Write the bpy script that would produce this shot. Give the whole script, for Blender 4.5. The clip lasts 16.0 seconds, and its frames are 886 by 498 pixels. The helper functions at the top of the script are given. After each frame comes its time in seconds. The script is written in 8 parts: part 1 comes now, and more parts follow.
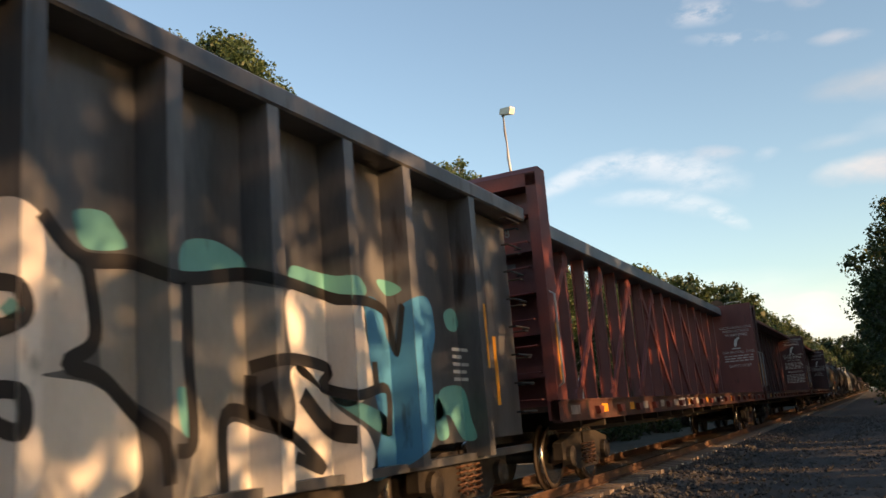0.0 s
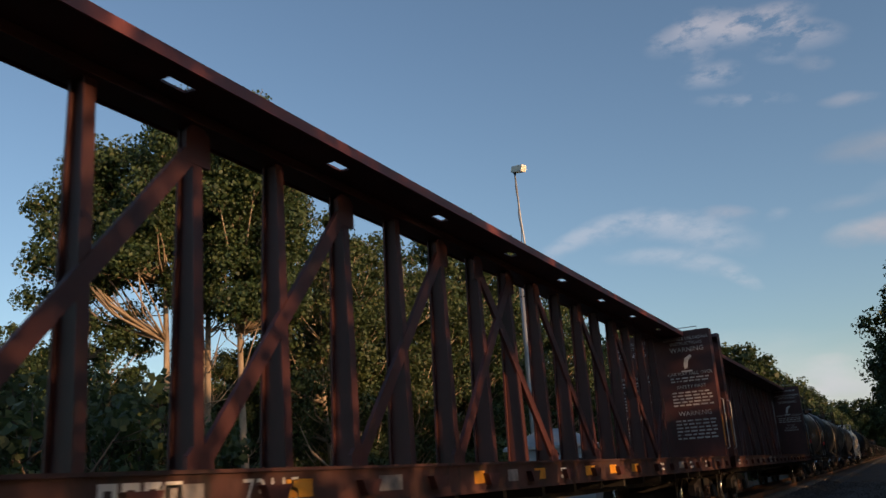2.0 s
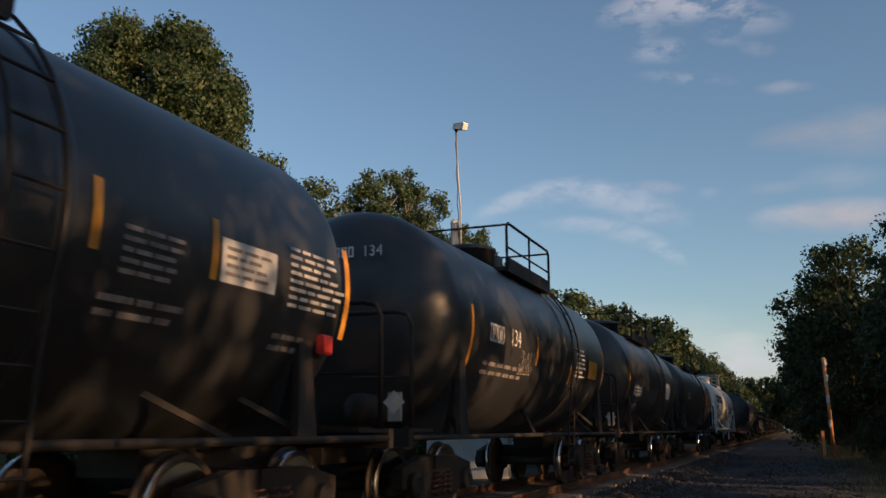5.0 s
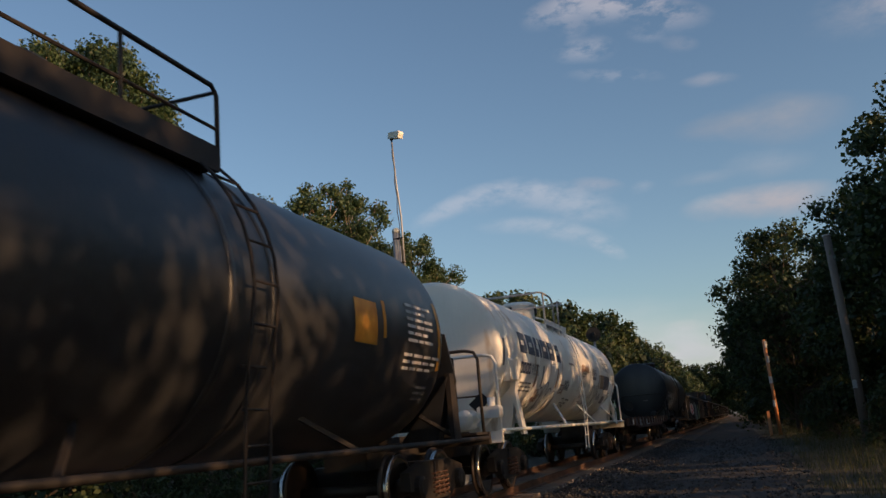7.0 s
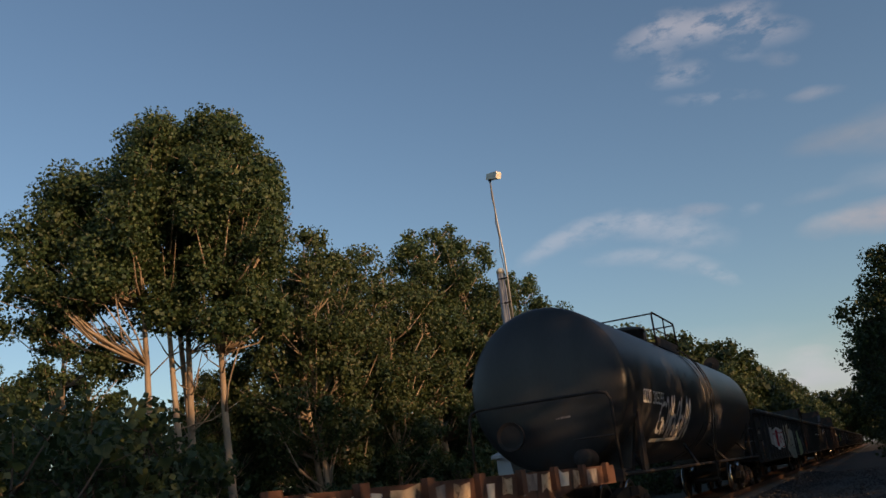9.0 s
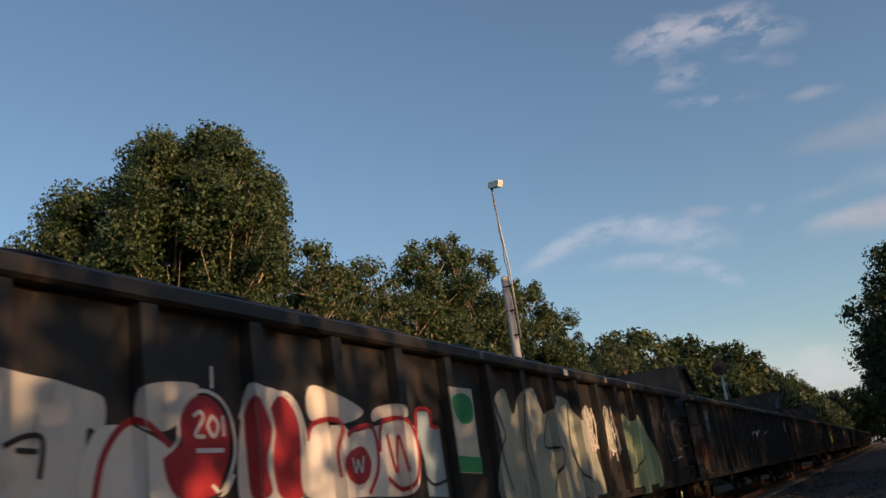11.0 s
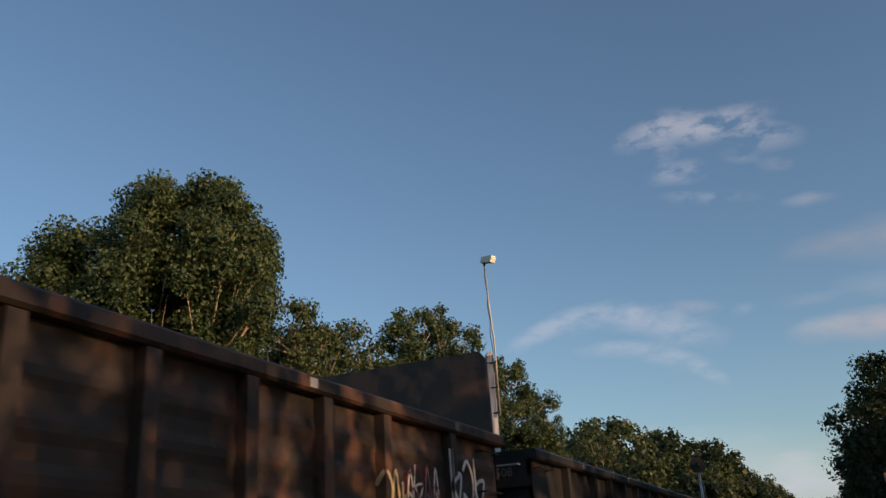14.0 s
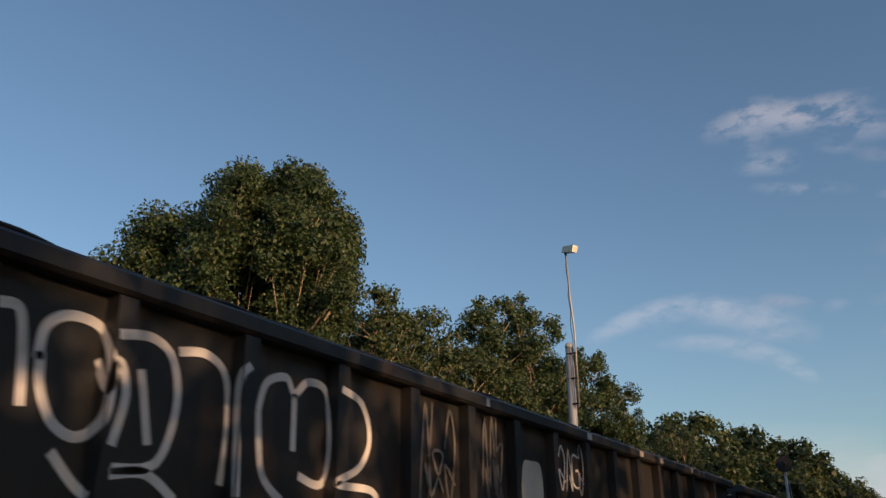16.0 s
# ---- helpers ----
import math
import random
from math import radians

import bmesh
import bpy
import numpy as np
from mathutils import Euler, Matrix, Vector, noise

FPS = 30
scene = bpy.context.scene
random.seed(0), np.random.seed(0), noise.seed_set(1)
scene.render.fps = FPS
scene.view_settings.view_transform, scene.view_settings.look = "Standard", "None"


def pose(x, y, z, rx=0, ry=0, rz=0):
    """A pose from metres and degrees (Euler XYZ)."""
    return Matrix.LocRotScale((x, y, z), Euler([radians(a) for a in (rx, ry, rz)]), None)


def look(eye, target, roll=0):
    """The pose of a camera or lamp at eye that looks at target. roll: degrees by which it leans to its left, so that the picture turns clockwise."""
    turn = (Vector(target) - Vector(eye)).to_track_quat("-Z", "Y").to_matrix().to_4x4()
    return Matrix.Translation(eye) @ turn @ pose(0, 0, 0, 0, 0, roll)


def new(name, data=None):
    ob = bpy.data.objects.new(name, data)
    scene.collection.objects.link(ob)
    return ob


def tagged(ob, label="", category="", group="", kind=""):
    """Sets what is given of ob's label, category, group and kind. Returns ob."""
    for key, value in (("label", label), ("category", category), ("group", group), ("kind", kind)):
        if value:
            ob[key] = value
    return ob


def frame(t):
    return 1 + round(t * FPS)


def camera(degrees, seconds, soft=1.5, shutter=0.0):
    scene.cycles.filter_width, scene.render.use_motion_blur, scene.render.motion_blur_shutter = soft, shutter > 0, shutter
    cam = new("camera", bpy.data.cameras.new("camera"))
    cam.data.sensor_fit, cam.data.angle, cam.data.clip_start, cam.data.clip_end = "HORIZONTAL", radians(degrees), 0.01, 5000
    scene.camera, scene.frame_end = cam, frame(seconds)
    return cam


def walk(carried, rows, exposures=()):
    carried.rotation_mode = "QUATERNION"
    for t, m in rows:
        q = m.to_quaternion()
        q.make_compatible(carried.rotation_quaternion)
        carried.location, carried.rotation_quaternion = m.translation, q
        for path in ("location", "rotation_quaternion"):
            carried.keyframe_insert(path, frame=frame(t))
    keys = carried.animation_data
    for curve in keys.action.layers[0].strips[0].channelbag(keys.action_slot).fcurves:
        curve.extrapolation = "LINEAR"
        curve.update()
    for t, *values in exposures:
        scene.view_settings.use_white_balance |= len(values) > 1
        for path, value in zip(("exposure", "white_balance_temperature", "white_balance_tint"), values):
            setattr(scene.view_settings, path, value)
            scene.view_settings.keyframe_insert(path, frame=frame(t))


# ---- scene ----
CAM = (0.0, 0.0, 1.1)
SPEED = 17.4          # the train's pace, metres a second
TRACK = -5.37         # the track's centre line
cam = camera(54.7, 16.0, shutter=0.06)
PATH = [(0.0, 101.43, 4.55, 26.83), (0.5, 102.51, 3.79, 25.77), (1.0, 102.97, 3.43, 25.53), (1.5, 103.92, 3.59, 26.42),
        (2.0, 105.22, 3.70, 27.38), (2.5, 106.63, 3.74, 27.35), (3.0, 108.19, 2.69, 25.97), (3.5, 108.19, 1.78, 24.78),
        (4.0, 107.84, 0.79, 24.38), (4.5, 106.93, 1.07, 24.71), (5.0, 101.95, 0.18, 21.94), (5.2, 100.41, 0.31, 20.73),
        (7.3, 103.18, 5.19, 19.65), (7.5, 103.88, 5.20, 20.56), (8.0, 104.72, 5.62, 23.02), (8.5, 105.23, 5.86, 25.15),
        (8.7, 105.59, 6.05, 25.91), (10.8, 106.11, 8.47, 28.42), (11.0, 106.54, 8.04, 27.38), (11.5, 107.87, 7.75, 25.01),
        (12.0, 109.80, 8.09, 25.61), (12.5, 110.93, 7.90, 25.95), (13.0, 111.42, 7.75, 25.71), (13.5, 111.79, 5.80, 25.27),
        (14.0, 111.04, 3.23, 25.05), (14.5, 110.24, 2.34, 25.72), (15.0, 110.35, 2.19, 26.90), (15.5, 110.76, 1.91, 28.14),
        (16.0, 110.41, 0.48, 29.79)]
walk(cam, [(t, pose(*CAM, rx, ry, rz)) for t, rx, ry, rz in PATH],
     exposures=[(0.0, 1.3, 7900, 12), (0.3, 1.15, 7800, 12), (0.6, 0.8, 7400, 12), (0.9, 0.5, 6900, 12), (1.3, 0.4, 6750, 12), (3.0, 0.35, 6600, 12), (4.6, 0.2, 6500, 11),
                (5.2, 0.45, 6650, 12), (7.4, 0.25, 6650, 12), (8.5, 0.15, 6700, 12), (10.8, 0.4, 6650, 12), (12.5, 0.25, 6450, 11), (16.0, 0.25, 6400, 11)])

# ---- sky and sun ----
SUN_AZ, SUN_EL = 104.0, 11.0      # degrees clockwise from the line ahead along the track, and above the horizon
sun_dir = Vector((math.sin(radians(SUN_AZ)) * math.cos(radians(SUN_EL)), math.cos(radians(SUN_AZ)) * math.cos(radians(SUN_EL)), math.sin(radians(SUN_EL))))
sun = new("sun", bpy.data.lights.new("sun", "SUN"))
sun.data.energy, sun.data.angle, sun.data.color = 4.1, radians(0.55), (1.0, 0.58, 0.29)
sun.matrix_world = look(sun_dir * 60, (0, 0, 0))

world = bpy.data.worlds.new("evening sky")
scene.world = world
world.use_nodes = True
wn, wl = world.node_tree.nodes, world.node_tree.links
wn.clear()


def wmath(op, a, b=None, c=None, clamp=False):
    n = wn.new("ShaderNodeMath")
    n.operation, n.use_clamp = op, clamp
    for i, q in enumerate((a, b, c)):
        if q is None:
            continue
        if isinstance(q, (int, float)):
            n.inputs[i].default_value = q
        else:
            wl.new(q, n.inputs[i])
    return n.outputs[0]


def wdot(vec, d):
    n = wn.new("ShaderNodeVectorMath")
    n.operation = "DOT_PRODUCT"
    wl.new(vec, n.inputs[0])
    n.inputs[1].default_value = d
    return n.outputs["Value"]


sky = wn.new("ShaderNodeTexSky")
sky.sky_type, sky.sun_disc = "NISHITA", False
sky.sun_elevation, sky.sun_rotation = radians(SUN_EL), radians(SUN_AZ)
sky.air_density, sky.dust_density, sky.ozone_density = 1.0, 0.8, 2.1
coord = wn.new("ShaderNodeTexCoord").outputs["Generated"]
wisps = wn.new("ShaderNodeTexNoise")
wisps.inputs["Scale"].default_value, wisps.inputs["Detail"].default_value = 26, 10
wisps.inputs["Roughness"].default_value = 0.6
stretch = wn.new("ShaderNodeMapping")
stretch.inputs["Scale"].default_value = (1, 1, 2.2)
wl.new(coord, stretch.inputs["Vector"])
wl.new(stretch.outputs[0], wisps.inputs["Vector"])
ragged = wisps.outputs["Fac"]
swirl = wn.new("ShaderNodeTexNoise")
swirl.inputs["Scale"].default_value, swirl.inputs["Detail"].default_value = 11, 6
wl.new(stretch.outputs[0], swirl.inputs["Vector"])
centred = wn.new("ShaderNodeVectorMath")
centred.operation = "SUBTRACT"
wl.new(swirl.outputs["Color"], centred.inputs[0])
centred.inputs[1].default_value = (0.5, 0.5, 0.5)
warped = wn.new("ShaderNodeVectorMath")
warped.operation = "MULTIPLY_ADD"
wl.new(centred.outputs[0], warped.inputs[0])
warped.inputs[1].default_value = (0.03, 0.03, 0.022)
wl.new(coord, warped.inputs[2])
bent = warped.outputs[0]
# clouds: azimuth left of the track and height in degrees, half width, half height, tilt, how dense, how ragged, warmth
HIGH_CLOUDS = [(17.8, 14.7, 2.31, 0.87, 25, 0.24, 3.2, 0.1), (15.2, 15.4, 2.7, 1.04, 6, 0.26, 3.2, 0.1), (12.3, 15.4, 3.08, 1.2, -9, 0.26, 3.2, 0.1), (9.3, 14.5, 3.07, 1.35, -22, 0.23, 3.2, 0.1),
          (7.1, 14.0, 2.27, 1.2, -25, 0.12, 3.2, 0.1), (7.2, 15.3, 2.18, 0.71, -7, 0.13, 3.2, 0.7), (4.1, 14.9, 0.97, 0.56, 8, 0.1, 3.2, 0.2), (12.6, 13.4, 3.07, 0.71, -7, 0.17, 3.2, 0.1),
          (9.2, 12.6, 3.52, 0.96, -20, 0.2, 3.2, 0.1), (6.8, 11.3, 1.52, 0.6, -44, 0.3, 3.2, 0.1), (8.2, 26.8, 2.71, 1.18, 7, 0.21, 6.5, 0.3), (5.8, 26.8, 2.9, 1.68, -18, 0.26, 6.5, 0.3),
          (2.9, 26.7, 3.47, 1.29, 4, 0.25, 6.5, 0.35), (1.1, 25.5, 3.23, 1.29, -16, 0.21, 6.5, 0.35), (7.6, 25.7, 1.3, 1.18, -10, 0.12, 6.5, 0.3), (6.9, 24.1, 2.44, 0.99, -1, 0.21, 6.5, 0.2),
          (5.1, 22.2, 3.47, 0.55, -8, 0.12, 6.5, 0.2), (2.6, 24.5, 1.54, 0.59, -19, 0.11, 6.5, 0.2), (0.4, 23.5, 1.44, 0.69, -20, 0.11, 6.5, 0.2), (-1.3, 20.9, 2.13, 0.61, -8, 0.22, 2.5, 0.2),
          (-1.4, 17.9, 3.21, 0.99, -1, 0.34, 1.2, -1), (-5.3, 17.6, 4.39, 1.67, -5, 0.42, 1.2, -0.9), (-0.5, 12.9, 2.57, 0.91, -1, 0.5, 1.2, -0.2), (-4.0, 12.8, 4.23, 1.36, -3, 0.6, 1.2, 0.5),
          (-4.0, 15.2, 3.25, 1.14, -3, 0.18, 1.6, 0.0), (0.2, 14.9, 2.17, 0.68, -1, 0.14, 2, 0.1), (2.9, 4.9, 2.16, 0.99, -8, 0.4, 1.2, -0.2), (2.2, 3.8, 1.91, 0.83, -6, 0.5, 1.2, -0.5),
          (2.6, 5.7, 1.94, 0.61, -6, 0.26, 1.4, 0.3), (4.3, 3.9, 2.22, 0.61, -17, 0.3, 1.2, 0.3)]
LOW_CLOUDS = [(2, 2.2, 40, 4.5, 0, 0.6, 0.6, -0.35), (14, 5.5, 16, 3.2, 0, 0.3, 1.0, 0.2), (-9, 7, 12, 3.0, 3, 0.3, 1.5, 0.3), (-20, 24, 12, 3.0, 5, 0.5, 4.0, 0.3), (-38, 14, 14, 1.6, -3, 0.6, 3.0, 0.6), (120, 22, 20, 4, 6, 0.5, 4.0, 0.3), (200, 15, 24, 3, 2, 0.5, 3.0, 0.4)]
sky_out = sky.outputs[0]
for az, el, hw, hh, tilt, dense, rag, warm in HIGH_CLOUDS + LOW_CLOUDS:
    a, e, k = radians(az), radians(el), radians(tilt)
    ahead = Vector((-math.sin(a) * math.cos(e), math.cos(a) * math.cos(e), math.sin(e)))
    right = Vector((math.cos(a), math.sin(a), 0))
    up = right.cross(ahead)
    u_ax, v_ax = right * math.cos(k) + up * math.sin(k), up * math.cos(k) - right * math.sin(k)
    u = wdot(bent, u_ax / math.sin(radians(hw)))
    v = wmath("SUBTRACT", wdot(bent, v_ax / math.sin(radians(hh))), 0.0)
    r2 = wmath("ADD", wmath("MULTIPLY", u, u), wmath("MULTIPLY", v, v))
    front = wmath("GREATER_THAN", wdot(coord, ahead), 0.0)
    body = wmath("MULTIPLY", wmath("SUBTRACT", 1.0, r2, clamp=True), front)
    body = wmath("POWER", body, 1.5)
    grain = wmath("MULTIPLY_ADD", wmath("SUBTRACT", ragged, 0.5), rag * 1.1, 0.7, clamp=True)
    fac = wmath("MULTIPLY", wmath("MULTIPLY", body, grain), dense * 1.35, clamp=True)
    lit = wmath("MULTIPLY_ADD", v, 0.35, 0.55, clamp=True)
    tone = wn.new("ShaderNodeMix")
    tone.data_type = "RGBA"
    tone.inputs["A"].default_value = (2.2, 2.7, 3.5, 1) if az > 0.5 else (1.9, 2.15, 2.7, 1)
    glow = max(warm, 0.0)
    dull = (1.0 if az > 0.5 else 0.78) * (1.0 + 0.4 * min(warm, 0.0))
    tone.inputs["B"].default_value = ((5.5 + 1.5 * glow) * dull, (5.3 - 0.9 * glow) * dull, (5.4 - 2.2 * glow) * dull, 1)
    wl.new(lit, tone.inputs["Factor"])
    mix = wn.new("ShaderNodeMix")
    mix.data_type = "RGBA"
    wl.new(fac, mix.inputs["Factor"])
    wl.new(sky_out, mix.inputs["A"])
    wl.new(tone.outputs["Result"], mix.inputs["B"])
    sky_out = mix.outputs["Result"]
bg = wn.new("ShaderNodeBackground")
bg.inputs["Strength"].default_value = 0.125
wl.new(sky_out, bg.inputs["Color"])
wl.new(bg.outputs[0], wn.new("ShaderNodeOutputWorld").inputs[0])


# ---- materials ----
def material(name, dark, light, rough=0.6, metal=0.0, scale=3.0, fine=60.0, bump=0.15, streak=1.0, rust=0.0, rust_colour=(0.09, 0.035, 0.018), random=0.0, detail=6.0):
    """Two colours mixed by coarse and fine noise; streak below 1 draws the noise out downwards; rust adds blotches."""
    m = bpy.data.materials.new(name)
    m.use_nodes = True
    n, l = m.node_tree.nodes, m.node_tree.links
    b = n["Principled BSDF"]
    tc = n.new("ShaderNodeTexCoord")
    mp = n.new("ShaderNodeMapping")
    mp.inputs["Scale"].default_value = (1, 1, streak)
    l.new(tc.outputs["Object"], mp.inputs["Vector"])
    big, small = n.new("ShaderNodeTexNoise"), n.new("ShaderNodeTexNoise")
    for q, s in ((big, scale), (small, fine)):
        q.inputs["Scale"].default_value, q.inputs["Detail"].default_value = s, detail
        l.new(mp.outputs[0], q.inputs["Vector"])
    both = n.new("ShaderNodeMath")
    both.operation = "MULTIPLY_ADD"
    l.new(small.outputs["Fac"], both.inputs[0])
    both.inputs[1].default_value = 0.45
    off = n.new("ShaderNodeMath")
    off.operation = "MULTIPLY_ADD"
    l.new(big.outputs["Fac"], off.inputs[0])
    off.inputs[1].default_value, off.inputs[2].default_value = 2.2, -0.85
    l.new(off.outputs[0], both.inputs[2])
    fac = both.outputs[0]
    if random:
        info = n.new("ShaderNodeObjectInfo")
        add = n.new("ShaderNodeMath")
        add.operation = "MULTIPLY_ADD"
        l.new(info.outputs["Random"], add.inputs[0])
        add.inputs[1].default_value = random
        l.new(fac, add.inputs[2])
        fac = add.outputs[0]
    mix = n.new("ShaderNodeMix")
    mix.data_type, mix.clamp_factor = "RGBA", True
    mix.inputs["A"].default_value, mix.inputs["B"].default_value = (*dark, 1), (*light, 1)
    l.new(fac, mix.inputs["Factor"])
    out = mix.outputs["Result"]
    if rust:
        rn = n.new("ShaderNodeTexNoise")
        rn.inputs["Scale"].default_value, rn.inputs["Detail"].default_value = scale * 2.3, 9
        l.new(mp.outputs[0], rn.inputs["Vector"])
        ramp = n.new("ShaderNodeMapRange")
        ramp.inputs["From Min"].default_value, ramp.inputs["From Max"].default_value = 0.68 - rust * 0.3, 0.78 - rust * 0.3
        l.new(rn.outputs["Fac"], ramp.inputs["Value"])
        mr = n.new("ShaderNodeMix")
        mr.data_type = "RGBA"
        l.new(ramp.outputs[0], mr.inputs["Factor"])
        l.new(out, mr.inputs["A"])
        mr.inputs["B"].default_value = (*rust_colour, 1)
        out = mr.outputs["Result"]
    l.new(out, b.inputs["Base Color"])
    b.inputs["Roughness"].default_value, b.inputs["Metallic"].default_value = rough, metal
    if bump:
        bp = n.new("ShaderNodeBump")
        bp.inputs["Strength"].default_value, bp.inputs["Distance"].default_value = bump, 0.02
        l.new(both.outputs[0], bp.inputs["Height"])
        l.new(bp.outputs[0], b.inputs["Normal"])
    return m


def leaf_material(name, dark, light, gold):
    m = bpy.data.materials.new(name)
    m.use_nodes = True
    n, l = m.node_tree.nodes, m.node_tree.links
    b = n["Principled BSDF"]
    g = n.new("ShaderNodeNewGeometry")
    ramp = n.new("ShaderNodeValToRGB")
    ramp.color_ramp.elements[0].color, ramp.color_ramp.elements[1].color = (*dark, 1), (*gold, 1)
    mid = ramp.color_ramp.elements.new(0.62)
    mid.color = (*light, 1)
    l.new(g.outputs["Random Per Island"], ramp.inputs["Fac"])
    l.new(ramp.outputs[0], b.inputs["Base Color"])
    b.inputs["Roughness"].default_value = 0.55
    t = n.new("ShaderNodeBsdfTranslucent")
    l.new(ramp.outputs[0], t.inputs["Color"])
    mx = n.new("ShaderNodeMixShader")
    mx.inputs[0].default_value = 0.4
    l.new(b.outputs[0], mx.inputs[1])
    l.new(t.outputs[0], mx.inputs[2])
    l.new(mx.outputs[0], n["Material Output"].inputs["Surface"])
    return m


black_paint = material("weathered black car paint", (0.0095, 0.01, 0.011), (0.028, 0.029, 0.031), 0.5, 0, 1.3, 30, 0.14, 0.3, 0.34, (0.045, 0.03, 0.023))
rust_black = material("rust stained black car paint", (0.017, 0.014, 0.0125), (0.05, 0.037, 0.03), 0.62, 0, 1.1, 26, 0.25, 0.8, 0.62, (0.1, 0.052, 0.033))
hopper_paint = material("dusty dark grey car paint", (0.034, 0.038, 0.044), (0.13, 0.137, 0.15), 0.37, 0, 1.6, 30, 0.12, 0.2, 0.2, (0.03, 0.022, 0.02))
maroon_paint = material("faded maroon car paint", (0.1, 0.024, 0.022), (0.18, 0.05, 0.042), 0.55, 0, 1.5, 40, 0.12, 0.3, 0.15, (0.05, 0.02, 0.014))
dark_maroon = material("dirty dark maroon car paint", (0.036, 0.0105, 0.0105), (0.08, 0.024, 0.022), 0.55, 0, 1.5, 40, 0.12, 0.3, 0.2, (0.03, 0.014, 0.011))
sill_paint = material("blotched dark maroon sill paint", (0.03, 0.013, 0.011), (0.085, 0.03, 0.024), 0.65, 0, 2.5, 40, 0.2, 0.5, 0.4, (0.022, 0.014, 0.011))
chord_paint = material("blue grey chord paint", (0.06, 0.075, 0.09), (0.11, 0.13, 0.15), 0.5, 0, 1.2, 40, 0.1, 0.5)
tank_black = material("satin black tank paint", (0.014, 0.016, 0.019), (0.042, 0.044, 0.047), 0.38, 0, 0.9, 26, 0.08, 0.35, 0.12, (0.04, 0.03, 0.025))
tank_white = material("grimy white tank paint", (0.74, 0.735, 0.68), (0.88, 0.87, 0.81), 0.5, 0, 1.3, 22, 0.12, 0.3, 0.3, (0.5, 0.43, 0.33))
rusty = material("rusty painted deck steel", (0.05, 0.024, 0.016), (0.14, 0.07, 0.045), 0.75, 0.1, 2.2, 35, 0.3, 0.6, 0.4, (0.02, 0.013, 0.011))
under_steel = material("grimy underframe steel", (0.012, 0.011, 0.011), (0.04, 0.033, 0.028), 0.7, 0.2, 3, 40, 0.25)
wheel_steel = material("worn wheel steel", (0.03, 0.025, 0.021), (0.08, 0.062, 0.05), 0.55, 0.4, 5, 50, 0.1)
tread_steel = material("bright polished tread steel", (0.45, 0.44, 0.42), (0.6, 0.59, 0.57), 0.22, 1.0, 8, 80, 0.05)
rail_steel = material("rusty rail steel", (0.06, 0.035, 0.025), (0.14, 0.08, 0.055), 0.6, 0.4, 4, 60, 0.2)
white_mark = material("chalky white stencil paint", (0.42, 0.42, 0.41), (0.7, 0.7, 0.68), 0.7, 0, 6, 50, 0.05)
faint_mark = material("worn grey stencil paint", (0.12, 0.11, 0.11), (0.3, 0.28, 0.27), 0.7, 0, 8, 60, 0.05)
worn_stencil = material("worn through white stencil paint", (0.3, 0.28, 0.27), (0.6, 0.58, 0.56), 0.7, 0, 3, 45, 0.05, 1.0, 0.25, (0.055, 0.02, 0.019))
navy_mark = material("navy blue lettering paint", (0.035, 0.05, 0.085), (0.06, 0.08, 0.12), 0.5, 0, 4, 50, 0.05)
peeling_paint = material("peeling cream paint", (0.24, 0.16, 0.1), (0.58, 0.5, 0.38), 0.8, 0, 5, 50, 0.2, 1.0, 0.4, (0.09, 0.05, 0.03))
yellow_mark = material("amber reflective tape", (0.5, 0.2, 0.02), (0.75, 0.36, 0.05), 0.4, 0, 6, 60, 0.05)
red_mark = material("red lamp plastic", (0.45, 0.03, 0.03), (0.6, 0.06, 0.05), 0.4, 0, 6, 60, 0.03)
grey_metal = material("dull galvanised metal", (0.3, 0.31, 0.32), (0.46, 0.47, 0.47), 0.5, 0.4, 2, 40, 0.08)
shed_paint = material("pale grey shed paint", (0.34, 0.37, 0.38), (0.47, 0.5, 0.5), 0.55, 0.1, 1.5, 30, 0.06, 0.4)
lamp_white = material("cream lamp housing enamel", (0.62, 0.6, 0.5), (0.76, 0.74, 0.64), 0.4, 0, 4, 40, 0.04)
black_rubber = material("black rubber hose", (0.01, 0.01, 0.01), (0.025, 0.025, 0.025), 0.6, 0, 8, 60, 0.1)
pole_wood = material("weathered pole timber", (0.12, 0.1, 0.085), (0.25, 0.21, 0.18), 0.85, 0, 3, 50, 0.4, 0.08)
orange_post = material("faded orange marker paint", (0.42, 0.16, 0.06), (0.62, 0.28, 0.12), 0.6, 0, 3, 40, 0.1, 0.3)
ballast_mat = material("crushed stone ballast", (0.017, 0.016, 0.015), (0.052, 0.048, 0.045), 0.9, 0, 5, 70, 0.7)
stone_mat = material("loose ballast stone", (0.026, 0.024, 0.023), (0.085, 0.08, 0.075), 0.9, 0, 3, 45, 0.5)
ground_mat = material("leafy forest soil", (0.02, 0.02, 0.012), (0.055, 0.05, 0.032), 0.95, 0, 0.6, 14, 0.6)
road_mat = material("packed gravel track", (0.014, 0.0132, 0.0128), (0.042, 0.04, 0.038), 0.95, 0, 1.2, 40, 0.7)
grass_mat = leaf_material("long verge grass", (0.022, 0.036, 0.01), (0.05, 0.07, 0.02), (0.11, 0.1, 0.036))
leaf_green = leaf_material("poplar leaves", (0.028, 0.056, 0.022), (0.058, 0.1, 0.038), (0.11, 0.14, 0.05))
leaf_olive = leaf_material("yellowing birch leaves", (0.034, 0.06, 0.024), (0.064, 0.1, 0.038), (0.11, 0.13, 0.044))
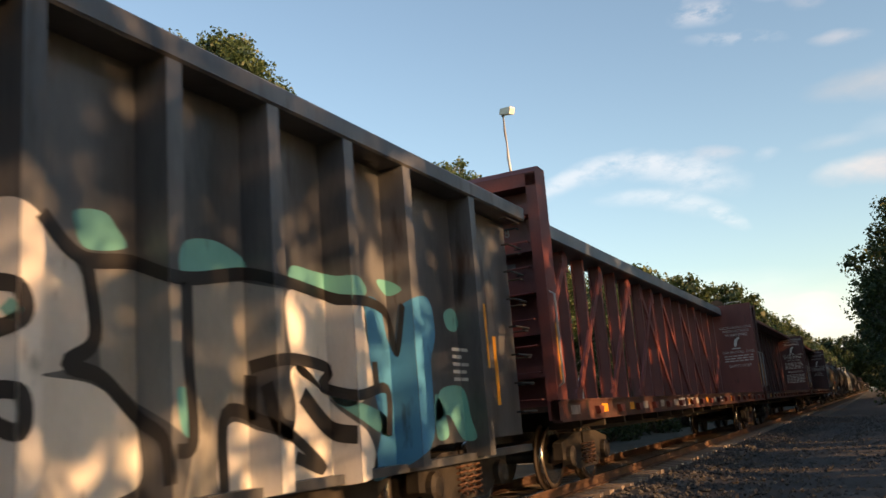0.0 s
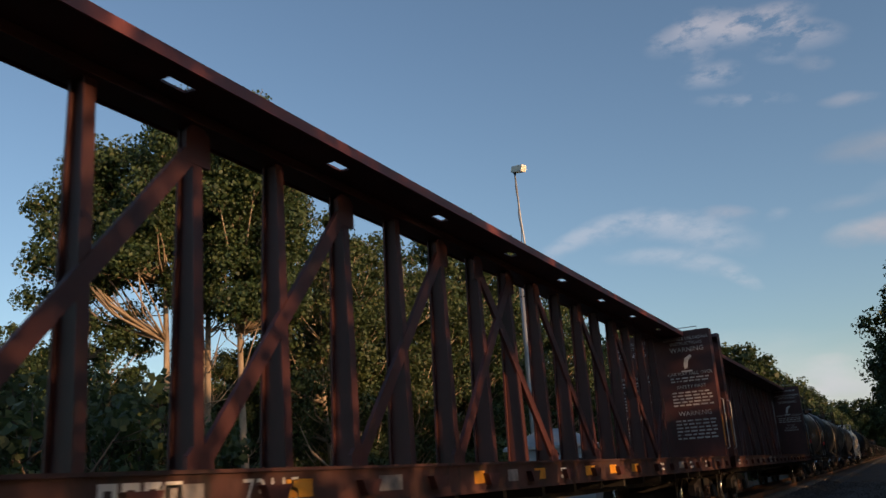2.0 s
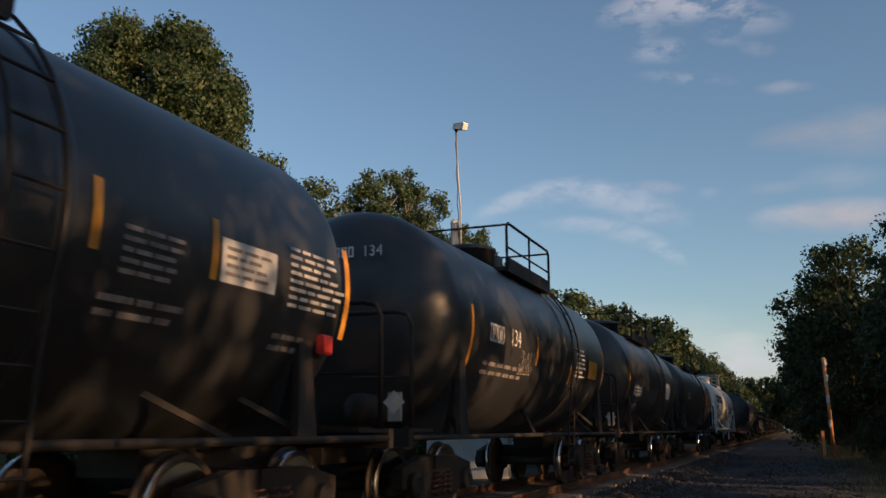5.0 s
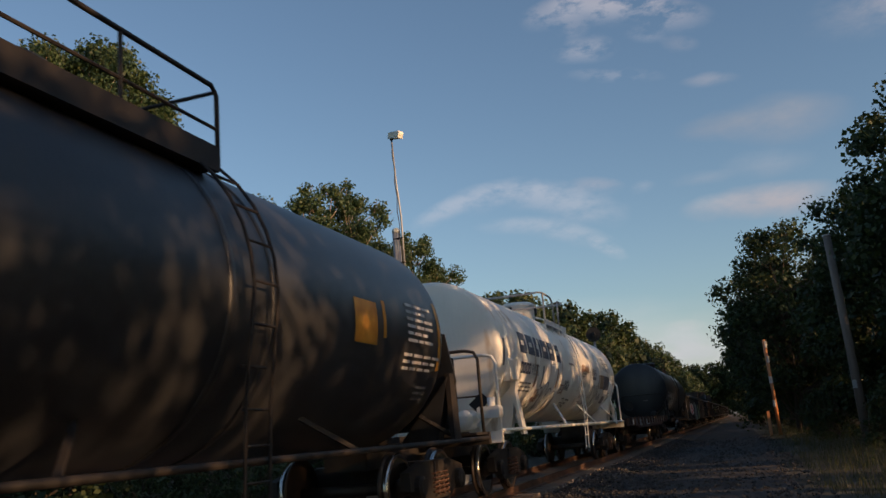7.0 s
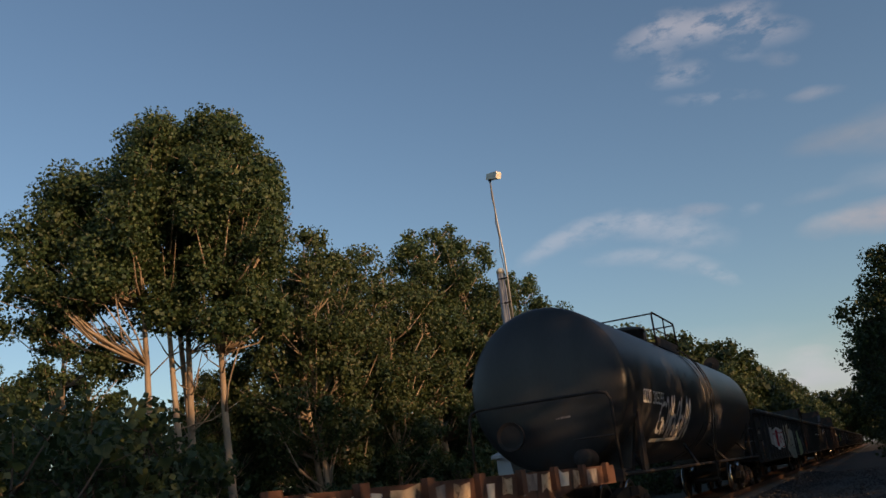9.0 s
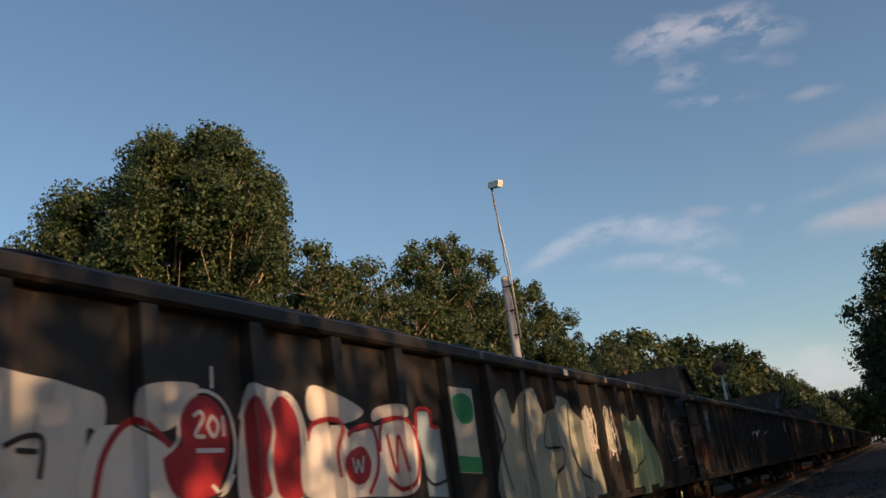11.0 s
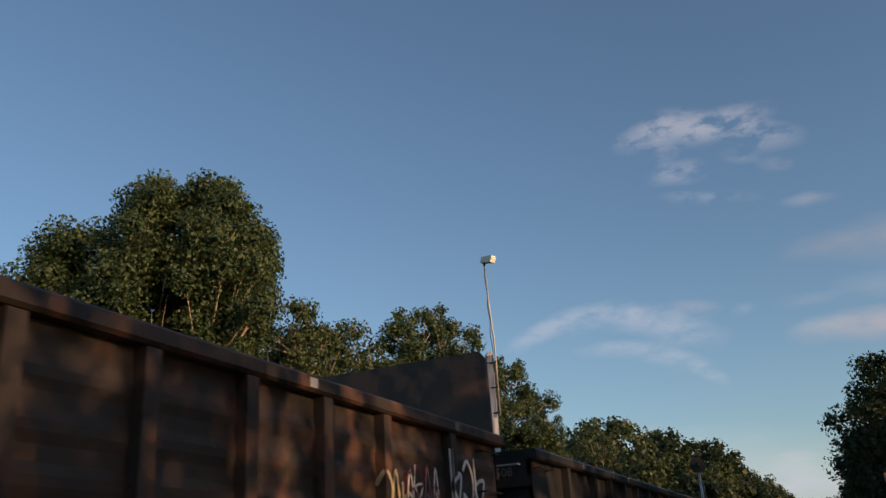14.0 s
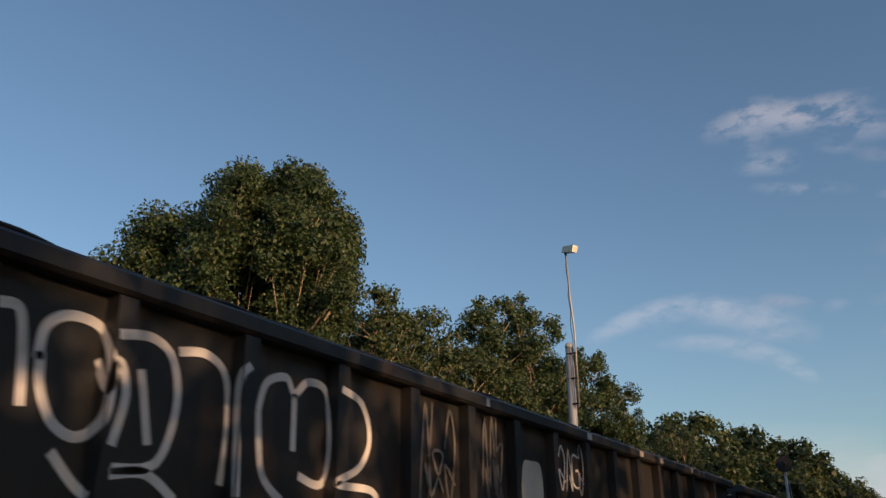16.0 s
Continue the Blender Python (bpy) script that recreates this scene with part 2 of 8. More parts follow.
leaf_dark = leaf_material("deep green maple leaves", (0.018, 0.037, 0.013), (0.04, 0.066, 0.021), (0.075, 0.096, 0.028))
bark_pale = material("pale poplar bark", (0.18, 0.135, 0.095), (0.4, 0.32, 0.23), 0.85, 0, 2.5, 30, 0.4, 0.4)
bark_dark = material("dark bark", (0.05, 0.04, 0.03), (0.13, 0.1, 0.075), 0.9, 0, 2.5, 30, 0.5, 0.3)


# ---- building helpers ----
class Shape:
    """Vertices and faces that become one mesh."""

    def __init__(self):
        self.v, self.f = [], []

    def add(self, verts, faces):
        k = len(self.v)
        self.v += [tuple(p) for p in verts]
        self.f += [tuple(i + k for i in q) for q in faces]
        return self

    def box(self, x0, x1, y0, y1, z0, z1, c=0.0):
        """A block; c bevels its long edges along y."""
        if c:
            ring = [(x0 + c, z0), (x1 - c, z0), (x1, z0 + c), (x1, z1 - c), (x1 - c, z1), (x0 + c, z1), (x0, z1 - c), (x0, z0 + c)]
            return self.prism(ring, y0, y1)
        p = [(x, y, z) for x in (x0, x1) for y in (y0, y1) for z in (z0, z1)]
        return self.add(p, [(0, 1, 3, 2), (4, 6, 7, 5), (0, 4, 5, 1), (2, 3, 7, 6), (0, 2, 6, 4), (1, 5, 7, 3)])

    def prism(self, ring, y0, y1):
        """A ring of (x, z) drawn out along y."""
        n = len(ring)
        p = [(x, y0, z) for x, z in ring] + [(x, y1, z) for x, z in ring]
        return self.add(p, [tuple(range(n)), tuple(range(2 * n - 1, n - 1, -1))] + [(i, i + n, (i + 1) % n + n, (i + 1) % n) for i in range(n)])

    def slab(self, ring, x0, x1):
        """A ring of (y, z) drawn out along x."""
        n = len(ring)
        p = [(x0, y, z) for y, z in ring] + [(x1, y, z) for y, z in ring]
        return self.add(p, [tuple(range(n)), tuple(range(2 * n - 1, n - 1, -1))] + [(i, i + n, (i + 1) % n + n, (i + 1) % n) for i in range(n)])

    def beam(self, p, q, w, h):
        """A bar of section w by h from p to q."""
        p, q = Vector(p), Vector(q)
        d = (q - p).normalized()
        s = d.cross(Vector((0, 0, 1)))
        s = s.normalized() if s.length > 1e-4 else Vector((1, 0, 0))
        u = s.cross(d)
        vs = [e + s * a * w / 2 + u * b * h / 2 for e in (p, q) for a, b in ((-1, -1), (1, -1), (1, 1), (-1, 1))]
        return self.add(vs, [(0, 1, 2, 3), (7, 6, 5, 4)] + [(i, i + 4, (i + 1) % 4 + 4, (i + 1) % 4) for i in range(4)])

    def tube(self, pts, r, n=8, taper=None):
        """A round rod along points."""
        pts = [Vector(p) for p in pts]
        vs, fs = [], []
        last = None
        for i, p in enumerate(pts):
            d = (pts[min(i + 1, len(pts) - 1)] - pts[max(i - 1, 0)]).normalized()
            if last is None:
                s = d.cross(Vector((0, 0, 1)))
                if s.length < 1e-3:
                    s = d.cross(Vector((1, 0, 0)))
            else:
                s = last - d * last.dot(d)
            s.normalize()
            last, u = s, d.cross(s)
            rr = r if taper is None else taper[i]
            vs += [p + (s * math.cos(2 * math.pi * k / n) + u * math.sin(2 * math.pi * k / n)) * rr for k in range(n)]
        for i in range(len(pts) - 1):
            fs += [(i * n + k, i * n + (k + 1) % n, (i + 1) * n + (k + 1) % n, (i + 1) * n + k) for k in range(n)]
        fs += [tuple(range(n - 1, -1, -1)), tuple(range((len(pts) - 1) * n, len(pts) * n))]
        return self.add(vs, fs)

    def lathe(self, profile, cx, cz, n=48, axis="y"):
        """A profile of (radius, along) turned about an axis through (cx, cz): y lies along the track, x across it, z upright."""
        vs, fs = [], []
        for r, y in profile:
            for k in range(n):
                a, b = r * math.cos(2 * math.pi * k / n), r * math.sin(2 * math.pi * k / n)
                vs.append((cx + a, y, cz + b) if axis == "y" else (y, cx + a, cz + b) if axis == "x" else (cx + a, cz + b, y))
        m = len(profile)
        for i in range(m - 1):
            fs += [(i * n + k, i * n + (k + 1) % n, (i + 1) * n + (k + 1) % n, (i + 1) * n + k) for k in range(n)]
        fs += [tuple(range(n - 1, -1, -1)), tuple(range((m - 1) * n, m * n))]
        return self.add(vs, fs)

    def mesh(self, name, mat, smooth=False):
        me = bpy.data.meshes.new(name)
        me.from_pydata(self.v, [], self.f)
        bm = bmesh.new()
        bm.from_mesh(me)
        bmesh.ops.recalc_face_normals(bm, faces=bm.faces)
        bm.to_mesh(me)
        bm.free()
        me.materials.append(mat)
        if smooth:
            me.polygons.foreach_set("use_smooth", [len(p.vertices) < 6 for p in me.polygons])
        return me


def part(name, shape, mat, parent, label="", smooth=False):
    """One mesh object under a thing or a part."""
    ob = new(name, shape.mesh(name, mat, smooth))
    ob.parent = parent
    if label:
        ob["label"] = label
    return ob


def thing(name, label, category, group="", kind=""):
    return tagged(new(name), label, category, group, kind)


def structure(name, shape, mat, label, category, smooth=False):
    return tagged(new(name, shape.mesh(name, mat, smooth)), label, category, kind="structure")


# ---- ground, track ----
def ground_height(x, y):
    """The soil: a low embankment under the track, level beside it."""
    d = abs(x - TRACK)
    return -0.45 - 0.35 * min(1.0, max(0.0, (d - 6.5) / 6.0)) * (1 if x < TRACK else 0.2)


def make_ground():
    xs = [-3000, -900, -300, -120, -60, -40, -30, -24, -20, -17, -14.5, -12.5, -11, -9.6, -8.6, -7.8, -3.0, -2, -1, 0, 1, 1.6, 2.4, 4, 6, 9, 13, 20, 32, 60, 120, 300, 900, 3000]
    ys = [-3000, -600, -150, -60, -30] + [-20 + 3 * i for i in range(60)] + [170, 200, 260, 350, 600, 1200, 3000]
    v, f = [], []
    for y in ys:
        for x in xs:
            bumpy = 0.09 * noise.noise((x * 0.35, y * 0.35, 0)) if abs(x) < 60 and abs(y) < 200 else 0
            v.append((x, y, ground_height(x, y) + bumpy * (1 if x < -9 or x > 1.5 else 0.3)))
    n = len(xs)
    for j in range(len(ys) - 1):
        for i in range(n - 1):
            f.append((j * n + i, j * n + i + 1, (j + 1) * n + i + 1, (j + 1) * n + i))
    structure("ground", Shape().add(v, f), ground_mat, "dark leafy soil beside the railway", "ground", True)
    # gravel track on which the camera stands
    v, f = [], []
    ys = [-40 + 1.5 * i for i in range(180)]
    for y in ys:
        wob = 0.25 * noise.noise((0, y * 0.2, 3))
        for k in range(9):
            x = -3.0 + (4.2 + wob) * k / 8
            v.append((x, y, -0.36 + 0.05 * noise.noise((x * 0.8, y * 0.3, 9)) - (0.25 if k == 8 else 0)))
    for j in range(len(ys) - 1):
        for k in range(8):
            f.append((j * 9 + k, j * 9 + k + 1, (j + 1) * 9 + k + 1, (j + 1) * 9 + k))
    structure("gravel_road", Shape().add(v, f), road_mat, "packed grey gravel road along the track", "road", True)
    # ballast shoulder
    ring = [(TRACK - 3.4, -0.7), (TRACK + 2.75, -0.7), (TRACK + 1.9, -0.24), (TRACK - 1.9, -0.24)]
    structure("ballast_bed", Shape().prism(ring, -60, 420), ballast_mat, "bed of grey crushed stone under the rails", "ballast")


make_ground()


def make_stones():
    rng = np.random.default_rng(5)
    base = np.array([(1, 0, 0), (-1, 0, 0), (0, 1, 0), (0, -1, 0), (0, 0, 1), (0, 0, -1)], float)
    tri = [(4, 0, 2), (4, 2, 1), (4, 1, 3), (4, 3, 0), (5, 2, 0), (5, 1, 2), (5, 3, 1), (5, 0, 3)]
    v, f = [], []
    for i in range(9000):
        y = 4 + 50 * rng.random() ** 1.7
        x = TRACK + 1.35 + (5.3 if i % 4 else 2.2) * rng.random()
        d = x - TRACK
        z = -0.24 if d < 1.9 else -0.24 - (d - 1.9) * 0.3 if d < 2.4 else -0.36
        r = 0.02 + 0.035 * rng.random() ** 2 + (0.015 if d < 2.6 else 0)
        p = base * (r * (0.7 + 0.6 * rng.random((6, 1)))) * (1, 1, 0.75)
        a = rng.random() * 6.28
        c, s = math.cos(a), math.sin(a)
        p = np.stack([p[:, 0] * c - p[:, 1] * s + x, p[:, 0] * s + p[:, 1] * c + y, p[:, 2] + z + r * 0.3], 1)
        k = len(v)
        v += [tuple(q) for q in p]
        f += [(a1 + k, b1 + k, c1 + k) for a1, b1, c1 in tri]
    me = bpy.data.meshes.new("stones")
    me.from_pydata(v, [], f)
    me.materials.append(stone_mat)
    tagged(new("ballast_stones", me), "loose grey ballast stones strewn over the gravel", "stones", kind="stuff")


make_stones()


def make_track():
    track = thing("railway_track", "rusty steel rails spiked to dark timber sleepers", "railway track", kind="structure")
    for side in (-1, 1):
        x = TRACK + side * 0.7525
        prof = [(x - 0.07, -0.17), (x + 0.07, -0.17), (x + 0.07, -0.155), (x + 0.012, -0.14), (x + 0.012, -0.045), (x + 0.036, -0.035), (x + 0.036, -0.003), (x + 0.028, 0), (x - 0.028, 0), (x - 0.036, -0.003), (x - 0.036, -0.035), (x - 0.012, -0.045), (x - 0.012, -0.14), (x - 0.07, -0.155)]
        rail = part("rail", Shape().prism(prof, -60, 420), rail_steel, track)
        part("running_surface", Shape().box(x - 0.026, x + 0.026, -60, 420, 0.0, 0.002), tread_steel, rail, "polished bright rail head")
    sleeper = Shape().box(-1.3, 1.3, -0.11, 0.11, -0.33, -0.172).mesh("sleeper", pole_wood)
    for i in range(130):
        ob = new("sleeper", sleeper)
        ob.parent, ob.location = track, (TRACK + 0.04 * math.sin(i * 7.1), -2 + 0.53 * i, 0)
        ob.rotation_euler = (0, 0, 0.02 * math.sin(i * 3.7))


make_track()


# ---- trees ----
def leaf_mesh(name, centres, radii, count, size, mat, seed, droop=0.0):
    """Many small bent leaves in clumps round the centres, as one mesh."""
    rng = np.random.default_rng(seed)
    centres, radii = np.array(centres), np.array(radii)
    w = radii ** 2
    which = rng.choice(len(centres), count, p=w / w.sum())
    d = rng.normal(size=(count, 3))
    d /= np.linalg.norm(d, axis=1)[:, None]
    inner = rng.random(count) < 0.22
    p = centres[which] + d * (radii[which] * rng.random(count) ** np.where(inner, 0.9, 0.28) * np.where(inner, 0.7, 1.0))[:, None] * (1, 1, 0.85)
    # each leaf faces outward and up from its clump, loosely
    c = d * 0.9 + rng.normal(size=(count, 3)) * 0.75 + (0, 0, 0.35)
    c /= np.linalg.norm(c, axis=1)[:, None]
    a = np.cross(c, rng.normal(size=(count, 3)))
    a[:, 2] -= droop
    a /= np.linalg.norm(a, axis=1)[:, None]
    b = np.cross(c, a)
    b /= np.linalg.norm(b, axis=1)[:, None]
    s = (size * (0.6 + 0.8 * rng.random(count)) * np.where(inner, 1.7, 1.0))[:, None]
    quad = np.stack([p - a * s * 0.5, p + b * s * 0.42 + c * s * 0.12, p + a * s * 0.55, p - b * s * 0.42 + c * s * 0.12], 1).reshape(-1, 3)
    me = bpy.data.meshes.new(name)
    me.vertices.add(len(quad))
    me.vertices.foreach_set("co", quad.ravel())
    me.loops.add(count * 4)
    me.loops.foreach_set("vertex_index", np.arange(count * 4))
    me.polygons.add(count)
    me.polygons.foreach_set("loop_start", np.arange(count) * 4)
    me.update(calc_edges=True)
    me.materials.append(mat)
    return me


def tree_parts(seed, height, crown_base, half_width, leaves, size, leaf_mat, bark, stems=1, clumps=70, top_round=1.0, dead=0, clump_size=1.0, lobes=()):
    """Trunk and crown meshes. The crown is a lumpy envelope from crown_base to height, hung on limbs."""
    rng = random.Random(seed)
    wood = Shape()
    centres, radii = [], []
    mid, half = (height + crown_base) / 2, (height - crown_base) / 2
    stems_at = [(0, 0)] if stems == 1 else [(rng.uniform(-0.45, 0.45) * half_width, rng.uniform(-0.5, 0.5) * half_width) for _ in range(stems)]
    stem_pts = []
    for sx, sy in stems_at:
        h = height * rng.uniform(0.82, 0.95)
        n = 9
        pts, tap = [], []
        bx, by = rng.uniform(-0.04, 0.04), rng.uniform(-0.04, 0.04)
        for i in range(n):
            k = i / (n - 1)
            z = -0.8 + k * (h + 0.8)
            pts.append((sx * (1 - 0.35 * k) + bx * z + 0.1 * math.sin(k * 7 + sx), sy * (1 - 0.35 * k) + by * z + 0.1 * math.cos(k * 6 + sy), z))
            tap.append((0.013 * height + 0.03) * (1 - 0.85 * k) / (stems ** 0.25))
        wood.tube(pts, 0.1, 9, tap)
        stem_pts.append(pts)
    for i in range(clumps):
        for _ in range(20):
            x, y, z = rng.uniform(-1, 1), rng.uniform(-1, 1), rng.uniform(-1, 1)
            r = math.sqrt(x * x + y * y)
            lim = math.sqrt(max(0.0, 1 - abs(z) ** (2.4 * top_round))) if z > -0.2 else 0.75 + 0.25 * (z + 1) / 0.8
            if r < lim and (r > 0.45 * lim or z > 0.45 or rng.random() < 0.35):
                break
        if lobes:
            # a crown of several rounded lobes: its clumps lie along their skins
            lx, ly, lz, rx, rz = lobes[i % len(lobes)]
            while True:
                v = Vector((rng.gauss(0, 1), rng.gauss(0, 1), rng.gauss(0, 1))).normalized()
                if v.z > -0.55:
                    break
            v *= (abs(v.x) ** 2.5 + abs(v.y) ** 2.5 + abs(v.z) ** 2.5) ** -0.4
            v *= rng.uniform(0.72, 0.92) if rng.random() < 0.75 else rng.uniform(0.25, 0.7)
            c = Vector((lx + v.x * rx, ly + v.y * rx, lz + v.z * rz))
            rad = rng.uniform(0.5, 0.95) * clump_size
        lump = 1 + 0.16 * noise.noise((x * 2 + seed, y * 2, z * 2))
        if not lobes:
            c = Vector((x * half_width * lump, y * half_width * lump, mid + z * half * 0.95 * lump))
            rad = half_width * rng.uniform(0.14, 0.29) * clump_size
        centres.append(c[:])
        radii.append(rad)
        pts = min(stem_pts, key=lambda q: (q[5][0] - c.x) ** 2 + (q[5][1] - c.y) ** 2)
        root = Vector(min(pts, key=lambda q: abs(q[2] - (c.z - 0.5 * math.hypot(c.x, c.y) - 0.4))))
        bend = (root + c) / 2 + Vector((rng.uniform(-0.3, 0.3), rng.uniform(-0.3, 0.3), -0.12 * (c - root).length))
        th = 0.012 + 0.012 * (c - root).length / 2
        wood.tube([root, bend, c], 0.03, 5, [th * 1.5, th, 0.008])
        for _ in range(2):
            e = c + Vector((rng.uniform(-1, 1), rng.uniform(-1, 1), rng.uniform(-0.6, 0.8))) * rad
            wood.tube([bend.lerp(c, 0.6), e], 0.01, 4, [0.012, 0.005])
    for i in range(dead):
        pts = rng.choice(stem_pts)
        j = rng.randint(1, 5)
        root = Vector(pts[j]).lerp(Vector(pts[j + 1]), rng.random())
        a = rng.uniform(0, 6.28)
        e = root + Vector((math.cos(a), math.sin(a), rng.uniform(0.2, 1.3))) * rng.uniform(0.7, 2.2)
        m1 = root.lerp(e, 0.5) + Vector((0, 0, -0.2))
        wood.tube([root, m1, e], 0.02, 5, [0.028, 0.018, 0.007])
        wood.tube([m1, m1 + Vector((rng.uniform(-0.8, 0.8), rng.uniform(-0.8, 0.8), rng.uniform(0.2, 0.9)))], 0.01, 4, [0.015, 0.005])
    crown = leaf_mesh("crown", centres, radii, leaves, size, leaf_mat, seed)
    return wood.mesh("trunk", bark, True), crown


def tree(name, label, meshes, m, group):
    ob = tagged(new(name), label, "tree", group)
    for kind, me in zip(("trunk", "crown"), meshes):
        p = new(kind, me)
        p.parent = ob
    ob.matrix_basis = m
    return ob


def scaled(x, y, z, rz, s, sz=None):
    return pose(x, y, z, 0, 0, rz) @ Matrix.Diagonal((s, s, sz or s, 1))


CROWN = [(0.45, 0.2, 12.3, 3.2, 3.75), (0.75, -0.9, 11.4, 2.9, 3.5), (-2.7, 0.3, 11.6, 1.75, 2.7), (0.45, -0.3, 12.3, 3.2, 3.75), (1.6, 0.0, 9.8, 2.1, 2.3), (0.3, 0.8, 12.5, 3.0, 3.6), (0.95, -0.4, 12.3, 2.7, 3.55), (1.6, -0.5, 8.4, 1.8, 1.7), (-1.9, -0.3, 9.4, 2.0, 1.8)] * 2 + [(-3.9, 0.0, 10.2, 1.75, 2.3)]
POPLAR = tree_parts(11, 16.2, 7.0, 4.0, 130000, 0.115, leaf_green, bark_pale, stems=5, clumps=358, dead=34, lobes=CROWN, clump_size=1.0)
BIRCH = tree_parts(23, 12.0, 1.4, 2.9, 36000, 0.115, leaf_olive, bark_pale, stems=3, clumps=150, top_round=0.72, dead=34)
ASPEN = tree_parts(31, 13.0, 1.2, 2.6, 36000, 0.115, leaf_green, bark_pale, stems=1, clumps=150, top_round=0.55, dead=10)
MAPLE = tree_parts(47, 13.0, 1.0, 4.2, 30000, 0.18, leaf_dark, bark_dark, stems=2, clumps=200, top_round=1.0)
FAR = tree_parts(53, 14.0, 0.6, 4.6, 9000, 0.33, leaf_olive, bark_dark, stems=1, clumps=120)
FAR_DARK = tree_parts(59, 14.0, 0.3, 4.6, 9000, 0.33, leaf_dark, bark_dark, stems=1, clumps=120, top_round=0.8)
BUSH = tree_parts(61, 3.4, -0.4, 2.1, 4600, 0.125, leaf_olive, bark_dark, stems=3, clumps=60, dead=3)
BUSH_DARK = tree_parts(67, 3.6, -0.4, 2.2, 4600, 0.125, leaf_dark, bark_dark, stems=3, clumps=60, dead=5)

SHADE_TREE = tree_parts(71, 12.5, 5.0, 4.2, 5400, 0.24, leaf_dark, bark_dark, stems=2, clumps=120, clump_size=0.85)
SAPLING = tree_parts(73, 6.8, 0.6, 3.3, 3900, 0.2, leaf_dark, bark_dark, stems=2, clumps=70, top_round=1.3, clump_size=0.85)
SAPLING_THIN = tree_parts(79, 6.8, 0.6, 3.3, 1700, 0.2, leaf_dark, bark_dark, stems=2, clumps=48, top_round=1.3, clump_size=0.85)

LEFT = "trees beyond the track"
RIGHT = "trees beside the gravel road"
tree("poplar_tree", "tall rounded poplar with bare pale trunks below its crown", POPLAR, scaled(-20.0, 21.65, -0.8, 42.7, 1.0), LEFT)
# two fill gaps of sky; the last stands in for the poplar's left crown
for x, y, s, rz in ((-24.5, 17.5, 0.62, 70), (-21.8, 15.2, 0.38, 150), (-23.5, 13.6, 0.42, 20), (-19.6, 17.4, 0.33, 230), (-25.5, 23.0, 0.44, 100), (-27.5, 22.0, 0.48, 200), (-23.2, 19.5, 0.84, 280)):
    tree("poplar_tree", "low poplar growth with sparse outer leaves", ASPEN, scaled(x, y, -0.8, rz, s), LEFT)
for x, y, h, rz, kind in ((-19.5, 28.2, 1.0, 10, 1), (-20.5, 31.5, 1.0, 140, 1), (-18.6, 33.2, 0.93, 250, 1), (-17.9, 36.4, 1.02, 40, 0), (-17.8, 39.6, 1.06, 160, 0),
                          (-18.6, 43.5, 1.02, 200, 1), (-16.8, 47.2, 0.98, 80, 0), (-17.5, 53.0, 0.85, 300, 0), (-16.9, 63.5, 0.88, 20, 1), (-22.5, 26.0, 0.6, 190, 1), (-24.5, 37, 1.0, 210, 1)):
    tree(("aspen_tree", "birch_tree")[kind], ("slender green aspen with a pointed crown", "yellowing birch with thin crooked limbs")[kind], (ASPEN, BIRCH)[kind], scaled(x, y, -0.8, rz, h * 1.1, h * 1.14), LEFT)
rng = random.Random(4)
for i in range(34):
    y = 70 + 4.2 * i + 0.16 * i * i
    h = (0.92, 1.08, 1.0, 0.86, 1.12)[i % 5] * (1.0 if y > 110 else 0.86 if y > 95 else 0.86)
    tree("wood_edge_tree", "distant broadleaf tree at the edge of the wood", (FAR, FAR_DARK)[(i * 7 % 5) > 2], scaled(-17.5 + rng.uniform(-2.5, 1.5), y, -0.8, rng.uniform(0, 360), h * 1.12), LEFT)
for x, y, h, rz in ((3.9, 61, 0.94, 0), (8.2, 46, 0.93, 90), (9.2, 35, 0.98, 200), (5.2, 80, 1.0, 300), (4.8, 100, 1.1, 120)):
    tree("maple_tree", "dense dark green maple hanging over the road", MAPLE, scaled(x, y, -0.5, rz, h * 1.13), RIGHT)
for i in range(18):
    y = 118 + 8 * i + 0.3 * i * i
    tree("wood_edge_tree", "distant dark tree beside the gravel road", FAR_DARK, scaled(5.0 + rng.uniform(-1, 2.5), y, -0.6, rng.uniform(0, 360), rng.uniform(1.05, 1.25)), RIGHT)
# trees added behind and beside the camera, mostly unseen, to dapple the low sun
for i in range(26):
    tree("maple_tree", "high-crowned dark maple added behind the gravel road to dapple the sun", SHADE_TREE, scaled(13.3 + 1.1 * math.sin(i * 2.6 + 0.6), -40 + 6.4 * i, -0.5, i * 83, 0.96 + 0.04 * math.sin(i * 1.7)), RIGHT)
# added saplings; two are thinned to let more sun through to the cars
for i in range(31):
    tree("shade_sapling", "leafy young maple added below the taller trees to dapple the sun", SAPLING_THIN if 6 <= i <= 7 else SAPLING, scaled(12.4 + 1.6 * math.sin(i * 2.4), -36 + 5.4 * i, -0.5, i * 97 + 40, 0.95 + 0.1 * math.sin(i * 1.3)), RIGHT)
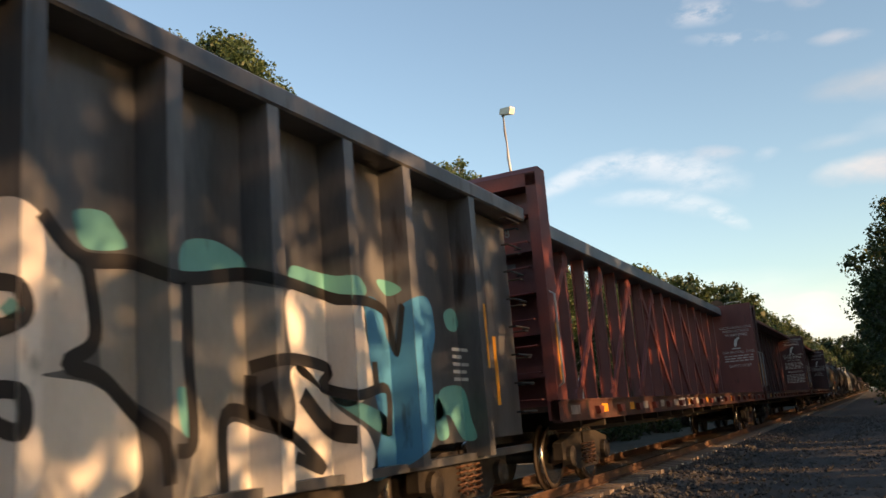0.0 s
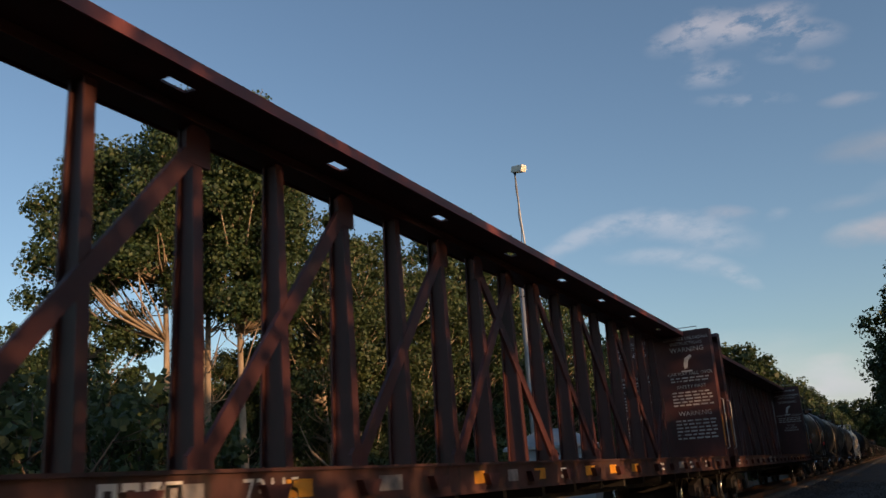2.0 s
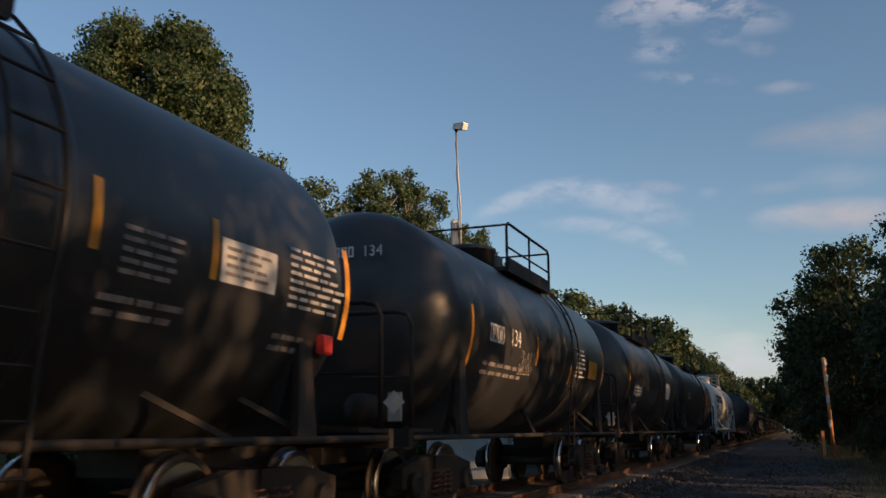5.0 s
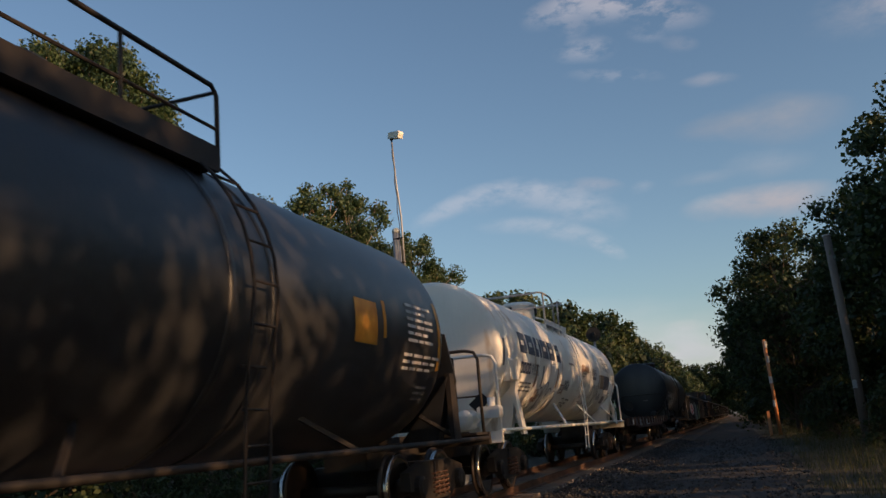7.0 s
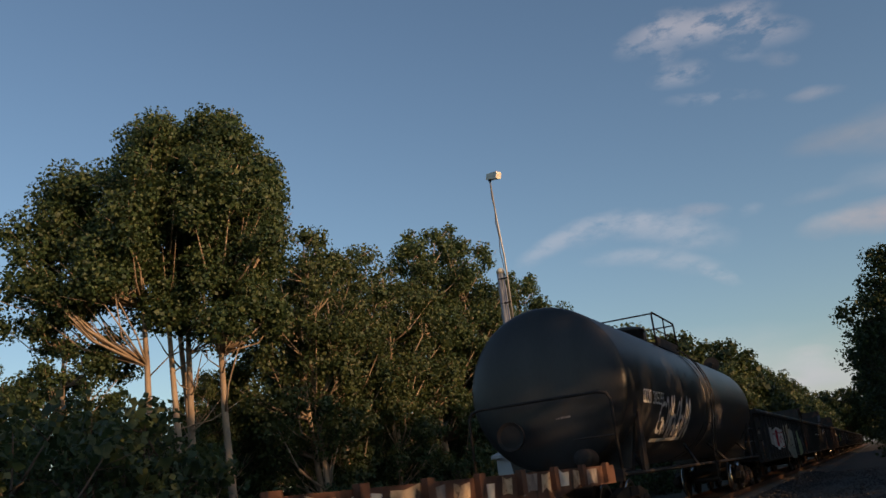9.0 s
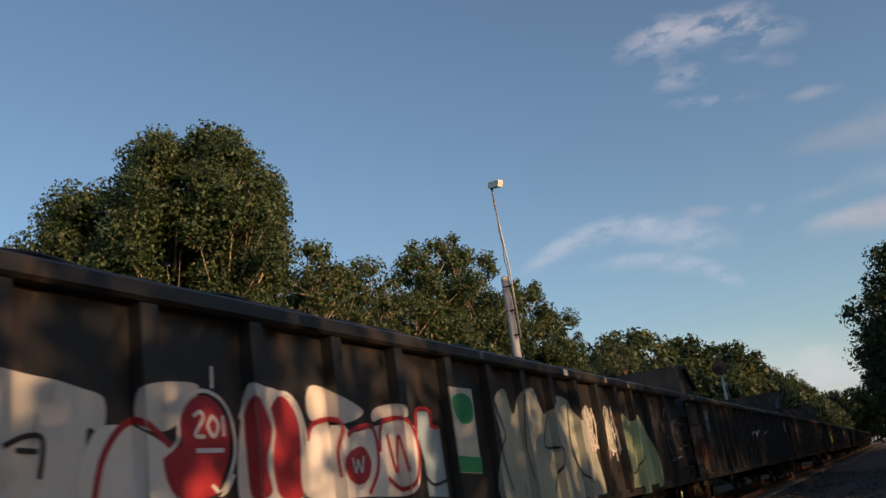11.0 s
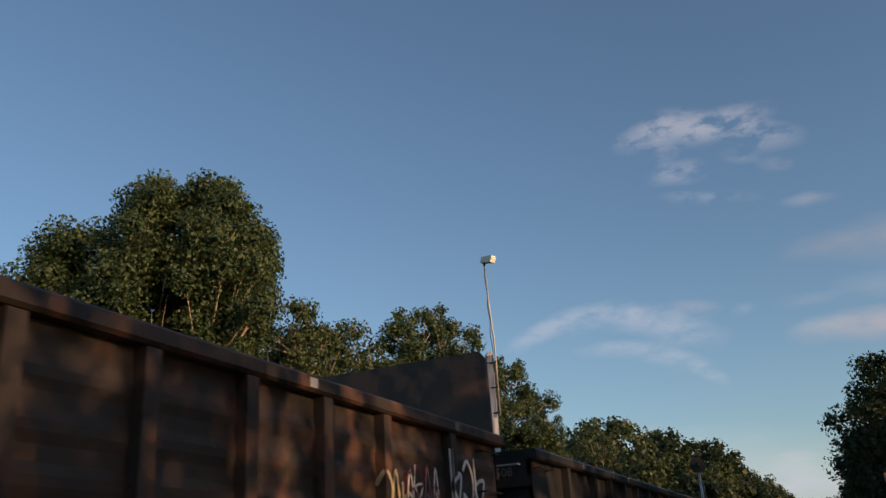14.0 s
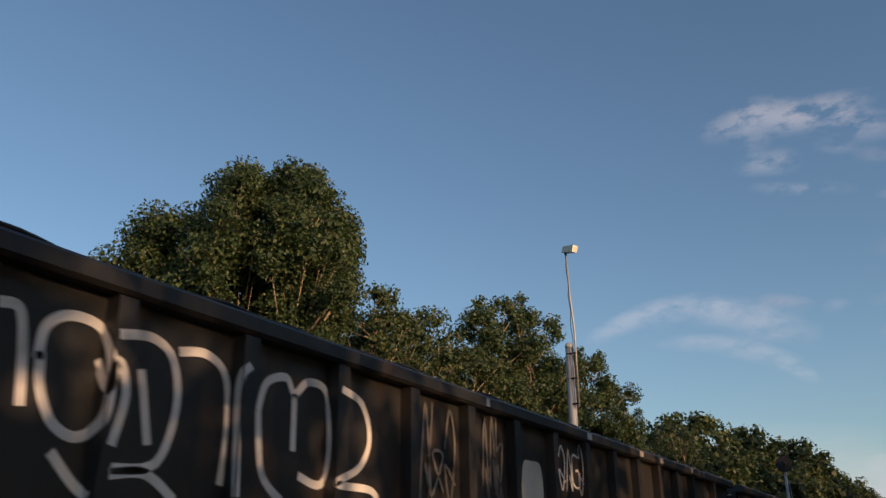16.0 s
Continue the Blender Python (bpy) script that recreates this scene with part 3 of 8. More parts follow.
# where the line bends away, the wood closes the view
for i in range(11):
    tree("wood_edge_tree", "distant dark tree across the end of the line", FAR_DARK, scaled(-24 + 4.6 * i, 430 + 5 * math.sin(i * 1.9), -0.8, i * 61, 1.75 + 0.2 * math.sin(i * 2.3)), RIGHT)
for i in range(16):
    tree("wood_edge_tree", "dark young trees deep in the wood", FAR_DARK, scaled(-29 + 3 * math.sin(i * 1.7), 14 + 3.4 * i, -0.8, i * 77, (0.42 if i < 5 else 0.52) + 0.08 * math.sin(i * 2.9), (0.41 if i < 5 else 0.56) + 0.07 * math.sin(i * 2.1)), LEFT)
for i in range(46):
    y = 9 + 1.35 * i + 0.012 * i * i
    x = -14.5 + 2.2 * math.sin(i * 2.3) - (1.5 if y < 24 else 0)
    if 24.5 < y < 32 and x > -14.5:
        x -= 2.5
    tree("undergrowth_bush", "tangled green undergrowth below the trees", (BUSH, BUSH_DARK)[i % 5 == 0], scaled(x, y, -0.8, i * 67, (0.8 + 0.35 * ((i * 5) % 7) / 7) * (1.25 if y < 16.5 else 0.68 if y < 33 else 1)), "undergrowth below the trees")
for i in range(12):
    tree("verge_bush", "dark bush on the grassy verge", BUSH_DARK, scaled(5.2 + 1.2 * math.sin(i * 1.9), 33 + 6.5 * i, -0.5, i * 50, 0.7), "bushes on the verge")


def make_grass():
    rg = np.random.default_rng(9)
    n = 14000
    y = 9 + 70 * rg.random(n) ** 1.4
    x = 1.25 + 4.2 * rg.random(n) + 0.25 * np.sin(y * 0.9)
    h = 0.12 + 0.3 * rg.random(n) * np.clip((x - 1.2) / 1.2, 0.2, 1)
    a = rg.random(n) * 6.28
    lean = 0.4 * h
    z = np.full(n, -0.55)
    p0 = np.stack([x - 0.008 * np.cos(a), y - 0.008 * np.sin(a), z], 1)
    p1 = np.stack([x + 0.008 * np.cos(a), y + 0.008 * np.sin(a), z], 1)
    p2 = np.stack([x + lean * np.cos(a * 3), y + lean * np.sin(a * 3), z + h + 0.1], 1)
    v = np.stack([p0, p1, p2], 1).reshape(-1, 3)
    me = bpy.data.meshes.new("grass")
    me.from_pydata(v.tolist(), [], [(3 * i, 3 * i + 1, 3 * i + 2) for i in range(n)])
    me.materials.append(grass_mat)
    tagged(new("verge_grass", me), "long green and straw coloured grass on the verge", "grass", kind="stuff")


make_grass()


# ---- lineside things ----
def make_mast():
    x, y = -10.98, 28.4
    mast = thing("lamp_mast", "grey steel mast with a thin rod and cream lamp box", "light mast")
    part("pole", Shape().tube([(x, y, -0.8), (x, y, 3.5), (x + 0.02, y, 8.5)], 0.15, 16, [0.19, 0.165, 0.14]), grey_metal, mast, smooth=True)
    part("pole_cap", Shape().lathe([(0.0, 8.66), (0.1, 8.64), (0.15, 8.55), (0.15, 8.46)], x + 0.02, y, 16, "z"), lamp_white, mast, smooth=True)
    part("upper_rod", Shape().tube([(x + 0.3, y - 0.1, 6.3), (x + 0.3, y - 0.1, 9.0), (x + 0.2, y - 0.1, 10.4), (x + 0.14, y - 0.1, 12.05)], 0.035, 8), grey_metal, mast, smooth=True)
    part("cable", Shape().tube([(x + 0.27 - 0.006 * k + 0.025 * math.sin(k * 1.7), y - 0.16, 6.3 + 0.29 * k) for k in range(20)], 0.014, 6), black_rubber, mast)
    for z in (6.4, 7.3, 8.2):
        part("bracket", Shape().box(x - 0.05, x + 0.32, y - 0.14, y - 0.08, z, z + 0.05), under_steel, mast)
    lamp = Shape().prism([(-0.26, -0.1), (0.3, -0.13), (0.34, 0.06), (0.3, 0.13), (-0.22, 0.12)], -0.12, 0.12)
    lob = part("lamp_box", lamp, lamp_white, mast, "cream sheet metal lamp housing")
    lob.location, lob.rotation_euler = (x + 0.28, y - 0.1, 12.15), (0, radians(10), radians(-25))
    clip = part("lamp_clamp", Shape().box(x + 0.1, x + 0.18, y - 0.14, y - 0.06, 11.98, 12.2), under_steel, mast)


def make_shed():
    x, y = -10.35, 28.4
    m = pose(x, y, -0.8, 0, 0, 12)
    shed = thing("signal_shed", "pale grey metal equipment shed with a shallow hipped roof", "shed")
    part("wall", Shape().box(-1.35, 1.35, -1.3, 1.3, 0, 2.75), shed_paint, shed)
    roof = Shape()
    roof.add([(-1.5, -1.45, 2.72), (1.5, -1.45, 2.72), (1.5, 1.45, 2.72), (-1.5, 1.45, 2.72), (-1.5, -1.45, 2.82), (1.5, -1.45, 2.82), (1.5, 1.45, 2.82), (-1.5, 1.45, 2.82), (-0.45, 0, 3.42), (0.45, 0, 3.42)],
             [(0, 3, 2, 1), (0, 1, 5, 4), (1, 2, 6, 5), (2, 3, 7, 6), (3, 0, 4, 7), (4, 5, 9, 8), (5, 6, 9), (6, 7, 8, 9), (7, 4, 8)])
    part("roof", roof, grey_metal, shed, "pale folded metal roof")
    for vx in (0.35, 0.95):
        v = part("vent", Shape().box(vx - 0.2, vx + 0.2, -1.36, -1.3, 2.1, 2.4), under_steel, shed)
        part("hood", Shape().add([(vx - 0.24, -1.3, 2.5), (vx + 0.24, -1.3, 2.5), (vx + 0.24, -1.5, 2.36), (vx - 0.24, -1.5, 2.36), (vx - 0.24, -1.3, 2.46), (vx + 0.24, -1.3, 2.46)], [(0, 1, 2, 3), (0, 3, 4), (1, 5, 2), (3, 2, 5, 4)]), shed_paint, v)
    part("door", Shape().box(-1.0, -0.1, -1.34, -1.3, 0.1, 2.1), shed_paint, shed)
    part("sign", Shape().box(-0.75, -0.4, -1.36, -1.345, 1.55, 1.9), white_mark, shed, "small white notice")
    for i in range(5):
        part("code_mark", Shape().box(-0.2 + 0.11 * i, -0.12 + 0.11 * i, -1.312, -1.303, 2.45, 2.58), under_steel, shed)
    part("antenna", Shape().tube([(0.9, 0.9, 2.8), (0.9, 0.9, 4.2)], 0.02, 6), grey_metal, shed)
    part("base", Shape().box(-1.4, 1.4, -1.35, 1.35, -0.3, 0.05), ballast_mat, shed)
    shed.matrix_basis = m


def make_signal():
    x, y = -8.15, 54.5
    s = thing("railway_signal", "railway signal with a round black target on a grey post", "railway signal")
    part("post", Shape().tube([(x, y, -0.8), (x, y, 6.5)], 0.07, 10), grey_metal, s, smooth=True)
    part("target", Shape().lathe([(0.46, y - 0.2), (0.46, y - 0.17), (0.2, y - 0.1)], x, 6.6, 28), black_rubber, s, "round black signal target")
    part("lamp_hood", Shape().lathe([(0.12, y - 0.5), (0.12, y - 0.2), (0.1, y - 0.2), (0.1, y - 0.48)], x, 6.6, 16), black_rubber, s)
    part("signal_case", Shape().box(x - 0.16, x + 0.16, y - 0.1, y + 0.25, 6.35, 6.85), black_rubber, s)
    part("ladder", Shape().tube([(x + 0.3, y + 0.6, -0.8), (x + 0.12, y + 0.2, 5.6)], 0.02, 6).tube([(x - 0.1, y + 0.6, -0.8), (x - 0.12, y + 0.2, 5.6)], 0.02, 6), grey_metal, s)


def make_posts():
    p = thing("marker_post", "leaning orange and white marker post beside the road", "marker post")
    part("post", Shape().tube([(1.95, 55, -0.6), (1.9, 55, 2.4), (1.82, 55, 5.2)], 0.1, 10), orange_post, p, smooth=True)
    for z in (1.2, 2.6, 3.8, 4.7):
        part("band", Shape().tube([(1.9 - 0.02 * z / 4, 55, z), (1.9 - 0.02 * z / 4, 55, z + 0.4)], 0.108, 10), white_mark, p)
    q = thing("marker_stake", "short pale wooden stake in the grass", "stake")
    part("stake", Shape().box(1.36, 1.52, 54.9, 55.05, -0.6, 1.0), orange_post, q)
    u = thing("utility_pole", "weathered grey timber utility pole without wires", "utility pole")
    part("pole", Shape().tube([(4.15, 35, -0.6), (4.1, 35, 3.5), (4.0, 35, 7.35)], 0.15, 14, [0.17, 0.155, 0.14]), pole_wood, u, smooth=True)
    part("steel_cap", Shape().tube([(4.0, 35, 7.35), (4.0, 35, 7.4)], 0.15, 14), grey_metal, u)
    part("tag", Shape().box(3.95, 4.1, 34.83, 34.86, 1.6, 1.9), grey_metal, u)


make_mast()
make_shed()
make_signal()
make_posts()


# ---- rolling stock ----
MESHES = {}
CARS = []             # (thing, where its near end stands at the start)
WHEELS = []           # (wheelset, its place in its car)


def shared(key, maker):
    if key not in MESHES:
        MESHES[key] = maker()
    return MESHES[key]


def put(name, me, parent, at=(0, 0, 0), label=""):
    ob = new(name, me)
    ob.parent, ob.location = parent, at
    if label:
        ob["label"] = label
    return ob


def railcar(name, label, start, group):
    car = thing(name, label, "railcar", group)
    CARS.append((car, start))
    return car


def truck(car, y, turning=False):
    """A two-axle truck: side frames with springs, bolster and two wheelsets."""
    def frame_mesh():
        s = Shape()
        for sd in (1,):
            x0, x1 = sorted((sd * 0.93, sd * 1.07))
            s.slab([(-1.15, 0.42), (-1.15, 0.66), (-0.55, 0.78), (0.55, 0.78), (1.15, 0.66), (1.15, 0.42), (0.85, 0.4), (0.5, 0.24), (-0.5, 0.24), (-0.85, 0.4)], x0, x1)
            for yy in (-0.87, 0.87):
                s.lathe([(0.15, sd * 1.0), (0.15, sd * 1.14), (0.1, sd * 1.17)], yy, 0.46, 14, "x")
        return s.mesh("side_frame", under_steel)

    def spring_mesh():
        s = Shape()
        for k in (-0.2, 0, 0.2):
            s.tube([(1.09 + 0.06 * math.cos(a * 0.8), k + 0.06 * math.sin(a * 0.8), 0.3 + 0.008 * a) for a in range(40)], 0.015, 5)
        return s.mesh("springs", rusty)

    def wheel_mesh():
        s = Shape()
        for sd in (-1, 1):
            s.lathe([(0.1, sd * 0.68), (0.4, sd * 0.7), (0.49, sd * 0.68), (0.49, sd * 0.71), (0.46, sd * 0.725), (0.455, sd * 0.82), (0.4, sd * 0.82), (0.36, sd * 0.77), (0.15, sd * 0.79), (0.12, sd * 0.86), (0.08, sd * 1.0)], 0, 0, 36, "x")
        s.lathe([(0.08, -0.7), (0.08, 0.7)], 0, 0, 14, "x")
        return s.mesh("wheelset", wheel_steel, True)

    def tread_mesh():
        s = Shape()
        for sd in (1,):
            s.lathe([(0.461, sd * 0.73), (0.457, sd * 0.815)], 0, 0, 36, "x")
        return s.mesh("tread", tread_steel, True)

    for turn in (0, math.pi):
        put("side_frame", shared("frame", frame_mesh), car, (0, y, 0)).rotation_euler = (0, 0, turn)
    put("spring_nest", shared("springs", spring_mesh), car, (0, y, 0))
    put("bolster", shared("bolster", lambda: Shape().box(-1.1, 1.1, -0.2, 0.2, 0.5, 0.78).mesh("bolster", under_steel)), car, (0, y, 0))
    for dy in (-0.87, 0.87):
        w = put("wheelset", shared("wheel", wheel_mesh), car, (0, y + dy, 0.46))
        for turn in (0, math.pi):
            put("tread", shared("tread", tread_mesh), w, label="bright polished wheel tread").rotation_euler = (0, 0, turn)
        if turning:
            WHEELS.append((w, (0, y + dy, 0.46)))


def coupler(car, y, sgn):
    def mesh():
        return Shape().box(-0.12, 0.12, -0.1, 0.62, 0.78, 1.0, 0.02).box(-0.2, 0.16, 0.55, 0.85, 0.74, 1.04, 0.03).mesh("coupler", rusty)
    c = put("coupler", shared("coupler", mesh), car, (0, y, 0))
    c.rotation_euler = (0, 0, 0 if sgn > 0 else math.pi)
    hose = put("air_hose", shared("hose", lambda: Shape().tube([(0.35, 0.0, 0.8), (0.35, 0.35, 0.62), (0.3, 0.6, 0.4), (0.2, 0.75, 0.42)], 0.03, 6).mesh("air_hose", black_rubber, True)), car, (0, y, 0))
    hose.rotation_euler = (0, 0, 0 if sgn > 0 else math.pi)


def ladder(name, car, x, y0, y1, z0, z1, rungs, mat, axis="x"):
    """Grab-iron ladder on a side (axis x) or an end (axis y; x then is its place along the car)."""
    for i in range(rungs):
        z = z0 + (z1 - z0) * i / (rungs - 1)
        if axis == "x":
            rung = Shape().tube([(x - 0.09, y0, z), (x, y0, z), (x, y1, z), (x - 0.09, y1, z)], 0.013, 6)
        else:
            rung = Shape().tube([(y0, x + 0.09, z), (y0, x, z), (y1, x, z), (y1, x + 0.09, z)], 0.013, 6)
        part("grab_iron", rung, mat, car)


# paint and writing, laid on surfaces 3 mm proud
def poly(pts):
    """Triangles of a plane outline."""
    from mathutils.geometry import tessellate_polygon
    return [tuple(pts[i] for i in t) for t in tessellate_polygon([[Vector((a, b, 0)) for a, b in pts]])]


def curve(pts, closed=False, steps=6):
    """A smooth line through points."""
    n, out = len(pts), []
    last = n if closed else n - 1
    for i in range(last):
        p = [pts[(i + k) % n] if closed else pts[min(max(i + k, 0), n - 1)] for k in (-1, 0, 1, 2)]
        for j in range(steps):
            t = j / steps
            out.append(tuple(0.5 * (2 * p[1][c] + (p[2][c] - p[0][c]) * t + (2 * p[0][c] - 5 * p[1][c] + 4 * p[2][c] - p[3][c]) * t * t + (3 * p[1][c] - p[0][c] - 3 * p[2][c] + p[3][c]) * t ** 3) for c in (0, 1)))
    return out if closed else out + [tuple(pts[-1])]


def stroke(pts, w, closed=False, smooth=True):
    """Triangles of a line of width w."""
    q = curve(pts, closed) if smooth else list(pts)
    if closed:
        q = q + [q[0], q[1]]
    tris, edge = [], []
    for i, p in enumerate(q):
        a, b = q[max(i - 1, 0)], q[min(i + 1, len(q) - 1)]
        dx, dy = b[0] - a[0], b[1] - a[1]
        k = w / 2 / (math.hypot(dx, dy) or 1)
        edge.append(((p[0] - dy * k, p[1] + dx * k), (p[0] + dy * k, p[1] - dx * k)))
    for (a, b), (c, d) in zip(edge, edge[1:]):
        tris += [(a, b, d), (a, d, c)]
    return tris


def rect(x0, y0, x1, y1):
    return [((x0, y0), (x1, y0), (x1, y1)), ((x0, y0), (x1, y1), (x0, y1))]


def word(text, x, y, size, wide=1.0, centre=False):
    """Triangles of a line of lettering, its baseline's start (or middle) at (x, y), with capitals size high."""
    cu = bpy.data.curves.new("writing", "FONT")
    cu.body, cu.size, cu.resolution_u = text, size / 0.7, 2
    ob = bpy.data.objects.new("writing", cu)
    me = ob.to_mesh()
    me.calc_loop_triangles()
    tris = [tuple((me.vertices[i].co.x * wide, me.vertices[i].co.y) for i in t.vertices) for t in me.loop_triangles]
    ob.to_mesh_clear()
    bpy.data.objects.remove(ob)
    bpy.data.curves.remove(cu)
    w = max((p[0] for t in tris for p in t), default=0)
    x -= w / 2 if centre else 0
    return [tuple((p[0] + x, p[1] + y) for p in t) for t in tris]


def blocks(n, x, y, w, h, gap, bar=0.28):
    """Plain upright block shapes in place of letters."""
    tris = []
    for i in range(n):
        a = x + i * (w + gap)
        t = w * bar
        tris += rect(a, y, a + t, y + h) + rect(a + t, y + h - t, a + w - t, y + h) + rect(a + t, y, a + w - t, y + t)
        tris += rect(a + w - t, y, a + w, y + h)
    return tris


def bars(x, y, w, h, lines, seed, words=4):
    """Rows of plain bars in place of writing too small to read."""
    r = random.Random(seed)
    tris = []
    step = h / lines
    for i in range(lines):
        a = x
        for k in range(words):
            b = min(x + w, a + w / words * r.uniform(0.5, 1.1))
            tris += rect(a, y + h - (i + 0.75) * step, b, y + h - (i + 0.3) * step)
            a = b + w * 0.04
            if a > x + w * 0.93:
                break
    return tris


def clip(tri, lo, hi):
    """The part of a triangle between lo and hi along the first axis, as triangles."""
    p = list(tri)
    for bound, keep in ((lo, 1), (hi, -1)):
        out = []
        for i, a in enumerate(p):
            b = p[(i + 1) % len(p)]
            ia, ib = (a[0] - bound) * keep >= 0, (b[0] - bound) * keep >= 0
            if ia:
                out.append(a)
            if ia != ib:
                t = (bound - a[0]) / (b[0] - a[0])
                out.append((bound, a[1] + (b[1] - a[1]) * t))
        p = out
        if len(p) < 3:
            return []
    return [(p[0], p[i], p[i + 1]) for i in range(1, len(p) - 1)]


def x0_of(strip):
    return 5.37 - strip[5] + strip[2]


def on_side(tris, surface, lift=0.003):
    """Lays triangles of (along, up) on a side made of strips (from, to, x)."""
    s = Shape()
    for strip in surface:
        lo, hi, x = strip[:3]
        for t in tris:
            if max(p[0] for p in t) <= lo or min(p[0] for p in t) >= hi:
                continue
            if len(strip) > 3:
                # projected from the camera's place onto a post: its flank, or its face
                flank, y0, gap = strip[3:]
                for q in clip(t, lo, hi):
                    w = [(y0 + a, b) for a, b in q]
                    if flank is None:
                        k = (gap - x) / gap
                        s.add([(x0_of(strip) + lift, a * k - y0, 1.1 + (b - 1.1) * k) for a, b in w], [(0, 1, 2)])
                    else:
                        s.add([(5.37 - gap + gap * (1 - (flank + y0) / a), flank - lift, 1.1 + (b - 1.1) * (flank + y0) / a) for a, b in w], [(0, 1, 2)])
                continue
            for q in clip(t, lo, hi):
                s.add([(x + lift, a, b) for a, b in q], [(0, 1, 2)])
    return s


def on_end(tris, y, lift=0.003):
    """Lays triangles of (across, up) on a wall that faces back along the track."""
    s = Shape()
    for t in tris:
        s.add([(a, y - lift, b) for a, b in t], [(0, 1, 2)])
    return s


def on_tank(tris, radius, cz, lift=0.004):
    """Lays triangles of (along, up round the shell from its middle height) on a tank's near side, cut fine enough to follow it."""
    s = Shape()
    for t in tris:
        todo = [t]
        while todo:
            a, b, c = todo.pop()
            zs = (a[1], b[1], c[1])
            if max(zs) - min(zs) > 0.1:
                k = max(range(3), key=lambda i: abs((a, b, c)[i][1] - (a, b, c)[(i + 1) % 3][1]))
                p, q, r = (a, b, c)[k], (a, b, c)[(k + 1) % 3], (a, b, c)[(k + 2) % 3]
                m = ((p[0] + q[0]) / 2, (p[1] + q[1]) / 2)
                todo += [(p, m, r), (m, q, r)]
                continue
            s.add([((radius + lift) * math.cos(h / radius), y, cz + (radius + lift) * math.sin(h / radius)) for y, h in (a, b, c)], [(0, 1, 2)])
    return s


def mark(name, shape, mat, car, label=""):
    if shape.f:
        ob = part(name, shape, mat, car, label)
        if name.endswith("stencil") or name == "data_block":
            tagged(ob, kind="stuff")
        return ob


# ---- the cars ----
TRAIN = "cars of the freight train"


def hopper_car(start, length):
    car = railcar("hopper_car", "dark grey high-sided hopper car with large painted graffiti", start, TRAIN)
    y_posts = [length - 1.65] + [length - 3.22 - 1.08 * i for i in range(12)]
    X, DEEP = 1.15, 0.29
    body = Shape()
    body.slab([(0, 0.87), (2.4, 0.87), (3.4, 0.68), (length - 3.4, 0.68), (length - 2.4, 0.87), (length, 0.87), (length, 3.7), (0, 3.7)], X - 0.05, X)
    body.slab([(0, 0.87), (2.4, 0.87), (3.4, 0.68), (length - 3.4, 0.68), (length - 2.4, 0.87), (length, 0.87), (length, 3.7), (0, 3.7)], -X, -X + 0.05)
    body.box(-X + 0.05, X - 0.05, 0.9, 0.96, 1.3, 3.7).box(-X + 0.05, X - 0.05, length - 0.96, length - 0.9, 1.3, 3.7)
    part("body", body, hopper_paint, car)
    part("top_rail", Shape().box(X - 0.04, X + 0.31, -0.02, length + 0.02, 3.66, 3.85, 0.02), hopper_paint, car)
    part("top_rail", Shape().box(-X - 0.31, -X + 0.04, -0.02, length + 0.02, 3.66, 3.85, 0.02), hopper_paint, car)
    surface, last = [], 0.0
    for y in sorted(y_posts):
        for sd in (-1, 1):
            x0, x1 = sorted((sd * X, sd * (X + DEEP)))
            part("side_post", Shape().box(x0, x1, y - 0.075, y + 0.075, 0.7, 3.66), hopper_paint, car)
        # paint wraps the posts to fit the view from where the camera stands
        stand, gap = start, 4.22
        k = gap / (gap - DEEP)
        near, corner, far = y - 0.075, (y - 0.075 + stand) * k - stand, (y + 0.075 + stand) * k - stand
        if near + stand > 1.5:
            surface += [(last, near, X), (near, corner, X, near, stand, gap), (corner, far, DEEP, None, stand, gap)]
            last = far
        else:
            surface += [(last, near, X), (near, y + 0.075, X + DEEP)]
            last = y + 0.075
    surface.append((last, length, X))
    for x0, x1 in ((X, X + 0.12), (-X - 0.12, -X)):
        part("side_sill", Shape().box(x0, x1, 0, length, 0.66, 0.74), hopper_paint, car)
    part("centre_sill", Shape().box(-0.3, 0.3, 0.0, length, 0.72, 1.0), under_steel, car)
    part("hopper_bays", Shape().slab([(2.2, 1.3), (3.6, 0.45), (5.0, 0.45), (6.5, 1.3)], -1.08, 1.08).slab([(length - 6.5, 1.3), (length - 5, 0.45), (length - 3.6, 0.45), (length - 2.2, 1.3)], -1.08, 1.08), under_steel, car)
    part("slope_sheet", Shape().slab([(0.96, 2.6), (1.0, 2.7), (3.0, 1.3), (2.9, 1.2)], -1.08, 1.08).slab([(length - 0.96, 2.6), (length - 1.0, 2.7), (length - 3, 1.3), (length - 2.9, 1.2)], -1.08, 1.08), hopper_paint, car)
    for y0 in (length - 0.62, 0.1):
        ladder("side_ladder", car, X + DEEP, y0, y0 + 0.45, 1.15, 3.6, 8, under_steel)
    ladder("end_ladder", car, length + 0.08, 0.8, 1.3, 1.15, 3.6, 8, under_steel, "y")
    truck(car, 1.6)
    truck(car, length - 1.6)
    coupler(car, 0, -1)
    coupler(car, length, 1)
    L = length
    # lettering panels at the end
    mark("data_block", on_side(bars(L - 1.9, 1.52, 0.42, 0.42, 5, 2, 2), surface), white_mark, car)
    mark("reflector_strip", on_side(rect(L - 0.72, 1.25, L - 0.62, 2.1) + rect(L - 0.92, 1.7, L - 0.86, 2.5), surface), yellow_mark, car, "amber reflective strip")
    return car, surface, L


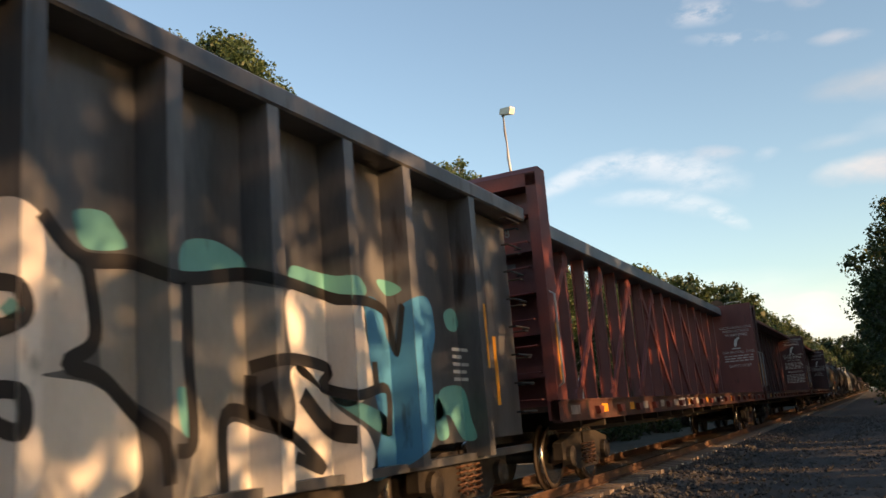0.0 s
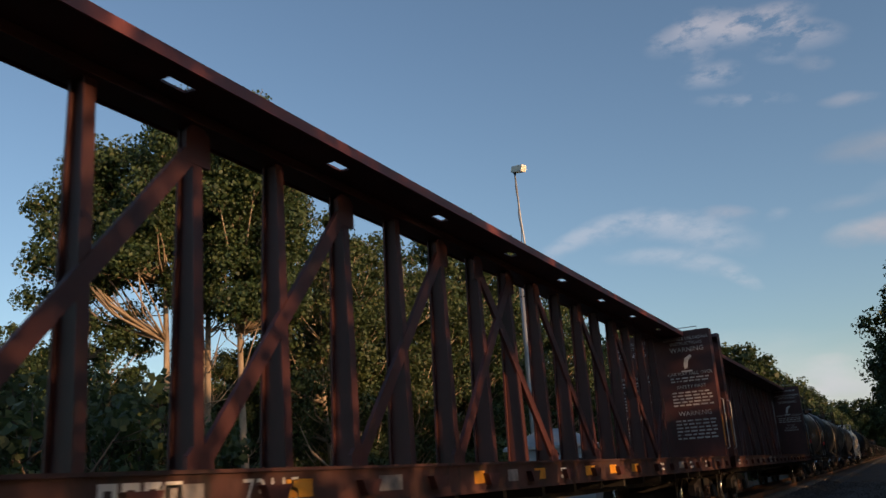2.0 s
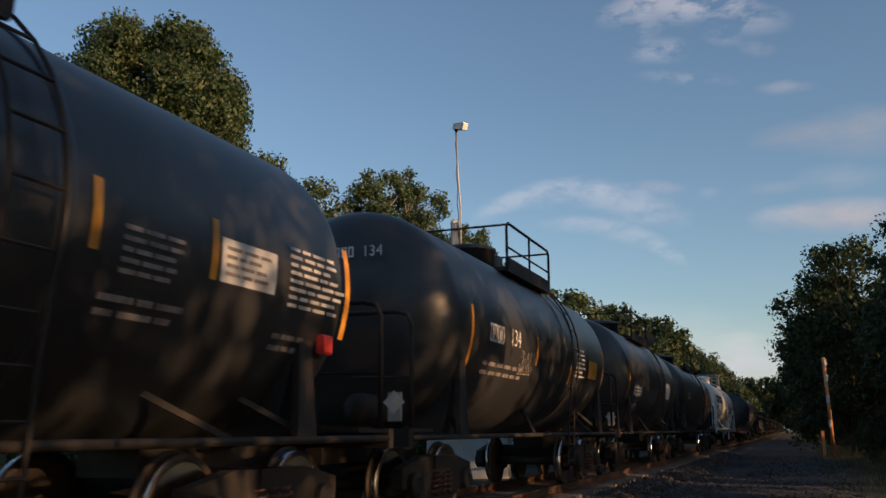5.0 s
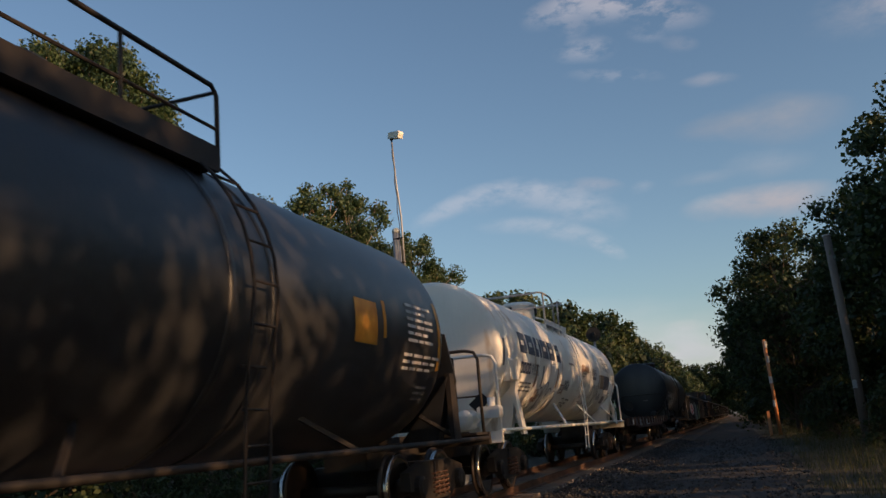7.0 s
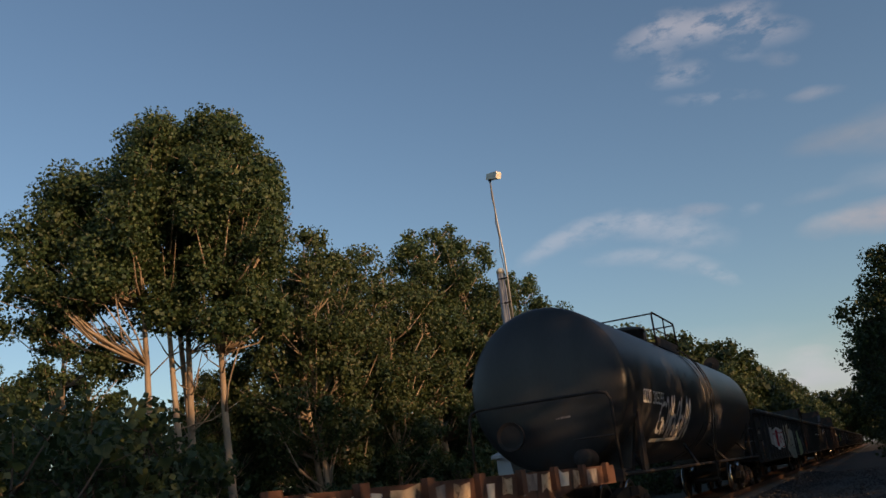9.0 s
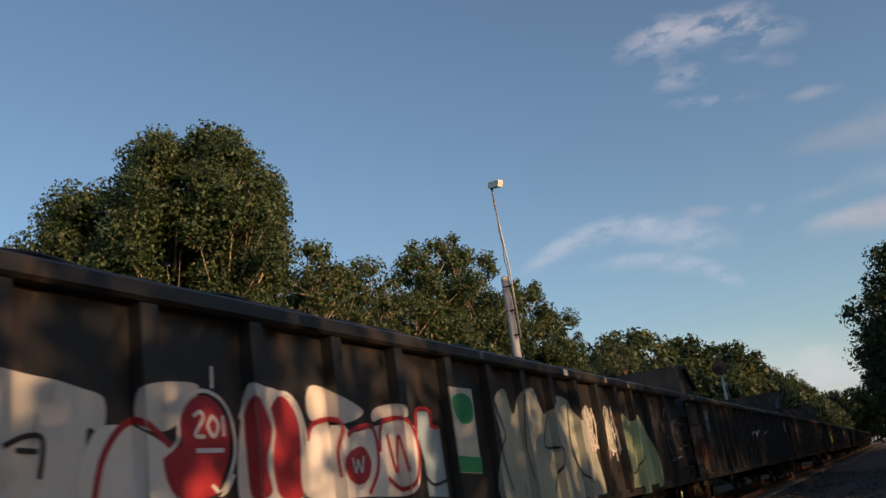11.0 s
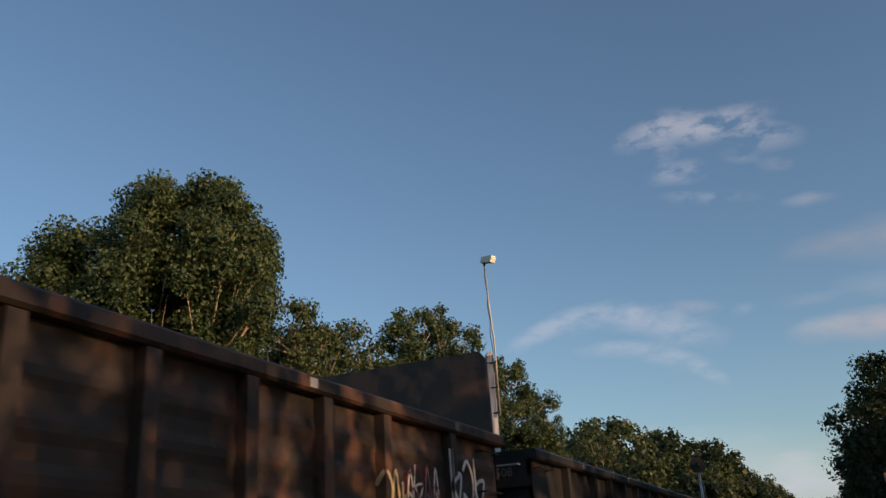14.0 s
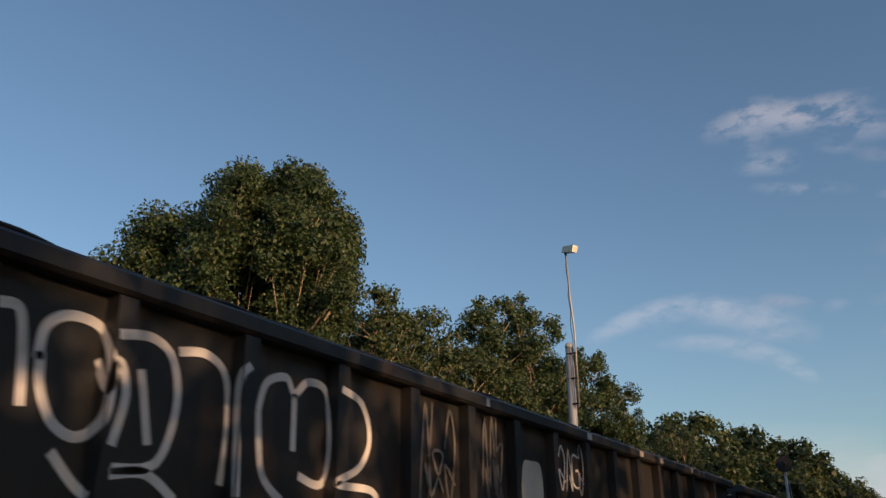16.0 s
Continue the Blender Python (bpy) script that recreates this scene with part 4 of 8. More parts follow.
def centre_beam(start, length, top, paint, chord, label, wide_chord, marks, icon_up=0.0, end_panel=False, number="", sign=(8.35, 1.04, 7.2), chord_up=0.0, bolt_holes=False):
    """A flat car with two bulkheads and a trussed centre beam."""
    car = railcar("centre_beam_car", label, start, TRAIN)
    L, H = length, 1.42
    part("deck", Shape().box(-H + 0.05, H - 0.05, 0.1, L - 0.1, 1.12, 1.2), rusty, car)
    for sd in (-1, 1):
        x0, x1 = sorted((sd * (H - 0.12), sd * H))
        sill = Shape().box(x0, x1, 0, L, 0.99, 1.25)
        xa, xb = sorted((sd * (H - 0.1), sd * (H + 0.03)))
        sill.box(xa, xb, 0, L, 1.25, 1.275).box(xa, xb, 0, L, 0.965, 0.99)
        part("side_sill", sill, sill_paint, car)
    for i in range(18):
        y = 1.2 + (L - 2.4) * i / 17
        part("cross_bearer", Shape().slab([(y - 0.05, 1.12), (y + 0.05, 1.12), (y + 0.05, 0.85), (y - 0.05, 0.85)], -H + 0.1, H - 0.1), under_steel, car)
        part("tie_down", Shape().slab([(y + 0.45, 1.16), (y + 0.75, 1.16), (y + 0.68, 1.04), (y + 0.52, 1.04)], H + 0.002, H + 0.07), paint, car)
    part("centre_sill", Shape().box(-0.33, 0.33, 0, L, 0.72, 1.12), under_steel, car)
    # bulkheads
    T = 0.42
    for y, inward in ((0, 1), (L, -1)):
        y_in = y + inward * T
        a, b = sorted((y_in, y_in - inward * 0.06))
        bulk = part("bulkhead", Shape().box(-H, H, a, b, 1.2, top), paint, car)
        a, b = sorted((y, y_in - inward * 0.06))
        for sd in (-1, 1):
            x0, x1 = sorted((sd * (H - 0.16), sd * H))
            part("corner_post", Shape().box(x0, x1, a, b, 1.0, top - 0.12), paint, bulk)
        part("top_beam", Shape().slab([(a, top - 0.3), (b, top - 0.3), (b, top), (a + (0.12 if inward > 0 else 0), top), (a, top - 0.1)], -H, H), paint, bulk)
        for z in (1.6, 2.2, 2.8, 3.4, 3.95):
            part("stiffener", Shape().box(-H + 0.16, H - 0.16, a + 0.06, b, z, z + 0.16), paint, bulk)
        ladder("end_ladder", bulk, y - inward * 0.03, 0.78, 1.2, 1.3, 3.9, 8, paint, "y")
        x = H + 0.003
        part("hand_rail", Shape().tube([(H - 0.02, y + inward * 0.1, 1.45), (H + 0.07, y + inward * 0.1, 1.5), (H + 0.07, y + inward * 0.1, 2.75), (H - 0.02, y + inward * 0.1, 2.8)], 0.017, 6), grey_metal, bulk)
        part("reflector_strip", Shape().box(x - 0.004, x + 0.004, y + inward * 0.24 - 0.045, y + inward * 0.24 + 0.045, 1.55, 2.35), yellow_mark, bulk, "amber reflective strip")
        if inward < 0:
            part("top_grab_iron", Shape().tube([(0.5, y - 0.3, top), (0.5, y - 0.3, top + 0.1), (1.1, y - 0.3, top + 0.1), (1.1, y - 0.3, top)], 0.012, 6), grey_metal, bulk)
    # truss
    n = round((L - 2 * T - 1.6) / 1.24)
    ys = [T + (1.0 if bolt_holes else 0.8) + (L - 2 * T - 1.6) * i / n for i in range(n + 1)]
    b0, b1 = (0.11, 0.1) if not wide_chord else (0.135, 0.065)
    zc = top - 0.14 + chord_up if wide_chord else top - 0.36
    for i, y in enumerate(ys):
        post = part("post", Shape().prism([(-b0, 1.2), (b0, 1.2), (b1, zc), (-b1, zc)], y - 0.018, y + 0.018), paint, car)
        for sd in (-1, 1):
            part("flange", Shape().add([(sd * b0, y - 0.06, 1.2), (sd * b0, y + 0.06, 1.2), (sd * b1, y + 0.06, zc), (sd * b1, y - 0.06, zc),
                                        (sd * (b0 + 0.025), y - 0.06, 1.2), (sd * (b0 + 0.025), y + 0.06, 1.2), (sd * (b1 + 0.025), y + 0.06, zc), (sd * (b1 + 0.025), y - 0.06, zc)],
                                       [(0, 1, 2, 3), (4, 7, 6, 5), (0, 4, 5, 1), (1, 5, 6, 2), (2, 6, 7, 3), (3, 7, 4, 0)]), paint, post)

    def at(y, k):
        return ((b0 + (b1 - b0) * k + 0.01), y, 1.28 + (zc - 1.4) * k)
    spans = [(i, i + 2) for i in range(1, 8, 2)] + [(i + 2, i) for i in range(8, n - 2, 2)] + [(n - 1, n)]
    for i, j in spans:
        p, q = at(ys[i], 0.02), at(ys[j], 0.96 if j < n else 0.45)
        brace = part("diagonal_brace", Shape().beam(p, q, 0.05, 0.17), paint, car)
        for e in (p, q):
            part("gusset", Shape().slab([(e[1] - 0.16, e[2] - 0.2), (e[1] + 0.16, e[2] - 0.2), (e[1] + 0.16, e[2] + 0.1), (e[1] + 0.08, e[2] + 0.18), (e[1] - 0.08, e[2] + 0.18), (e[1] - 0.16, e[2] + 0.1)], e[0] - 0.02, e[0] + 0.03), paint, brace)
    if wide_chord:
        # the top plate, with a row of long slots near its edge
        z0, z1 = zc + 0.05, zc + 0.075
        h0, h1, a0, a1 = (0.17, 0.24, -0.06, 0.08) if bolt_holes else (0.34, 0.46, 0.5, 0.8)
        c = Shape().box(-0.32, h0, T, L - T, z0, z1).box(h1, 0.72, T, L - T, z0, z1)
        edge = T
        for y in ys if bolt_holes else ys[:-1:2]:
            c.box(h0, h1, edge, y + a0, z0, z1)
            edge = y + a1
        c.box(h0, h1, edge, L - T, z0, z1)
        part("chord_web", Shape().box(-0.16, 0.16, T, L - T, zc - 0.06, zc + 0.046), chord, car)
        for x in (-0.33, 0.735):
            part("chord_lip", Shape().box(x - 0.012, x + 0.012, T, L - T, zc, zc + 0.12), maroon_paint, car)
        part("top_chord", c, chord, car)
    else:
        c = Shape().prism([(0.1, zc + 0.3), (0.34, zc + 0.26), (0.36, zc), (0.3, zc - 0.02), (-0.3, zc - 0.02), (-0.36, zc), (-0.34, zc + 0.26), (-0.1, zc + 0.3)], T, L - T)
        part("top_chord", c, chord, car, "blue grey steel top chord")
    if end_panel:
        for y0, y1 in ((T, T + 0.8), (L - T - 0.8, L - T)):
            panel = part("end_web", Shape().box(-0.13, 0.13, y0, y1, 1.2, zc), paint, car)
        rows = []
        for i in range(5):
            y = L - T - 0.72 + 0.11 * i
            r = random.Random(i)
            z = 1.75
            while z < 3.95:
                h = r.uniform(0.15, 0.5)
                rows += rect(y, z, y + 0.06, min(z + h, 4.0))
                z += h + 0.05
        mark("upright_stencil", on_side(rows, [(0, L, 0.13)]), white_mark, panel, "rows of white upright stencil")
    truck(car, 2.1, True)
    truck(car, L - 2.1, True)
    coupler(car, 0, -1)
    coupler(car, L, 1)
    # patches and stencils on the near sill
    side = [(0, L, H)]
    r = random.Random(start)
    y = 0.5
    while y < L - 1:
        k = r.random()
        w = r.uniform(0.25, 0.5)
        mark("sill_mark", on_side(rect(y, 1.06, y + w, 1.06 + 0.13) if k < 0.7 else bars(y, 1.03, w, 0.18, 2, int(y * 9), 2), side), yellow_mark if k < 0.35 else (faint_mark if k < 0.7 else white_mark), car)
        y += w + r.uniform(0.5, 1.5)
    # loading instructions on the bulkhead that faces back
    y_face = L - T
    tris, small = [], []
    for text, z, size in marks:
        if text.startswith("="):
            small += bars(0.25, z, 1.05, size, int(text[1:]), int(z * 100), 6)
            small += bars(-1.3, z, 1.05, size, int(text[1:]), int(z * 77), 6)
        else:
            line = word(text, 0, z, size * 1.12, 1.02, True)
            span = max(p[0] for t in line for p in t) - min(p[0] for t in line for p in t)
            fit = min(1.0, 1.18 / span)
            for mid in (0.78, -0.78):
                tris += [tuple((mid + a * fit, b) for a, b in t) for t in line]
    mark("instruction_stencil", on_end(tris, y_face), worn_stencil, car, "worn white stencilled loading instructions")
    mark("small_stencil", on_end(small, y_face), worn_stencil, car, "rows of small worn stencil")
    icon = poly([(0.72, 3.0), (0.8, 3.06), (0.84, 3.25), (0.95, 3.34), (0.9, 3.4), (0.74, 3.3), (0.7, 3.12)]) + rect(0.62, 2.94, 0.92, 2.98)
    mark("tipping_sign", on_end([tuple((a - 0.05, b + icon_up) for a, b in t) for t in icon], y_face), white_mark, car, "white pictogram of a tipping car")
    mark("sill_number", on_side(word(number, sign[0], sign[1], 0.18, 1.0), side), white_mark, car, "white stencilled car number")
    for i in range(4):
        mark("letter_block", on_side(blocks(1, sign[2] + 0.17 * i, sign[1], 0.14, 0.18, 0), side), white_mark, car)
    # writing on the end that faces the camera
    mark("end_number", on_end(word(number, 0.25, 3.72, 0.13), T - 0.06), faint_mark, car)
    mark("end_stencil", on_end(bars(0.05, 3.05, 0.8, 0.3, 2, 6, 3) + bars(0.1, 2.4, 0.7, 0.3, 3, 7, 3), T - 0.06), faint_mark, car)
    return car


SAFETY = (("LOADING & UNLOADING", 3.72, 0.085), ("INSTRUCTIONS", 3.58, 0.085), ("WARNING", 3.42, 0.105), ("CAR MAY FALL OVER", 2.78, 0.085), ("=3", 2.45, 0.28), ("SAFETY FIRST", 2.26, 0.085))
LONG = (("LOADING & UNLOADING", 4.4, 0.08), ("INSTRUCTIONS", 4.27, 0.075), ("WARNING", 4.08, 0.115), ("CAR MAY FALL OVER", 3.45, 0.08), ("=2", 3.26, 0.16), ("SAFETY FIRST", 3.1, 0.08), ("=5", 2.62, 0.42), ("WARNING", 2.38, 0.11), ("=6", 1.75, 0.55))
TIPPING = (("=1", 4.42, 0.12), ("LOADING AND UNLOADING", 4.2, 0.08), ("INSTRUCTION", 4.08, 0.075), ("WARNING", 3.85, 0.11), ("AVOID TIPPING ACCIDENT", 3.2, 0.075), ("=3", 2.88, 0.28), ("73' - 0\"", 2.7, 0.08), ("BETWEEN", 2.58, 0.075), ("BULKHEADS", 2.46, 0.075))


def crow_nest(car, m, R, cz, pl, pw, paint, rail_mat, mat_rail, hoop):
    """Square railed platform round the dome of a tank."""
    m -= pl / 2 - 0.1
    zt = cz + R + 0.1
    part("platform", Shape().box(-pw, pw, m - pl / 2, m + pl / 2, zt - 0.42, zt - 0.36).box(pw - 0.03, pw + 0.02, m - pl / 2, m + pl / 2, zt - 0.44, zt - 0.2), mat_rail, car)
    y0, y1, zr = m - pl / 2, m + pl / 2, zt + hoop
    for x in (-pw, pw):
        bend = [(x, y0, zt - 0.38), (x, y0, zr - 0.08), (x, y0 + 0.08, zr), (x, y1 - 0.08, zr), (x, y1, zr - 0.08), (x, y1, zt - 0.38)]
        part("platform_rail", Shape().tube(bend, 0.024, 8), rail_mat, car, smooth=True)
        part("middle_rail", Shape().tube([(x, y0, zr - 0.42), (x, y1, zr - 0.42)], 0.017, 6), rail_mat, car)
        part("rail_post", Shape().tube([(x, m, zt - 0.38), (x, m, zr)], 0.02, 6), rail_mat, car)
    for y in (y0, y1):
        part("cross_rail", Shape().tube([(-pw, y, zr - 0.04), (pw, y, zr - 0.04)], 0.02, 6), rail_mat, car)
    part("dome", Shape().lathe([(0.5, zt - 0.3), (0.5, zt + 0.12), (0.54, zt + 0.13), (0.54, zt + 0.2), (0.4, zt + 0.25), (0.05, zt + 0.27)], 0, m - 0.3, 24, "z"), paint, car, smooth=True)
    part("valve", Shape().lathe([(0.16, zt - 0.2), (0.16, zt + 0.2), (0.1, zt + 0.26), (0.05, zt + 0.27)], 0.2, m + 0.7, 14, "z"), paint, car, smooth=True)


def gangway(car, m, R, cz, paint, rail_mat):
    """A slatted walkway on top of a tank, railed by two rounded hoops with a chain across the ladder's gap."""
    y0, y1, pw, z = m - 2.0, m + 0.52, 1.1, 3.64
    deck = part("platform", Shape().box(-0.5, 0.5, y0, y1, z - 0.02, z + 0.02), paint, car)
    for sd in (-1, 1):
        xa, xb = sorted((sd * pw, sd * (pw + 0.03)))
        part("kick_plate", Shape().box(xa, xb, y0, y1, z - 0.04, z + 0.09), paint, deck)
        for k in range(8):
            xa, xb = sorted((sd * (pw - 0.01 - 0.075 * k), sd * (pw - 0.055 - 0.075 * k)))
            part("slat", Shape().box(xa, xb, y0 + 0.02, y1 - 0.02, z - 0.03, z), grey_metal, deck)
        for y in (y0 + 0.04, y0 + 0.9, y0 + 1.7, y1 - 0.04):
            zf = cz + math.sqrt(R * R - 1.07 * 1.07) - 0.04
            part("leg", Shape().box(min(sd * 1.05, sd * pw), max(sd * 1.05, sd * pw), y - 0.03, y + 0.03, zf, z - 0.04), paint, deck)
            part("bearer", Shape().box(min(sd * 0.5, sd * pw), max(sd * 0.5, sd * pw), y - 0.02, y + 0.02, z - 0.08, z - 0.03), paint, deck)
    top, x = z + 0.73, pw + 0.015
    a, b = m - 2.3, m - 0.94
    part("platform_rail", Shape().tube([(-x, a - 0.15, z + 0.05), (-x, a - 0.15, top - 0.2), (-x + 0.1, a - 0.15, top - 0.06), (-x + 0.3, a - 0.12, top - 0.02), (x - 0.3, a - 0.06, top - 0.02), (x - 0.08, a, top), (x, a + 0.16, top), (x, b - 0.3, top), (x, b - 0.12, top - 0.06), (x, b, top - 0.2), (x, b + 0.01, z)], 0.024, 8), rail_mat, car, smooth=True)
    part("rail_post", Shape().tube([(x - 0.02, a + 0.3, z), (x - 0.02, a + 0.3, top)], 0.024, 8), rail_mat, car)
    part("middle_rail", Shape().tube([(-x, a - 0.1, z + 0.38), (x, a + 0.3, z + 0.4)], 0.02, 6), rail_mat, car)
    c, e = m - 0.33, m + 0.34
    part("platform_rail", Shape().tube([(x, c, z), (x, c, top - 0.05), (x, c + 0.05, top), (x, e - 0.12, top), (x - 0.05, e, top), (x - 0.2, e + 0.03, top), (-x, e + 0.03, top), (-x, e + 0.03, z)], 0.024, 8), rail_mat, car, smooth=True)
    part("rail_post", Shape().tube([(0.6, e + 0.03, z), (0.6, e + 0.03, top)], 0.022, 8), rail_mat, car)
    part("chain", Shape().tube([(x, b + (c - b) * k / 12, top - 0.1 - 0.03 * math.sin(math.pi * k / 12) + 0.09 * k / 12) for k in range(13)], 0.011, 5), under_steel, car, "sagging dark safety chain")
    dome = part("dome", Shape().lathe([(0.44, z - 0.2), (0.44, z + 0.6), (0.47, z + 0.61), (0.47, z + 0.67), (0.36, z + 0.72), (0.05, z + 0.75)], 0.15, m - 0.85, 28, "z"), paint, car, smooth=True)
    part("hinge", Shape().box(0.5, 0.6, m - 0.6, m - 0.5, z + 0.45, z + 0.58), under_steel, dome)
    part("hinge", Shape().box(0.0, 0.12, m - 1.38, m - 1.27, z + 0.45, z + 0.58), under_steel, dome)


def tank_car(start, length, near, far, radius, cz, paint, label, flat_heads=False, mid=None, platform=(3.2, 1.3), walk_rail=True, mat_rail=None, turning=True, hoop=0.4, rail_mat=None, dish=0.5):
    """A tank on a stub sill frame: shell, top platform with railings, ladder, end railings, side pipe."""
    car = railcar("tank_car", label, start, TRAIN)
    mat_rail = mat_rail or under_steel
    L, R = length, radius
    a, b = near, far
    prof = []
    if flat_heads:
        prof = [(0.02, a - 0.05), (R * 0.6, a - 0.045), (R * 0.93, a - 0.02), (R * 0.985, a + 0.02), (R, a + 0.07), (R, b - 0.07), (R * 0.985, b - 0.02), (R * 0.93, b + 0.02), (0.02, b + 0.05)]
    else:
        d = R * dish
        prof = [(max(0.02, R * math.cos(k * math.pi / 20)), a + d - d * math.sin(k * math.pi / 20)) for k in range(10, -1, -1)]
        prof += [(max(0.02, R * math.cos(k * math.pi / 20)), b - d + d * math.sin(k * math.pi / 20)) for k in range(0, 11)]
    shell = part("shell", Shape().lathe(prof, 0, cz, 72), paint, car, smooth=True)
    m = (a + b) / 2 if mid is None else mid
    for y in ([m - 0.35, m + 0.35] if not flat_heads else [a + 3.3, m - 2.5, m + 2.5, b - 3.3]):
        part("shell_band", Shape().lathe([(R, y - 0.05), (R + 0.012, y - 0.045), (R + 0.012, y + 0.045), (R, y + 0.05)], 0, cz, 72), paint, shell, smooth=True)
    # frame
    zs = 1.1 if flat_heads else 1.0
    for y0, y1 in ((0, 2.6), (L - 2.6, L)):
        part("stub_sill", Shape().box(-0.33, 0.33, y0, y1, 0.72, 1.15), under_steel, car)
    for y0, y1 in ((0, 0.12), (L - 0.12, L)):
        part("end_sill", Shape().box(-1.42, 1.42, y0, y1, 0.92, 1.12), mat_rail, car)
    for y0, y1 in ((0.12, 0.75), (L - 0.75, L - 0.12)):
        part("end_platform", Shape().box(-1.4, 1.4, y0, y1, 1.08, 1.12), mat_rail, car)
    for sd in (-1, 1):
        part("side_pipe", Shape().tube([(sd * 1.4, 0.1, zs + 0.02), (sd * 1.4, L - 0.1, zs + 0.02)], 0.035, 8), mat_rail, car, smooth=True)
        for y in (1.6, m - 2.2, m + 2.2, L - 1.6):
            part("pipe_strut", Shape().beam((sd * 1.4, y, zs + 0.02), (sd * 1.0, y + (0.6 if y < m else -0.6), cz - R * 0.72), 0.05, 0.05), mat_rail, car)
    for y in (1.75, L - 1.75):
        part("saddle", Shape().prism([(-1.15, 1.05), (1.15, 1.05), (1.36, cz - 0.55), (1.2, cz - 0.75), (0.5, cz - R - 0.02), (-0.5, cz - R - 0.02), (-1.2, cz - 0.75), (-1.36, cz - 0.55)], y - 0.12, y + 0.12), paint, car)
        part("saddle_leg", Shape().add([(1.42, y - 0.16, 1.02), (1.42, y + 0.16, 1.02), (R * 0.93, y + 0.1, cz - 0.5), (R * 0.93, y - 0.1, cz - 0.5), (1.36, y - 0.16, 1.02), (1.36, y + 0.16, 1.02), (R * 0.88, y + 0.1, cz - 0.5), (R * 0.88, y - 0.1, cz - 0.5)],
                                      [(0, 1, 2, 3), (4, 7, 6, 5), (0, 4, 5, 1), (1, 5, 6, 2), (2, 6, 7, 3), (3, 7, 4, 0)]), mat_rail, car)
    # end railings
    for y in (0.2, L - 0.2):
        r = Shape().tube([(1.36, y, 1.1), (1.36, y, 2.3), (1.3, y, 2.42), (1.15, y, 2.46), (-1.15, y, 2.46), (-1.3, y, 2.42), (-1.36, y, 2.3), (-1.36, y, 1.1)], 0.028, 8)
        part("end_railing", r, mat_rail, car, smooth=True)
        if flat_heads:
            continue
        part("end_hand_rail", Shape().tube([(1.36, y, 1.7), (0.6, y, 1.7)], 0.016, 6), mat_rail, car)
    # side ladder over the shell
    lad = Shape()
    for dy in (-0.2, 0.2):
        lad.tube([(1.45, m + dy, 0.5), (1.5, m + dy, 1.5)] + [((R + 0.12) * math.cos(radians(k)), m + dy, cz + (R + 0.12) * math.sin(radians(k))) for k in range(-10, 81, 10)], 0.016, 6)
    for z in (0.55, 0.85, 1.15, 1.45):
        lad.tube([(1.47, m - 0.2, z), (1.47, m + 0.2, z)], 0.013, 6)
    for k in range(-25, 81, 13):
        lad.tube([((R + 0.12) * math.cos(radians(k)), m + dy, cz + (R + 0.12) * math.sin(radians(k))) for dy in (-0.2, 0.2)], 0.013, 6)
    part("side_ladder", lad, mat_rail, car)
    # top platform
    pl, pw = platform
    if flat_heads:
        gangway(car, m, R, cz, paint, rail_mat)
    else:
        crow_nest(car, m, R, cz, pl, pw, paint, rail_mat or mat_rail, mat_rail, hoop)
    # brake gear at the near end
    part("brake_cylinder", Shape().lathe([(0.05, 0.0), (0.16, 0.02), (0.17, 0.06), (0.17, 0.45), (0.05, 0.5)], 0.75, 1.35, 18, "y"), mat_rail, car, smooth=True)
    if not flat_heads:
        part("brake_wheel", Shape().lathe([(0.2, 0.12), (0.26, 0.1), (0.26, 0.16), (0.2, 0.16)], -0.55, 1.9, 22, "y"), under_steel, car)
    truck(car, 1.75, turning)
    truck(car, L - 1.75, turning)
    coupler(car, 0, -1)
    coupler(car, L, 1)
    return car


LETTERS = (3.6, 6.1)


